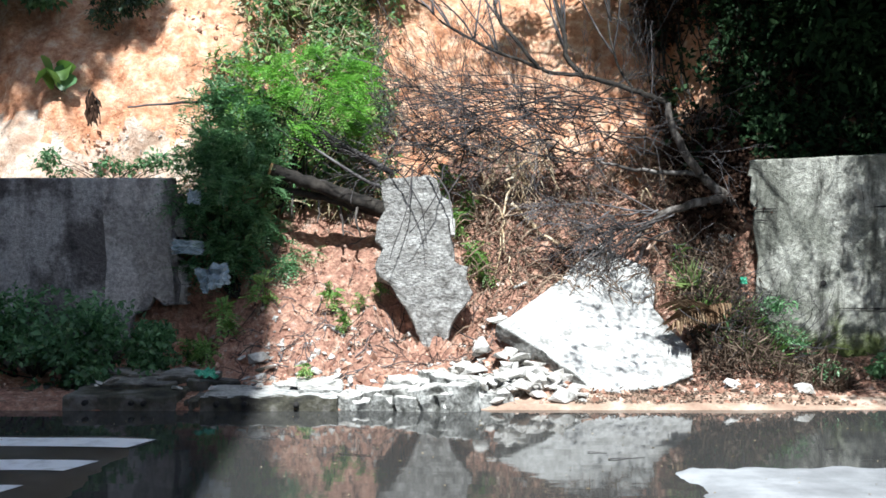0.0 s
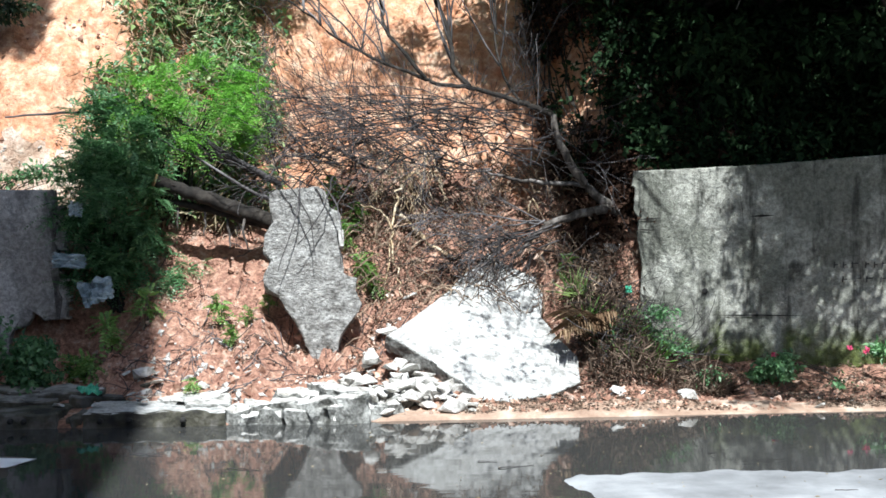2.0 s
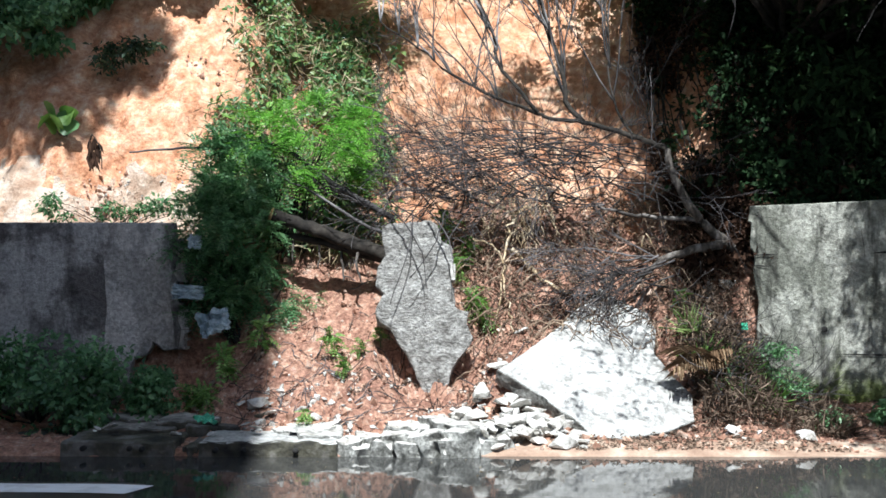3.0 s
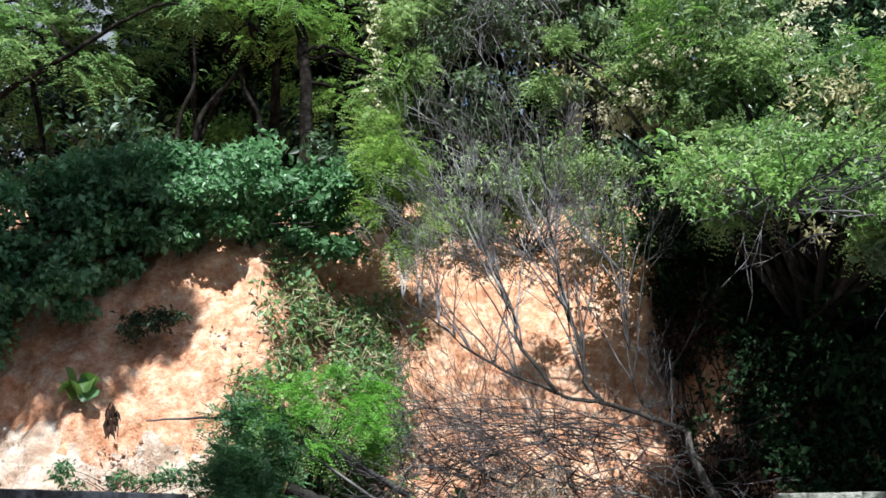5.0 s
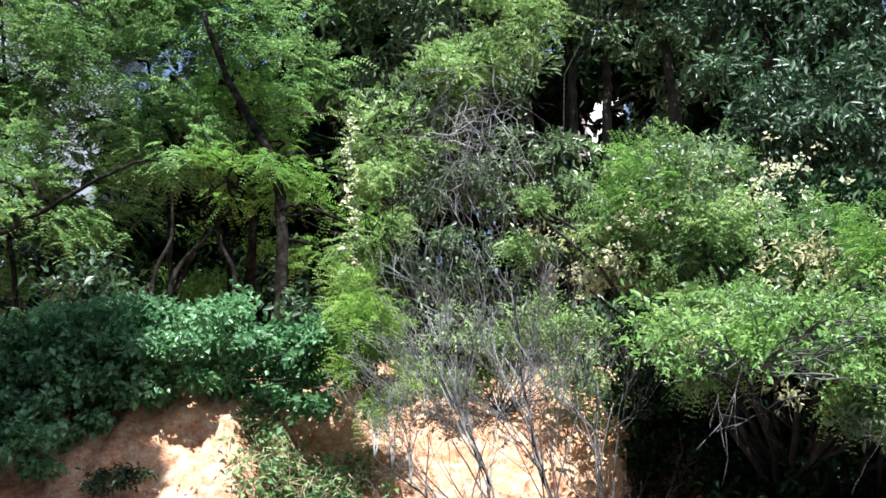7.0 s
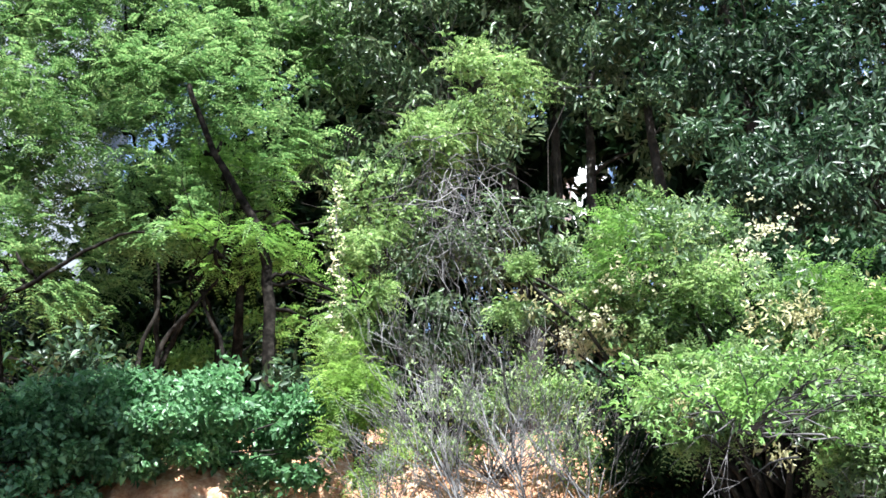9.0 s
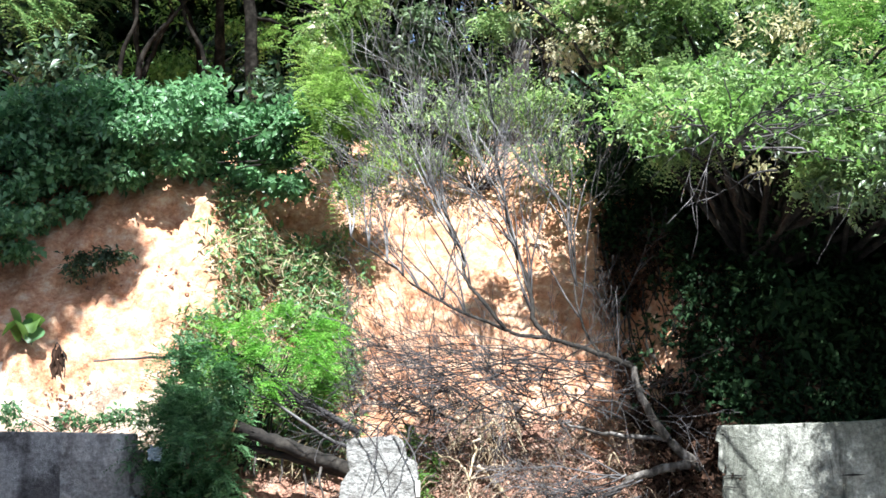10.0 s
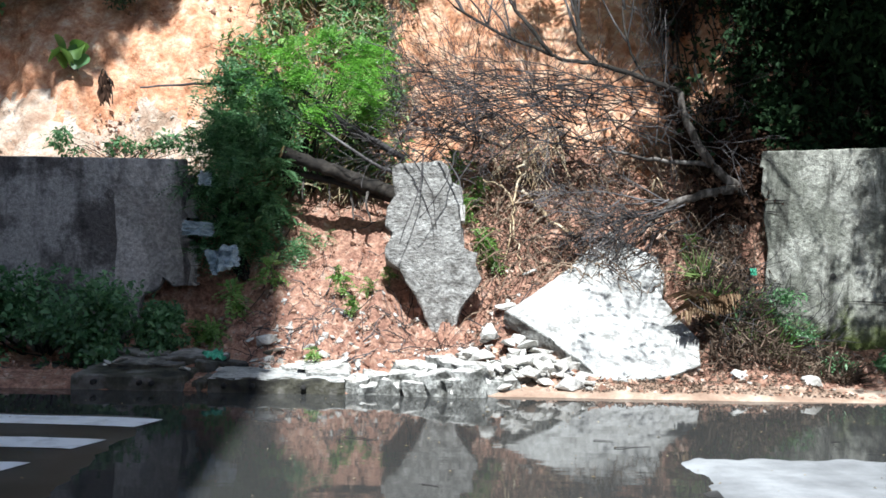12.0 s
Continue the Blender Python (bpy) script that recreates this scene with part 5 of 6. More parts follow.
# bough added out of view on the right, only for its shade
bush("shade_bough", "unseen leafy bough added to shade the verge below the pale wall", "branch", [(r_.uniform(3.7, 7.0), r_.uniform(7.3, 9.0), r_.uniform(4.1, 4.8), 0.3, 0.25, 0.12) for k in range(44)], LEAF_MID, 800, 8, 0.15, 0.08, 133, width=0.45, lump=6,
     base=(6.8, 10.6, 3.9), stems=14, stem_r=0.025)
# unseen tree added beside the road, out over the verge, to shade the bank
bush("shade_tree", "unseen leafy tree added to shade the bank", "tree", [(-7.2, 8.0, 13.2, 1.9, 1.2, 1.6), (-5.3, 8.0, 13.8, 1.0, 1.0, 1.3), (-4.4, 8.2, 14.9, 0.8, 0.8, 0.9), (-8.8, 8.4, 12.0, 1.2, 1.2, 1.4), (-4.35, 8.0, 12.7, 0.7, 0.7, 0.85), (-3.65, 8.1, 13.3, 0.45, 0.6, 0.7), (-2.75, 8.0, 13.8, 0.4, 0.5, 0.4), (-3.4, 8.0, 13.65, 0.55, 0.6, 0.6), (-4.1, 8.0, 13.3, 0.7, 0.6, 0.7), (-4.8, 8.0, 13.0, 0.8, 0.6, 0.8), (-5.7, 8.0, 12.9, 0.9, 0.7, 0.95)], LEAF_MID, 3000, 14, 0.3, 0.16, 116, width=0.45,
     base=(-12.0, 10.7, 0.05), stems=9, stem_r=0.07)
# near-black growth added on the bank, its colour deepening the shade
rng_ = np.random.default_rng(113)
ivy = thing("ivy", "near-black ivy added to deepen the shade on the bank", "ivy")
pts = []
while len(pts) < 8500:
    x, y = rng_.uniform(2.5, 8.0), rng_.uniform(12.3, 16.5)
    if x < 3.3 and y < 13.0:
        continue
    if noise.noise((x * 1.3, y * 1.3, 4)) < -0.2 - 0.2 * (x - 3):
        continue
    if x < 4.5 + 0.5 * noise.noise((y * 1.5, x, 2)) and y < 15.4 and rng_.random() < (0.92 if x < 3.1 else 0.35):
        continue
    pts.append((x, y - 0.18 - 0.2 * rng_.random(), ground_z(x, y) + 0.05 + 0.2 * rng_.random()))
pts = np.array(pts)
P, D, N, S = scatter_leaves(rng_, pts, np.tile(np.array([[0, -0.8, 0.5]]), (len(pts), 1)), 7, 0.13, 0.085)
leaf_mesh("foliage", P, D, N, S, S * 0.6, LEAF_SHADE, ivy)
# dark mat added over bare soil so that the bank looks shaded
dry = thing("shade_creeper", "dark brown creeper added to darken the shaded bank", "creeper")
pts = []
while len(pts) < 3000:
    x, y = rng_.uniform(2.45, 4.6), rng_.uniform(12.2, 15.8)
    if noise.noise((x * 1.6, y * 1.6, 9)) < -0.22:
        continue
    pts.append((x, y - 0.12 - 0.16 * rng_.random(), ground_z(x, y) + 0.02 + 0.14 * rng_.random()))
pts = np.array(pts)
P, D, N, S = scatter_leaves(rng_, pts, np.tile(np.array([[0, -0.7, -0.4]]), (len(pts), 1)), 6, 0.12, 0.085)
leaf_mesh("foliage", P, D, N, S, S * 0.4, LEAF_DEAD_SHADE, dry)
r_ = random.Random(113)
for k in range(40):
    x0 = r_.uniform(2.5, 4.4)
    t_ = Tubes()
    q = [(x0 + r_.uniform(-0.15, 0.15), y - 0.22, ground_z(x0, y) + 0.1) for y in (15.6, 14.8, 14.2, 13.6, 13.0)]
    limb(t_, q, 0.012, 0.005, r_, 0.04, 4)
    t_.object("stem", BARK_DARK, dry)
r_ = random.Random(114)
for k in range(26):
    x0 = r_.uniform(3.6, 6.5)
    t_ = Tubes()
    q = [(x0 + r_.uniform(-0.3, 0.3), y - 0.3, ground_z(x0, y) + 0.12) for y in (16.0, 15.0, 14.2, 13.4, 12.9)]
    limb(t_, q, 0.014, 0.006, r_, 0.05, 4)
    t_.object("stem", BARK_DARK, ivy)
# near-black lobes added inside the canopy to block sun and sky
bush("shade_shrub", "evergreen shrub under the canopy, leaves blackened for its shade", "shrub",
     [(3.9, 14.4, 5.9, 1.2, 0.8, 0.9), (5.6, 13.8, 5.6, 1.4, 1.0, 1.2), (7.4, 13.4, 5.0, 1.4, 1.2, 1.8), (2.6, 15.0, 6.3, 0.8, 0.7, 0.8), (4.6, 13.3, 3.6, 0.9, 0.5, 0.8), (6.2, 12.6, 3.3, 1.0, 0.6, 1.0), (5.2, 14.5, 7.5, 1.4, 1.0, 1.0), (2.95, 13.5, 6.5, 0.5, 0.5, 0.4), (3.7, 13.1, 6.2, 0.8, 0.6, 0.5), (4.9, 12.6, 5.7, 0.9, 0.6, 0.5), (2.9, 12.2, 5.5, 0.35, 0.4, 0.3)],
     LEAF_SHADE, 3300, 14, 0.25, 0.12, 111, width=0.45, base=(5.2, 14.5, 4.2), stems=30, stem_r=0.03)
bush("edge_shrub", "grey-green scrub at the top of the slump", "shrub",
     [(0.2, 15.9, 6.4, 0.8, 0.5, 0.7), (1.2, 16.0, 6.5, 0.8, 0.5, 0.7), (1.9, 15.3, 6.0, 0.5, 0.4, 0.8), (0.7, 15.6, 5.7, 0.9, 0.25, 0.35)],
     LEAF_LIGHT, 600, 11, 0.18, 0.075, 112, width=0.4, gap=0.4, gap_scale=0.5, base=(0.9, 16.2, 5.6), stems=26, stem_r=0.012, bark=TWIG)


# ---- trees on the hill ----
def tree(name, label, trunks, blobs, material, clumps, per, radius, size, seed, width=0.4, gap=0.0, gap_scale=1.2, sprays=0, leaflet=0.07, spray_len=0.4, r0=0.14, boughs=40, bark=BARK_DARK, bend=0.05):
    rng_ = np.random.default_rng(seed)
    r_ = random.Random(seed)
    root = thing(name, label, "tree")
    t = Tubes()
    nodes = []
    for pts in trunks:
        nodes += limb(t, pts, r0, r0 * 0.35, r_, bend, 9)[4:]
    t.object("trunk", bark, root)
    c, o = in_blobs(rng_, blobs, clumps, gap, gap_scale, lump=12, loose=0.88)
    for k in range(boughs):
        t = Tubes()
        e = Vector(c[r_.randrange(len(c))])
        b = min(nodes, key=lambda q: (q - e).length + max(0, q.z - e.z) * 2 + r_.uniform(0, 0.5))
        if (e - b).length > 2.6:
            continue
        mid = (b + e) / 2 + Vector((r_.uniform(-.3, .3), r_.uniform(-.3, .3), r_.uniform(-.1, .3)))
        limb(t, [b, mid, e], 0.045, 0.01, r_, 0.06, 5)
        for q in range(3):
            grow(t, mid.lerp(e, r_.random()), (e - b) + Vector((r_.uniform(-1, 1), r_.uniform(-1, 1), r_.uniform(-.5, 1))), r_.uniform(0.5, 1.0), 0.012, 1, r_, kids=2)
        t.object("bough", bark, root)
    if per:
        P, D, N, S = scatter_leaves(rng_, c, o, per, radius, size)
        leaf_mesh("crown", P, D, N, S, S * width, material, root)
    if sprays:
        st = np.repeat(c, sprays, 0) + unit(rng_, len(c) * sprays) * radius * 0.7
        a = np.repeat(o, sprays, 0) * 0.6 + 0.9 * unit(rng_, len(c) * sprays) * np.array([1, 1, 0.5]) + np.array([0, -0.15, 0.1])
        P, D, N, S = scatter_sprays(rng_, st, a, 9, spray_len, leaflet)
        leaf_mesh("crown", P, D, N, S, S * 0.4, material, root)
    return root


tree("feathery_tree", "tall open tree with feathery light green leaves",
     [[(-4.5, 19.0, 7.0), (-4.6, 19.0, 8.4), (-4.75, 19.0, 9.6), (-5.2, 19.3, 11.2), (-5.8, 19.6, 13.5), (-6.3, 19.6, 16.5)], [(-4.5, 19.0, 8.0), (-4.38, 19.0, 8.5), (-4.1, 19.0, 9.2), (-4.2, 19.2, 10.4), (-3.6, 19.4, 13.0)],
      [(-6.9, 19.2, 7.0), (-7.4, 19.0, 9.0), (-8.0, 19, 12), (-8.6, 19, 15)], [(-3.6, 19.2, 7.0), (-3.65, 19.1, 8.6), (-3.9, 19.0, 9.4), (-4.3, 19.1, 10.6)]],
     [(-8.2, 19, 13.0, 1.9, 1.3, 1.5), (-6.2, 19.5, 14.6, 1.8, 1.3, 1.4), (-4.3, 19, 13.6, 1.4, 1.1, 1.2), (-7.2, 19, 16.8, 1.9, 1.3, 1.4), (-4.6, 19.5, 16.6, 1.3, 1.2, 1.3), (-5.6, 18.5, 11.7, 1.6, 0.9, 0.7),
      # the four lobes at y 15.2 to 15.4 are unseen, added to shade the trunks
      (-9.9, 19, 15.5, 1.5, 1.2, 1.6), (-4.6, 18.2, 10.4, 0.9, 0.7, 0.5), (-8.2, 18.4, 10.3, 1.2, 0.8, 0.7), (-6.0, 19, 18.6, 2.2, 1.4, 1.2), (-9.5, 19, 18.5, 1.8, 1.4, 1.2), (-7.2, 18, 9.2, 1.6, 0.8, 0.7), (-9.6, 18.4, 11.6, 1.2, 1.0, 1.2), (-10.6, 18.5, 13.4, 1.2, 1.0, 1.0), (-3.0, 18.6, 11.8, 0.9, 0.8, 0.8), (-2.9, 19.5, 14.6, 1.0, 0.9, 1.0), (-7.3, 19.5, 11.6, 0.9, 0.8, 0.8), (-6.6, 20.5, 10.2, 1.0, 0.8, 0.8), (-8.9, 20, 12.4, 0.7, 0.7, 0.6), (-8.5, 18.6, 11.5, 0.8, 0.6, 0.6), (-9.6, 18.4, 10.2, 0.8, 0.6, 0.7), (-5.8, 20.5, 15.2, 1.4, 0.9, 0.7), (-4.0, 20.5, 15.4, 1.2, 0.9, 0.7), (-7.8, 20.5, 14.8, 1.4, 0.9, 0.7), (-7.6, 15.2, 15.2, 1.3, 0.8, 0.5), (-5.6, 15.2, 15.3, 1.2, 0.8, 0.5), (-3.8, 15.2, 15.2, 1.2, 0.8, 0.5), (-9.4, 15.4, 15.0, 1.0, 0.8, 0.5)],
     LEAF_FEATHER, 5800, 0, 0.3, 0.06, 120, gap=0.47, gap_scale=0.9, sprays=3, leaflet=0.1, spray_len=0.45, r0=0.055, boughs=60, bark=BARK_SHADE, bend=0.03)
tree("leaning_tree", "leaning tree trunk with sparse leaves, shade painted into its bark",
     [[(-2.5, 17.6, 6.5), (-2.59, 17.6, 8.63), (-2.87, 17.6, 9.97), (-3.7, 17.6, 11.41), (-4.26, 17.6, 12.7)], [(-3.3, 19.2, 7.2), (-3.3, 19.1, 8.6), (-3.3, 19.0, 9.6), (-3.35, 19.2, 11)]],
     [(-2.5, 18.2, 10.0, 0.8, 0.6, 0.6), (-3.6, 18.6, 11.2, 0.9, 0.6, 0.5), (-1.8, 18, 9.0, 0.5, 0.5, 0.5)], LEAF_FERN, 300, 0, 0.25, 0.06, 121, sprays=3, leaflet=0.07, spray_len=0.36, r0=0.115, boughs=14, bark=BARK_SHADE, bend=0.025)
tree("dark_tree", "tall dark evergreen tree with glossy leaf rosettes",
     [[(1.75, 20.0, 7.2), (1.6, 20, 10), (1.3, 20, 13), (0.6, 19.8, 16.5)], [(2.5, 20.3, 7.2), (2.28, 20.2, 10.5), (2.25, 20, 12.8), (2.1, 19.5, 18)], [(3.2, 20, 7.2), (2.95, 20, 10.5), (2.92, 20, 13), (3.0, 19.5, 16)], [(1.1, 19.6, 7.2), (1.9, 19.7, 9), (1.5, 19.8, 11.5), (0.4, 19.6, 14)]],
     [(-0.3, 19, 15.2, 2.0, 1.4, 2.0), (2.6, 19, 16.0, 2.2, 1.6, 1.8), (-2.4, 20, 16.8, 1.6, 1.3, 1.8), (1.2, 19.3, 18.8, 2.6, 1.6, 1.6), (0.6, 19.2, 13.0, 0.9, 0.9, 0.9), (-1.6, 20, 13.2, 1.0, 0.8, 1.2), (-0.6, 19.5, 11.2, 1.3, 0.8, 1.0), (0.9, 20.2, 10.4, 0.9, 0.7, 0.9), (3.95, 19.6, 12.8, 0.8, 0.8, 1.4)],
     LEAF_MID, 3300, 14, 0.24, 0.17, 122, width=0.34, gap=0.36, gap_scale=1.0, r0=0.15, boughs=50)
tree("dark_tree", "massive dark evergreen tree, leaves darkened further for deep shade",
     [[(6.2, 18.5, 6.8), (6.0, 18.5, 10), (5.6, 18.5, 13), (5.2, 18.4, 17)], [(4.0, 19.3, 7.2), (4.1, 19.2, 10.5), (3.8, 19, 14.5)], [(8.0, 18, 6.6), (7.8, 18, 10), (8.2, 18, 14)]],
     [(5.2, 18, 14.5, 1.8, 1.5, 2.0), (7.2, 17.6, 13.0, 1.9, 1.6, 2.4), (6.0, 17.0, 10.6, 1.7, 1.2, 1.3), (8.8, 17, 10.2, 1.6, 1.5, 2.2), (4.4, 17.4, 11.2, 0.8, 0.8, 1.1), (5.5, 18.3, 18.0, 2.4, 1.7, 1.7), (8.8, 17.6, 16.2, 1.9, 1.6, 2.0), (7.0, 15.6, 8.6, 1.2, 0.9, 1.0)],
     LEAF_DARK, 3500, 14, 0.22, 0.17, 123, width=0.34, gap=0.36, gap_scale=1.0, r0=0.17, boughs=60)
tree("vine_draped_tree", "slim tree draped in light green vines and dead lianas",
     [[(0.3, 16.6, 5.9), (0.2, 16.4, 8), (0.0, 16.2, 10), (0.5, 16.0, 11.6)], [(-0.4, 16.4, 5.9), (-0.6, 16.2, 8), (-0.8, 15.9, 9.6)]],
     [(-0.95, 15.5, 9.2, 0.5, 0.5, 0.85), (-0.35, 15.6, 10.3, 0.6, 0.5, 0.65), (0.7, 15.8, 11.6, 0.65, 0.6, 0.6), (-1.05, 15.3, 8.0, 0.33, 0.33, 0.55), (0.3, 15.7, 10.9, 0.5, 0.4, 0.4)],
     LEAF_LIGHT, 620, 8, 0.18, 0.09, 124, width=0.5, gap=0.4, gap_scale=0.6, sprays=2, leaflet=0.055, spray_len=0.3, r0=0.08, boughs=24)
tree("thin_tree", "thin crooked tree stems behind the hedge, bark blackened for shade",
     [[(-4.57, 17.8, 6.3), (-4.57, 17.8, 7.86), (-4.39, 17.8, 8.64), (-4.47, 17.8, 9.43)], [(-4.26, 17.8, 6.3), (-4.26, 17.8, 7.88), (-3.97, 17.8, 8.46), (-3.53, 17.8, 9.06), (-3.3, 17.8, 9.47)], [(-3.29, 17.8, 6.3), (-3.29, 17.8, 7.91), (-3.63, 17.8, 8.67), (-3.78, 17.8, 9.25)], [(-7.39, 17.4, 8.08), (-6.77, 17.4, 8.56), (-6.05, 17.4, 9.04), (-5.53, 17.4, 9.45), (-5.02, 17.4, 9.72), (-4.63, 17.4, 9.79)]],
     [(-7.6, 17.6, 9.9, 0.7, 0.5, 0.35), (-3.9, 17.6, 9.6, 0.6, 0.5, 0.35), (-3.0, 17.4, 9.9, 0.5, 0.4, 0.3)], LEAF_FERN, 110, 0, 0.2, 0.06, 134, sprays=3, leaflet=0.065, spray_len=0.34, r0=0.05, boughs=10, bark=BARK_SHADE, bend=0.02)
r_ = random.Random(125)
lianas = thing("dead_lianas", "tangle of dead grey lianas hanging from the tree", "lianas")
for k in range(80):
    x0, z0 = r_.gauss(0.25, 0.3), r_.uniform(8.9, 10.3)
    y0 = 15.2 + r_.uniform(-0.4, 0.6)
    L = r_.uniform(0.4, 1.7)
    x1 = x0 + r_.gauss(0, 0.38)
    t_ = Tubes()
    limb(t_, [(x0, y0, z0), (x0 + r_.gauss(0, 0.3), y0 - 0.1, z0 - L * 0.3 + r_.gauss(0, 0.2)), (x1 + r_.gauss(0, 0.3), y0 - 0.15, z0 - L * 0.7 + r_.gauss(0, 0.2)), (x1, y0 + r_.uniform(-.2, .2), z0 - L)], 0.008, 0.004, r_, 0.07, 3, 4)
    t_.object("liana", TWIG if k % 3 else TWIG_GREY, lianas)
rng_ = np.random.default_rng(126)
u = np.linspace(0, 1, 110)
c = np.stack([-1.42 + 0.2 * u + 0.05 * np.sin(u * 21), 15.0 + 0 * u, 9.4 - 2.3 * u], 1) + 0.03 * rng_.normal(size=(110, 3))
P, D, N, S = scatter_leaves(rng_, c, np.tile([[0, -1.0, 0.2]], (110, 1)), 4, 0.05, 0.05)
vine = thing("white_vine", "thin vine with white flowers hanging from the tree", "vine")
leaf_mesh("blossom", P[::2], D[::2], N[::2], S[::2], S[::2] * 0.9, FLOWER_CREAM, vine)
leaf_mesh("foliage", P[1::2], D[1::2], N[1::2], S[1::2], S[1::2] * 0.6, LEAF_LIGHT, vine)
t_ = Tubes()
limb(t_, [(-1.42, 15.0, 9.5), (-1.35, 15.0, 8.6), (-1.25, 15.0, 7.8), (-1.2, 15.0, 7.0)], 0.01, 0.006, r_, 0.02, 5)
t_.object("stem", TWIG, vine)

bush("climber", "dense climbing leaves over the tree stems", "climber",
     [(0.1, 15.9, 8.2, 0.9, 0.4, 1.0), (0.7, 16.2, 9.4, 0.7, 0.4, 0.9), (-0.3, 16.0, 7.4, 0.8, 0.4, 0.7)], LEAF_MID, 520, 9, 0.2, 0.1, 127, width=0.45, gap=0.45, gap_scale=0.5, base=(0.2, 16.4, 6.2), stems=10)

bush("climber", "dark climbing leaves round the tall trunks", "climber", [(2.6, 19.6, 9.9, 0.7, 0.5, 1.3), (2.6, 19.4, 13.7, 0.55, 0.5, 0.8), (1.7, 19.6, 11.2, 0.45, 0.5, 1.6)], LEAF_MID, 420, 10, 0.24, 0.15, 128, width=0.4, base=(2.4, 20.0, 7.6), stems=8)
# undergrowth behind the hedge, and woods beyond
bush("scrub", "lighter green scrub between the tree trunks", "shrub",
     [(x, 20.6 + 0.5 * math.sin(x * 2.3), 8.7 + 0.5 * math.sin(x * 1.4), 0.8, 0.5, 0.9) for x in np.arange(-9.5, -1.5, 1.1)], LEAF_FERN, 800, 8, 0.25, 0.11, 132, width=0.4, gap=0.45, gap_scale=0.7, base=(-5.0, 20.8, 7.3), stems=40, stem_r=0.02, bark=TWIG)
bush("undergrowth", "undergrowth behind the hedge, leaves darkened for its shade", "undergrowth",
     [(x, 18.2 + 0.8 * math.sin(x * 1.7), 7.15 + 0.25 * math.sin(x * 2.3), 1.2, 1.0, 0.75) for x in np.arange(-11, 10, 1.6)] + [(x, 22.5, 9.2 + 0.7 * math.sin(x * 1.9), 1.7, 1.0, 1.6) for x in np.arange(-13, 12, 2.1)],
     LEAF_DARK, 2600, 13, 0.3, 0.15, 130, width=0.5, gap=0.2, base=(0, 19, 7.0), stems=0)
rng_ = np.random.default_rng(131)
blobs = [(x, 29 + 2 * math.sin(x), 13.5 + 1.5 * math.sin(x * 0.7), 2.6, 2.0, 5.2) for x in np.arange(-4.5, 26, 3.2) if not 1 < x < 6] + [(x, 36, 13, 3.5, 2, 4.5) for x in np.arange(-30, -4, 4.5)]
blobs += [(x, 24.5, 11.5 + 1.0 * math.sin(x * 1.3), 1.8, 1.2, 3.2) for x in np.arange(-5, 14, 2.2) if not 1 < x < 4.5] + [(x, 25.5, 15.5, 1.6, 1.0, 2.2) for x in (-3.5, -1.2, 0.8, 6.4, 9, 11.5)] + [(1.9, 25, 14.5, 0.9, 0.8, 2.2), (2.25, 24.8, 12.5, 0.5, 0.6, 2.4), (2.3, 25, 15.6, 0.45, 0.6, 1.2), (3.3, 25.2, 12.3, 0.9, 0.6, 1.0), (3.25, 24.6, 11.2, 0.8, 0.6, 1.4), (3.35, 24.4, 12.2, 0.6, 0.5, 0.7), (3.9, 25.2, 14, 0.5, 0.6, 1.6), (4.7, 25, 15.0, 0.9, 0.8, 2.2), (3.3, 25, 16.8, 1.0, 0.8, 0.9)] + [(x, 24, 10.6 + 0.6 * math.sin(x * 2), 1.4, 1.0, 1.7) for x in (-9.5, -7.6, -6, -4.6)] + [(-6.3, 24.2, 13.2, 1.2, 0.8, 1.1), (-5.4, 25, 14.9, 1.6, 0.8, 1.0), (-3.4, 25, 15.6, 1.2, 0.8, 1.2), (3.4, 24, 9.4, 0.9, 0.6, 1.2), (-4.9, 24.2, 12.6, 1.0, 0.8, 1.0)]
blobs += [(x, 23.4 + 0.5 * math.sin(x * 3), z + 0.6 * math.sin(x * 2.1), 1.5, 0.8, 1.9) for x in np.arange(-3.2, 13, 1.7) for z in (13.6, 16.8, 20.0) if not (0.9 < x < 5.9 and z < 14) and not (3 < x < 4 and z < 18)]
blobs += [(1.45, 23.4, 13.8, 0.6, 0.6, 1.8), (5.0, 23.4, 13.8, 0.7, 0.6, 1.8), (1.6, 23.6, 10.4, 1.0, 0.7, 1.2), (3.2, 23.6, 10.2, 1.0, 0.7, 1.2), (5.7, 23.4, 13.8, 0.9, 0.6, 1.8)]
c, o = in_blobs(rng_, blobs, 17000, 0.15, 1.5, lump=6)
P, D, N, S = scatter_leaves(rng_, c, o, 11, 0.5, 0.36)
# near-black leaf colour stands in for the shade inside the woods
w_ = leaf_mesh("far_woods", P, D, N, S, S * 0.5, LEAF_SHADE)
tagged(w_, "woods beyond the hilltop, leaves coloured near-black as if shaded", "woods", kind="stuff")

# white house behind the trees
house = thing("backdrop_block", "white rendered house glimpsed through the trees, wall colour dimmed", "house")
for nm, sx, sy, sz, px_, py_, pz, mt in (("wall", 9, 2.4, 16, -13.0, 27.8, 13.7, DIMMED_WALL), ("roof", 9.4, 2.9, 0.2, -13.0, 27.8, 21.8, DIMMED_WALL)):
    bm = bmesh.new()
    bmesh.ops.create_cube(bm, size=1.0)
    bmesh.ops.scale(bm, verts=bm.verts, vec=(sx, sy, sz))
    bmesh.ops.translate(bm, verts=bm.verts, vec=(px_, py_, pz))
    bmesh.ops.bevel(bm, geom=list(bm.edges), offset=0.03, segments=1, affect="EDGES")
    part(nm, bm, mt, house)


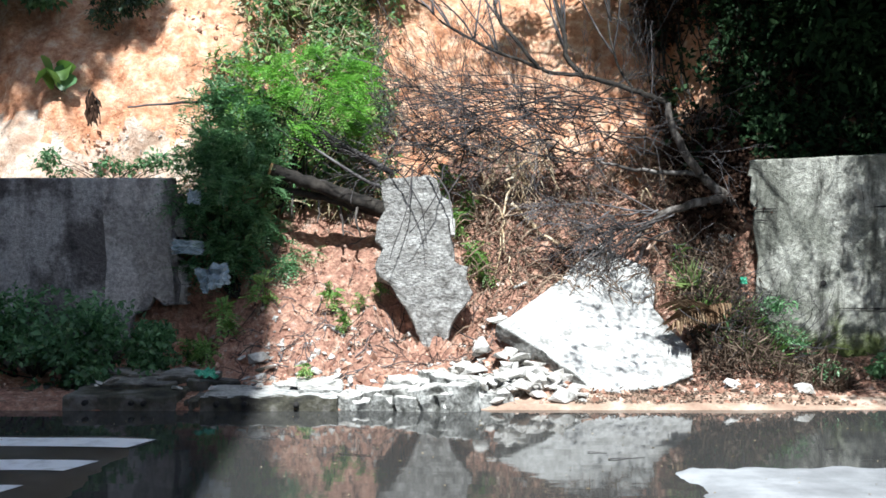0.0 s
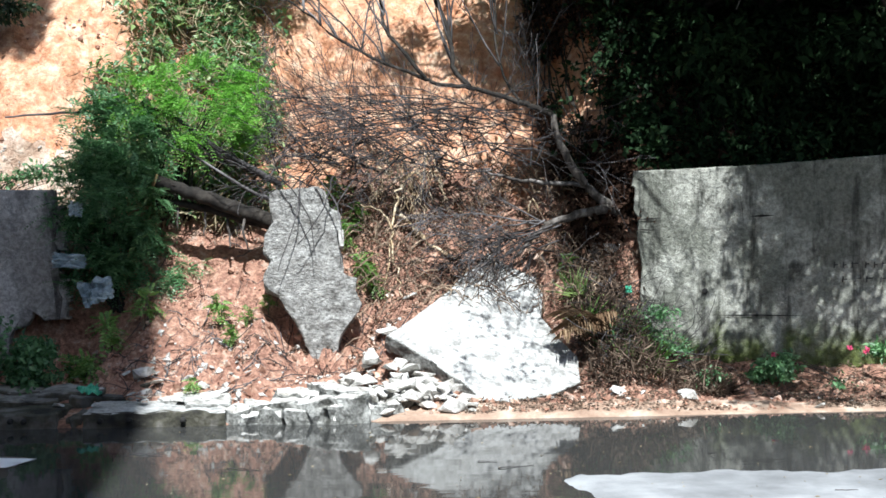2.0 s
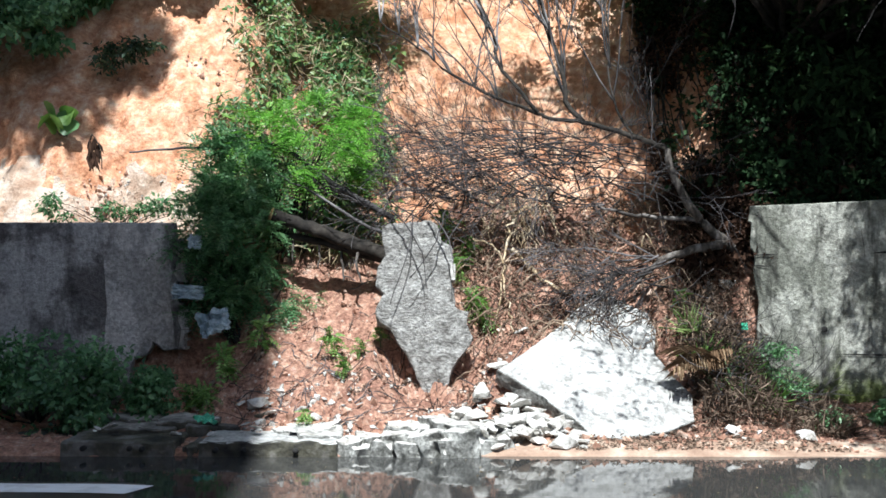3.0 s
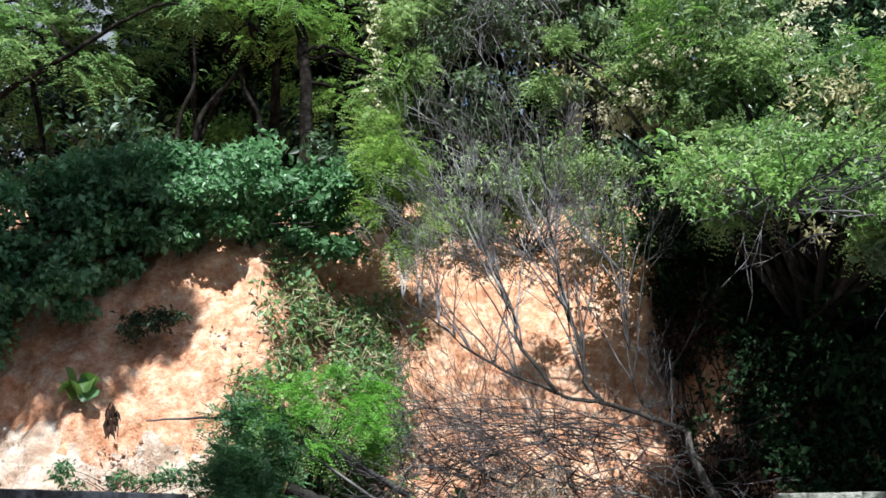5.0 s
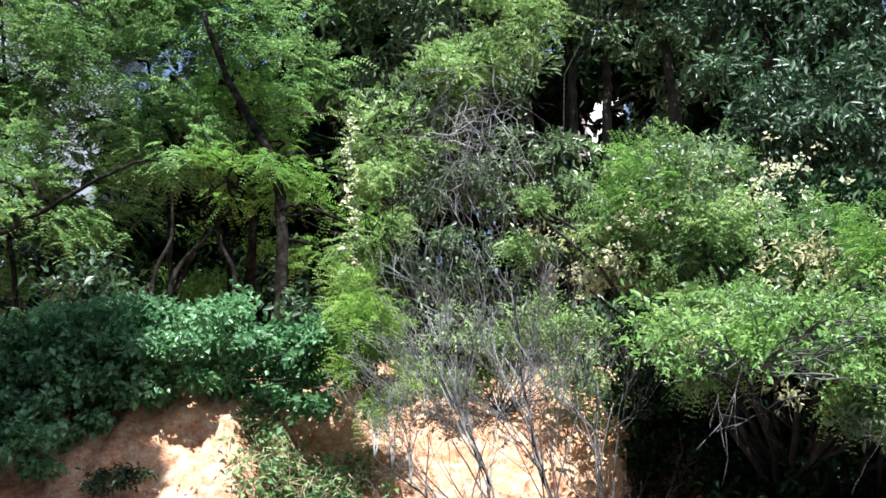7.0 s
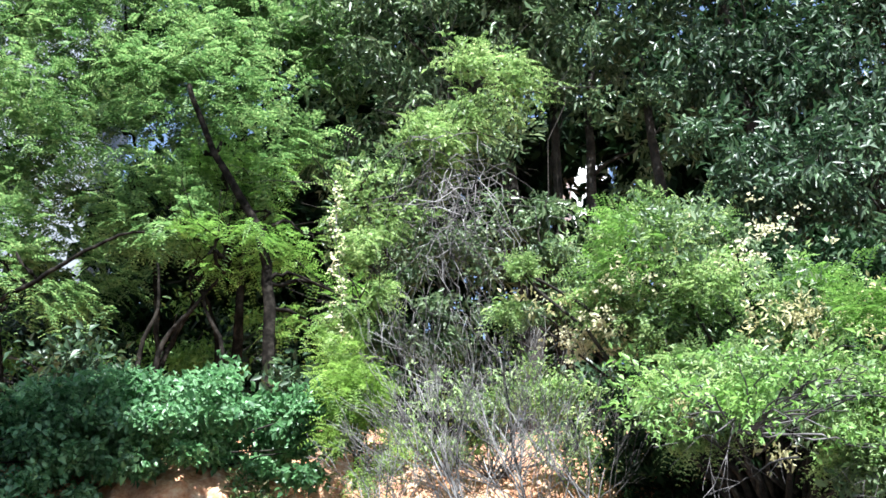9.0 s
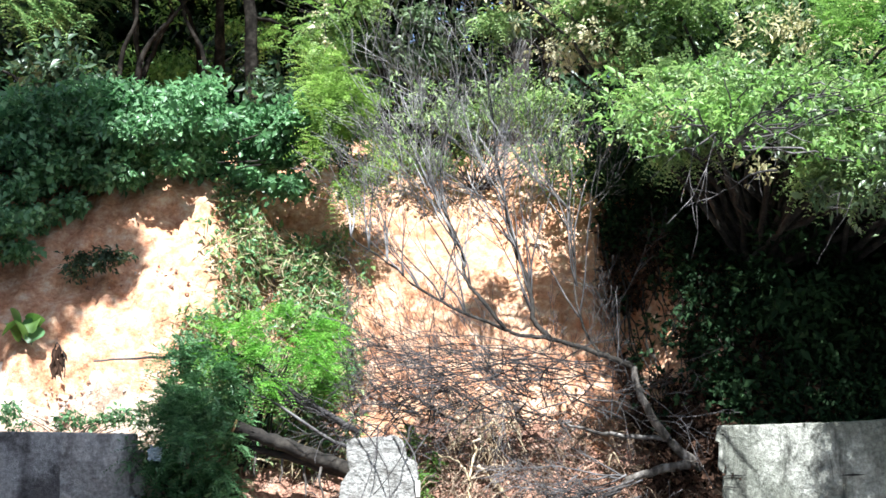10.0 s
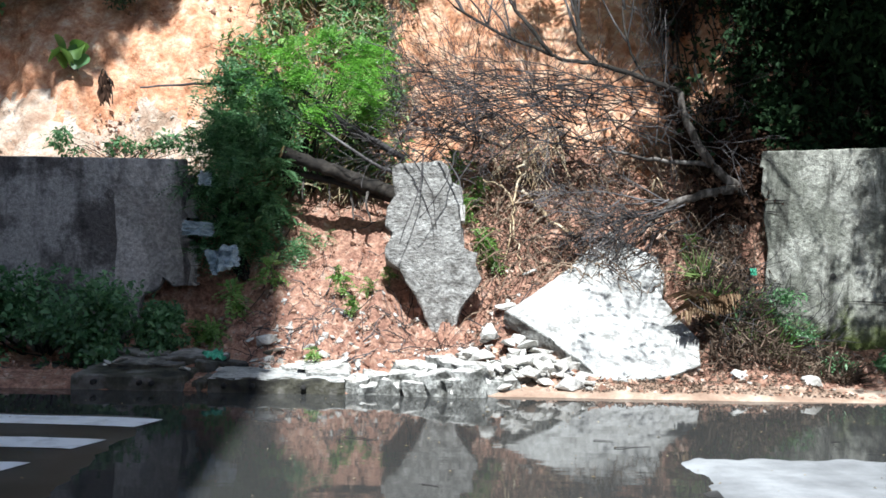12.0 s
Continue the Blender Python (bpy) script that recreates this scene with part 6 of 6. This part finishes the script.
# narrow white block added beyond the woods to make their gap bright
far = thing("backdrop_block", "white block added to brighten the gap in the woods", "house")
for nm, sx, sy, sz, px_, py_, pz in (("wall", 1.5, 6, 21, 6.1, 45, 16.5), ("roof", 1.7, 6.6, 0.3, 6.1, 45, 27.15)):
    bm = bmesh.new()
    bmesh.ops.create_cube(bm, size=1.0)
    bmesh.ops.scale(bm, verts=bm.verts, vec=(sx, sy, sz))
    bmesh.ops.translate(bm, verts=bm.verts, vec=(px_, py_, pz))
    bmesh.ops.bevel(bm, geom=list(bm.edges), offset=0.03, segments=1, affect="EDGES")
    part(nm, bm, GAP_WHITE, far)


# ---- small plants, litter and rubbish ----
def tuft(name, label, category, x, y, z, n, length, width, material, seed, spread=0.8, group="", upright=1.0):
    """Blades or leaves that rise from one foot."""
    g = np.random.default_rng(seed)
    root = thing(name, label, category, group, at=(x, y, z))
    P = g.normal(size=(n, 3)) * np.array([0.035, 0.03, 0.005]) * (length / 0.2)
    D = unit(g, n) * spread + np.array([0, -0.1, upright])
    leaf_mesh("foliage", P, D, np.array([[0, -0.4, 1.0]]) + 0.4 * unit(g, n), length * (0.6 + 0.7 * g.random(n)), width, material, root)
    return root


def seedling(x, y, h, seed, material=LEAF_FERN, label="small bright green seedling rooted in red soil"):
    """A stalk with feathered leaves."""
    g = np.random.default_rng(seed)
    z = ground_z(x, y)
    root = thing("seedling", label, "plant", "seedlings")
    t = Tubes()
    r2 = random.Random(seed)
    limb(t, [(x, y, z - 0.03), (x + 0.02, y - 0.03, z + h * 0.5), (x + r2.uniform(-.04, .04), y - 0.05, z + h)], 0.006, 0.003, r2, 0.008, 4)
    t.object("stalk", BARK, root)
    k = 26
    u = g.random(k)
    st = np.stack([x + 0.02 * g.normal(size=k), y - 0.05 * u, z + h * (0.3 + 0.75 * u)], 1)
    P, D, N, S = scatter_sprays(g, st, unit(g, k) + np.array([0, -0.2, 0.35]), 6, h * 0.55, h * 0.2)
    leaf_mesh("foliage", P, D, N, S, S * 0.5, material, root)


for k, (x, y, h) in enumerate(((-1.06, 11.5, 0.24), (-0.92, 11.2, 0.17), (-1.2, 10.5, 0.14), (-0.78, 11.55, 0.15), (0.36, 11.95, 0.2), (0.42, 11.85, 0.22), (0.3, 12.1, 0.25),
                            (-1.75, 11.6, 0.28), (-2.05, 11.4, 0.32), (-2.15, 10.95, 0.22), (-2.4, 11.6, 0.3), (-2.25, 11.25, 0.24), (-0.62, 11.7, 0.15), (2.35, 12.0, 0.2), (0.15, 12.4, 0.3), (0.02, 12.7, 0.3), (0.25, 12.6, 0.22))):
    seedling(x, y, h, 300 + k)

# broad-leaved plant on the bank
z = ground_z(-4.25, 13.5)
big = thing("broadleaf_plant", "plant with large round green leaves on the bank", "plant")
g = np.random.default_rng(140)
for k in range(9):
    a = k * 2.4
    c0 = Vector((-4.28 + 0.13 * math.cos(a), 13.3 + 0.05 * math.sin(a), 3.22 + 0.13 * math.sin(a * 1.3) + 0.02 * k - 0.1))
    bm = bmesh.new()
    ring = [bm.verts.new((0.115 * math.cos(w) * (1 - 0.25 * (w > 3)), 0.13 * math.sin(w), 0.02 * math.cos(2 * w))) for w in np.linspace(0, 6.283, 13)[:-1]]
    mid = bm.verts.new((0, 0, -0.015))
    for i in range(12):
        bm.faces.new((mid, ring[i], ring[(i + 1) % 12]))
    bm.transform(Matrix.Translation(c0) @ pose(0, 0, 0, 55 + 15 * math.sin(k * 3), 20 * math.cos(k * 2), k * 70))
    part("leaf", bm, LEAF_FERN if k % 3 else LEAF_HEDGE, big, smooth=True)
t_ = Tubes()
for k in range(9):
    a = k * 2.4
    limb(t_, [(-4.25, 13.55, 3.0), (-4.28 + 0.13 * math.cos(a), 13.32 + 0.05 * math.sin(a), 3.2 + 0.13 * math.sin(a * 1.3) + 0.02 * k - 0.1)], 0.006, 0.004, r_, 0.005, 4)
t_.object("stalk", BARK, big)
# wilted plant
wilt = thing("wilted_plant", "blackened wilted plant drooping on the bank", "plant")
g = np.random.default_rng(141)
P = np.array([[-3.8 + 0.12 * g.random(), 12.85, 2.95 - 0.25 * g.random()] for _ in range(60)])
leaf_mesh("foliage", P, np.array([[0.15, -0.1, -1.0]]) + 0.3 * unit(g, 60), np.array([[0, -1.0, 0.2]]) + 0.3 * unit(g, 60), 0.14, 0.035, LEAF_DEAD_SHADE, wilt)
t_ = Tubes()
limb(t_, [(-3.82, 13.0, 2.6), (-3.8, 12.9, 2.85), (-3.76, 12.85, 2.97), (-3.66, 12.82, 2.8), (-3.64, 12.82, 2.6)], 0.01, 0.006, r_, 0.01, 5)
t_.object("stem", BARK_DARK, wilt)
bush("bank_shrub", "small dark shrub clinging to the red bank", "shrub", [(-3.85, 13.85, 4.05, 0.28, 0.15, 0.15), (-3.6, 13.9, 4.1, 0.16, 0.12, 0.1)], LEAF_DARK, 90, 10, 0.09, 0.06, 142, base=(-3.9, 14.1, 3.9), stems=6, stem_r=0.008)
bush("wall_top_weeds", "straggling weeds behind the top of the stained wall", "weeds",
     [(-3.75, 12.3, 2.1, 0.3, 0.12, 0.1), (-3.2, 12.3, 2.1, 0.3, 0.12, 0.12), (-2.85, 12.3, 2.15, 0.15, 0.12, 0.15), (-4.0, 12.3, 2.25, 0.1, 0.1, 0.12)], LEAF_HEDGE, 130, 7, 0.08, 0.05, 143, gap=0.1, gap_scale=0.3, base=(-3.4, 12.35, 1.9), stems=16, stem_r=0.006)
bush("wall_foot_plant", "low green plants along the foot of the pale wall", "plant",
     [(4.1, 11.05, 0.3, 0.35, 0.15, 0.14), (4.9, 10.85, 0.32, 0.35, 0.18, 0.2), (5.5, 10.7, 0.3, 0.4, 0.2, 0.18)], LEAF_HEDGE, 170, 9, 0.07, 0.055, 144, base=(4.8, 10.95, 0.1), stems=10, stem_r=0.006)
for k, (x, y, z) in enumerate(((4.72, 10.66, 0.47), (4.86, 10.66, 0.44), (4.9, 10.66, 0.45), (4.1, 10.9, 0.4))):
    g = np.random.default_rng(150 + k)
    f = leaf_mesh("flower", np.tile([[x, y, z]], (9, 1)) + 0.008 * g.normal(size=(9, 3)), unit(g, 9) + np.array([0, -0.5, 0.3]), unit(g, 9), 0.035, 0.03, FLOWER_PINK)
    tagged(f, "small pink flower at the foot of the wall", "flower", "pink flowers")

# dry grass and palm fronds heaped by the pale wall
rng_ = np.random.default_rng(160)
heap = thing("debris_heap", "heap of dry grass, leaves and twigs beside the wall", "debris")
n = 9000
x, y = rng_.uniform(2.3, 3.6, n), rng_.uniform(10.5, 12.1, n)
z = np.array([ground_z(a, b) for a, b in zip(x, y)]) + rng_.random(n) * 0.28 * np.exp(-((x - 2.75) / 0.4) ** 2)
leaf_mesh("dry_grass", np.stack([x, y - 0.05, z], 1), unit(rng_, n) + np.array([0, -0.5, 0.1]), unit(rng_, n), 0.04 + 0.16 * rng_.random(n) ** 2, 0.012, LEAF_LITTER, heap, "dry straw and leaves")["kind"] = "stuff"
t_ = Tubes()
r_ = random.Random(161)
for k in range(120):
    x0, y0 = r_.uniform(2.35, 3.3), r_.uniform(10.8, 12.0)
    grow(t_, (x0, y0 - 0.05, ground_z(x0, y0) + r_.uniform(0, 0.3)), (r_.uniform(-1, 1), -0.5, r_.uniform(-0.6, 0.8)), r_.uniform(0.15, 0.45), 0.006, 1, r_, kids=2)
t_.object("twig_tangle", TWIG, heap)
for k in range(5):
    fr = thing("palm_frond", "dry brown palm frond hanging over the debris", "palm frond", "dry palm fronds")
    g = np.random.default_rng(170 + k)
    a = np.array([[-0.6 - 0.08 * k, -0.3, 0.75 - 0.16 * k]])
    P, D, N, S = scatter_sprays(g, np.array([[2.52 + 0.03 * k, 11.0, 0.62 + 0.05 * k]]), a, 34, 0.6, 0.26, droop=0.45)
    leaf_mesh("frond_blade", P, D * np.array([1, 1, 0.6]) - np.array([0, 0, 0.5]), N, S, 0.02, LEAF_DRY, fr)
for k, (x, y, m_) in enumerate(((2.72, 11.1, LEAF_FERN), (2.95, 11.15, LEAF_LIGHT), (2.45, 11.3, LEAF_FERN), (2.85, 11.45, LEAF_LIGHT), (3.05, 11.4, LEAF_FERN), (2.7, 10.85, LEAF_LIGHT), (3.2, 11.2, LEAF_HEDGE), (2.55, 10.95, LEAF_HEDGE), (2.9, 10.8, LEAF_FERN), (3.0, 11.6, LEAF_HEDGE), (2.4, 11.6, LEAF_LIGHT))):
    tuft("grass_tuft", "tuft of long green grass in the debris", "grass", x, y, ground_z(x, y) + 0.05, 70, 0.26, 0.013, m_, 180 + k, group="grass tufts", upright=0.7)

bush("weeds", "grey-green weeds growing through the debris", "weeds", [(2.9, 11.25, 0.72, 0.28, 0.2, 0.25), (3.05, 11.0, 0.45, 0.25, 0.2, 0.18), (2.6, 11.05, 0.5, 0.2, 0.15, 0.15), (3.4, 10.75, 0.28, 0.3, 0.15, 0.1)],
     LEAF_HEDGE, 130, 7, 0.07, 0.045, 190, width=0.4, gap=0.4, gap_scale=0.25, base=(2.9, 11.3, 0.4), stems=12, stem_r=0.005, bark=TWIG)

# fallen leaves and sticks
n = 30000
x, y = rng_.uniform(-2.6, 5.2, n), rng_.uniform(10.0, 13.6, n)
keep = np.array([noise.noise((a * 0.9, b * 0.9, 3)) for a, b in zip(x, y)]) > np.where(x > 0.2, -0.2, 0.22)
keep &= ~((x > 3.0) & (y > 11.8))
x, y = x[keep], y[keep]
z = np.array([ground_z(a, b) for a, b in zip(x, y)]) + 0.012
lit = leaf_mesh("leaf_litter", np.stack([x, y, z], 1), unit(rng_, len(x)) * np.array([1, 1, 0.35]), unit(rng_, len(x)) * 0.5 + np.array([0, -0.4, 1.0]), 0.025 + 0.035 * rng_.random(len(x)), 0.018, LEAF_LITTER)
tagged(lit, "dry fallen leaves on the soil", "leaf litter", kind="stuff")
for k in range(70):
    x0, y0 = r_.uniform(-1.9, 3.2), r_.uniform(10.2, 12.4)
    a, L = r_.uniform(0, 3.14), r_.uniform(0.15, 0.6)
    t_ = Tubes()
    q = [(x0 + math.cos(a) * L * s, y0 + math.sin(a) * L * s * 0.6, ground_z(x0 + math.cos(a) * L * s, y0 + math.sin(a) * L * s * 0.6) + 0.02) for s in (0, 0.5, 1)]
    limb(t_, q, 0.007, 0.004, r_, 0.012, 5, 3)
    tagged(t_.object("stick", TWIG), "thin dead stick lying on the soil", "stick", "fallen sticks")


def crumpled(name, label, category, x, y, z, sx, sy, material, turn, seed):
    """A sheet of thin plastic, creased and folded."""
    bm = bmesh.new()
    bmesh.ops.create_grid(bm, x_segments=14, y_segments=14, size=0.5)
    for v in bm.verts:
        u_, w_2 = v.co.x, v.co.y
        v.co = Vector((u_ * sx * (1 + 0.3 * fbm(w_2 * 4, seed, 0)), w_2 * sy * (1 + 0.3 * fbm(u_ * 4, seed, 3)), 0.32 * min(sx, sy) * fbm(u_ * 3.5 + seed, w_2 * 3.5, seed, 3)))
    ext = bmesh.ops.solidify(bm, geom=bm.faces[:], thickness=0.002)
    bm.transform(pose(x, y, z, *turn))
    return tagged(part(name, bm, material, None), label, category)


crumpled("plastic_bag", "white plastic scrap caught in the bush", "plastic bag", -2.43, 11.78, 1.8, 0.13, 0.14, PLASTIC_BAG, (70, 10, 20), 1.0)
crumpled("plastic_sheet", "pale blue-grey plastic sheet hung beside the wall end", "plastic sheet", -2.5, 11.8, 1.31, 0.3, 0.14, PLASTIC_BAG, (75, 5, 10), 4.0)
crumpled("plastic_bag", "grey-blue plastic bag caught on the slope", "plastic bag", -2.2, 11.55, 1.03, 0.3, 0.24, PLASTIC_BAG, (65, -20, 0), 7.0)
crumpled("plastic_bag", "green plastic bag on the broken pavement", "plastic bag", -2.04, 10.36, 0.25, 0.18, 0.15, PLASTIC_GREEN, (20, 5, 30), 11.0)
crumpled("plastic_scrap", "bright green plastic scrap in the debris", "plastic scrap", 2.86, 11.45, 1.0, 0.06, 0.07, PLASTIC_GREEN, (70, 0, 0), 15.0)

# twigs and pale chips strewn over the slumped soil
r_ = random.Random(140)
t_ = Tubes()
for k in range(210):
    x, y = r_.uniform(-1.9, 0.6), r_.uniform(10.35, 11.9)
    L, a = r_.uniform(0.1, 0.42), r_.uniform(0, 6.283)
    q = []
    for u in (0.0, 0.35, 0.7, 1.0):
        px_, py_ = x + math.cos(a) * L * u + r_.uniform(-.02, .02), y + math.sin(a) * L * u + r_.uniform(-.02, .02)
        q.append((px_, py_, ground_z(px_, py_) + 0.012 + r_.uniform(0, 0.03)))
    limb(t_, q, r_.uniform(0.003, 0.006), 0.002, r_, 0.008, 3, 3)
o = t_.object("twig_litter", TWIG)
tagged(o, "thin dark dead twigs strewn over the red soil", "twigs", kind="stuff")
V, F = [], []
for k in range(260):
    x, y = r_.uniform(-1.7, 0.7), 10.3 + 1.3 * r_.random() ** 1.7
    add_lump(V, F, x, y, ground_z(x, y) + 0.004, r_.choice((0.01, 0.014, 0.02, 0.028, 0.04)))
o = mesh_object("stone_chips", V, F, RUBBLE)
tagged(o, "small pale concrete chips lying on the slumped soil", "chips", kind="stuff")

# leaves, bits of straw and twigs afloat on the puddle and on the dry asphalt
r_ = random.Random(145)
g = np.random.default_rng(146)
n = 170
x, y = g.uniform(-3.2, 3.4, n), 5.6 + 4.1 * g.random(n)
z = np.array([max(0.0, road_z(a, b)) for a, b in zip(x, y)]) + 0.004
f = leaf_mesh("road_litter", np.stack([x, y, z], 1), unit(g, n) * np.array([1, 1, 0.12]), np.array([[0, 0, 1.0]]) + 0.25 * unit(g, n), 0.012 + 0.03 * g.random(n) ** 2, 0.012, LEAF_STRAW)
tagged(f, "pale leaf scraps afloat on the puddle", "litter", kind="stuff")
for k in range(10):
    x, y, a, L = r_.uniform(-1.5, 3.2), r_.uniform(6.2, 8.6), r_.uniform(-0.5, 0.5), r_.uniform(0.08, 0.3)
    q = [(x + math.cos(a) * L * u, y + math.sin(a) * L * u, max(0.0, road_z(x + math.cos(a) * L * u, y + math.sin(a) * L * u)) + 0.004) for u in (0, 0.5, 1)]
    t_ = Tubes()
    limb(t_, q, 0.004, 0.002, r_, 0.003, 4, 3)
    tagged(t_.object("stick", TWIG), "thin dead stick lying on the wet road", "stick", "sticks on the road")
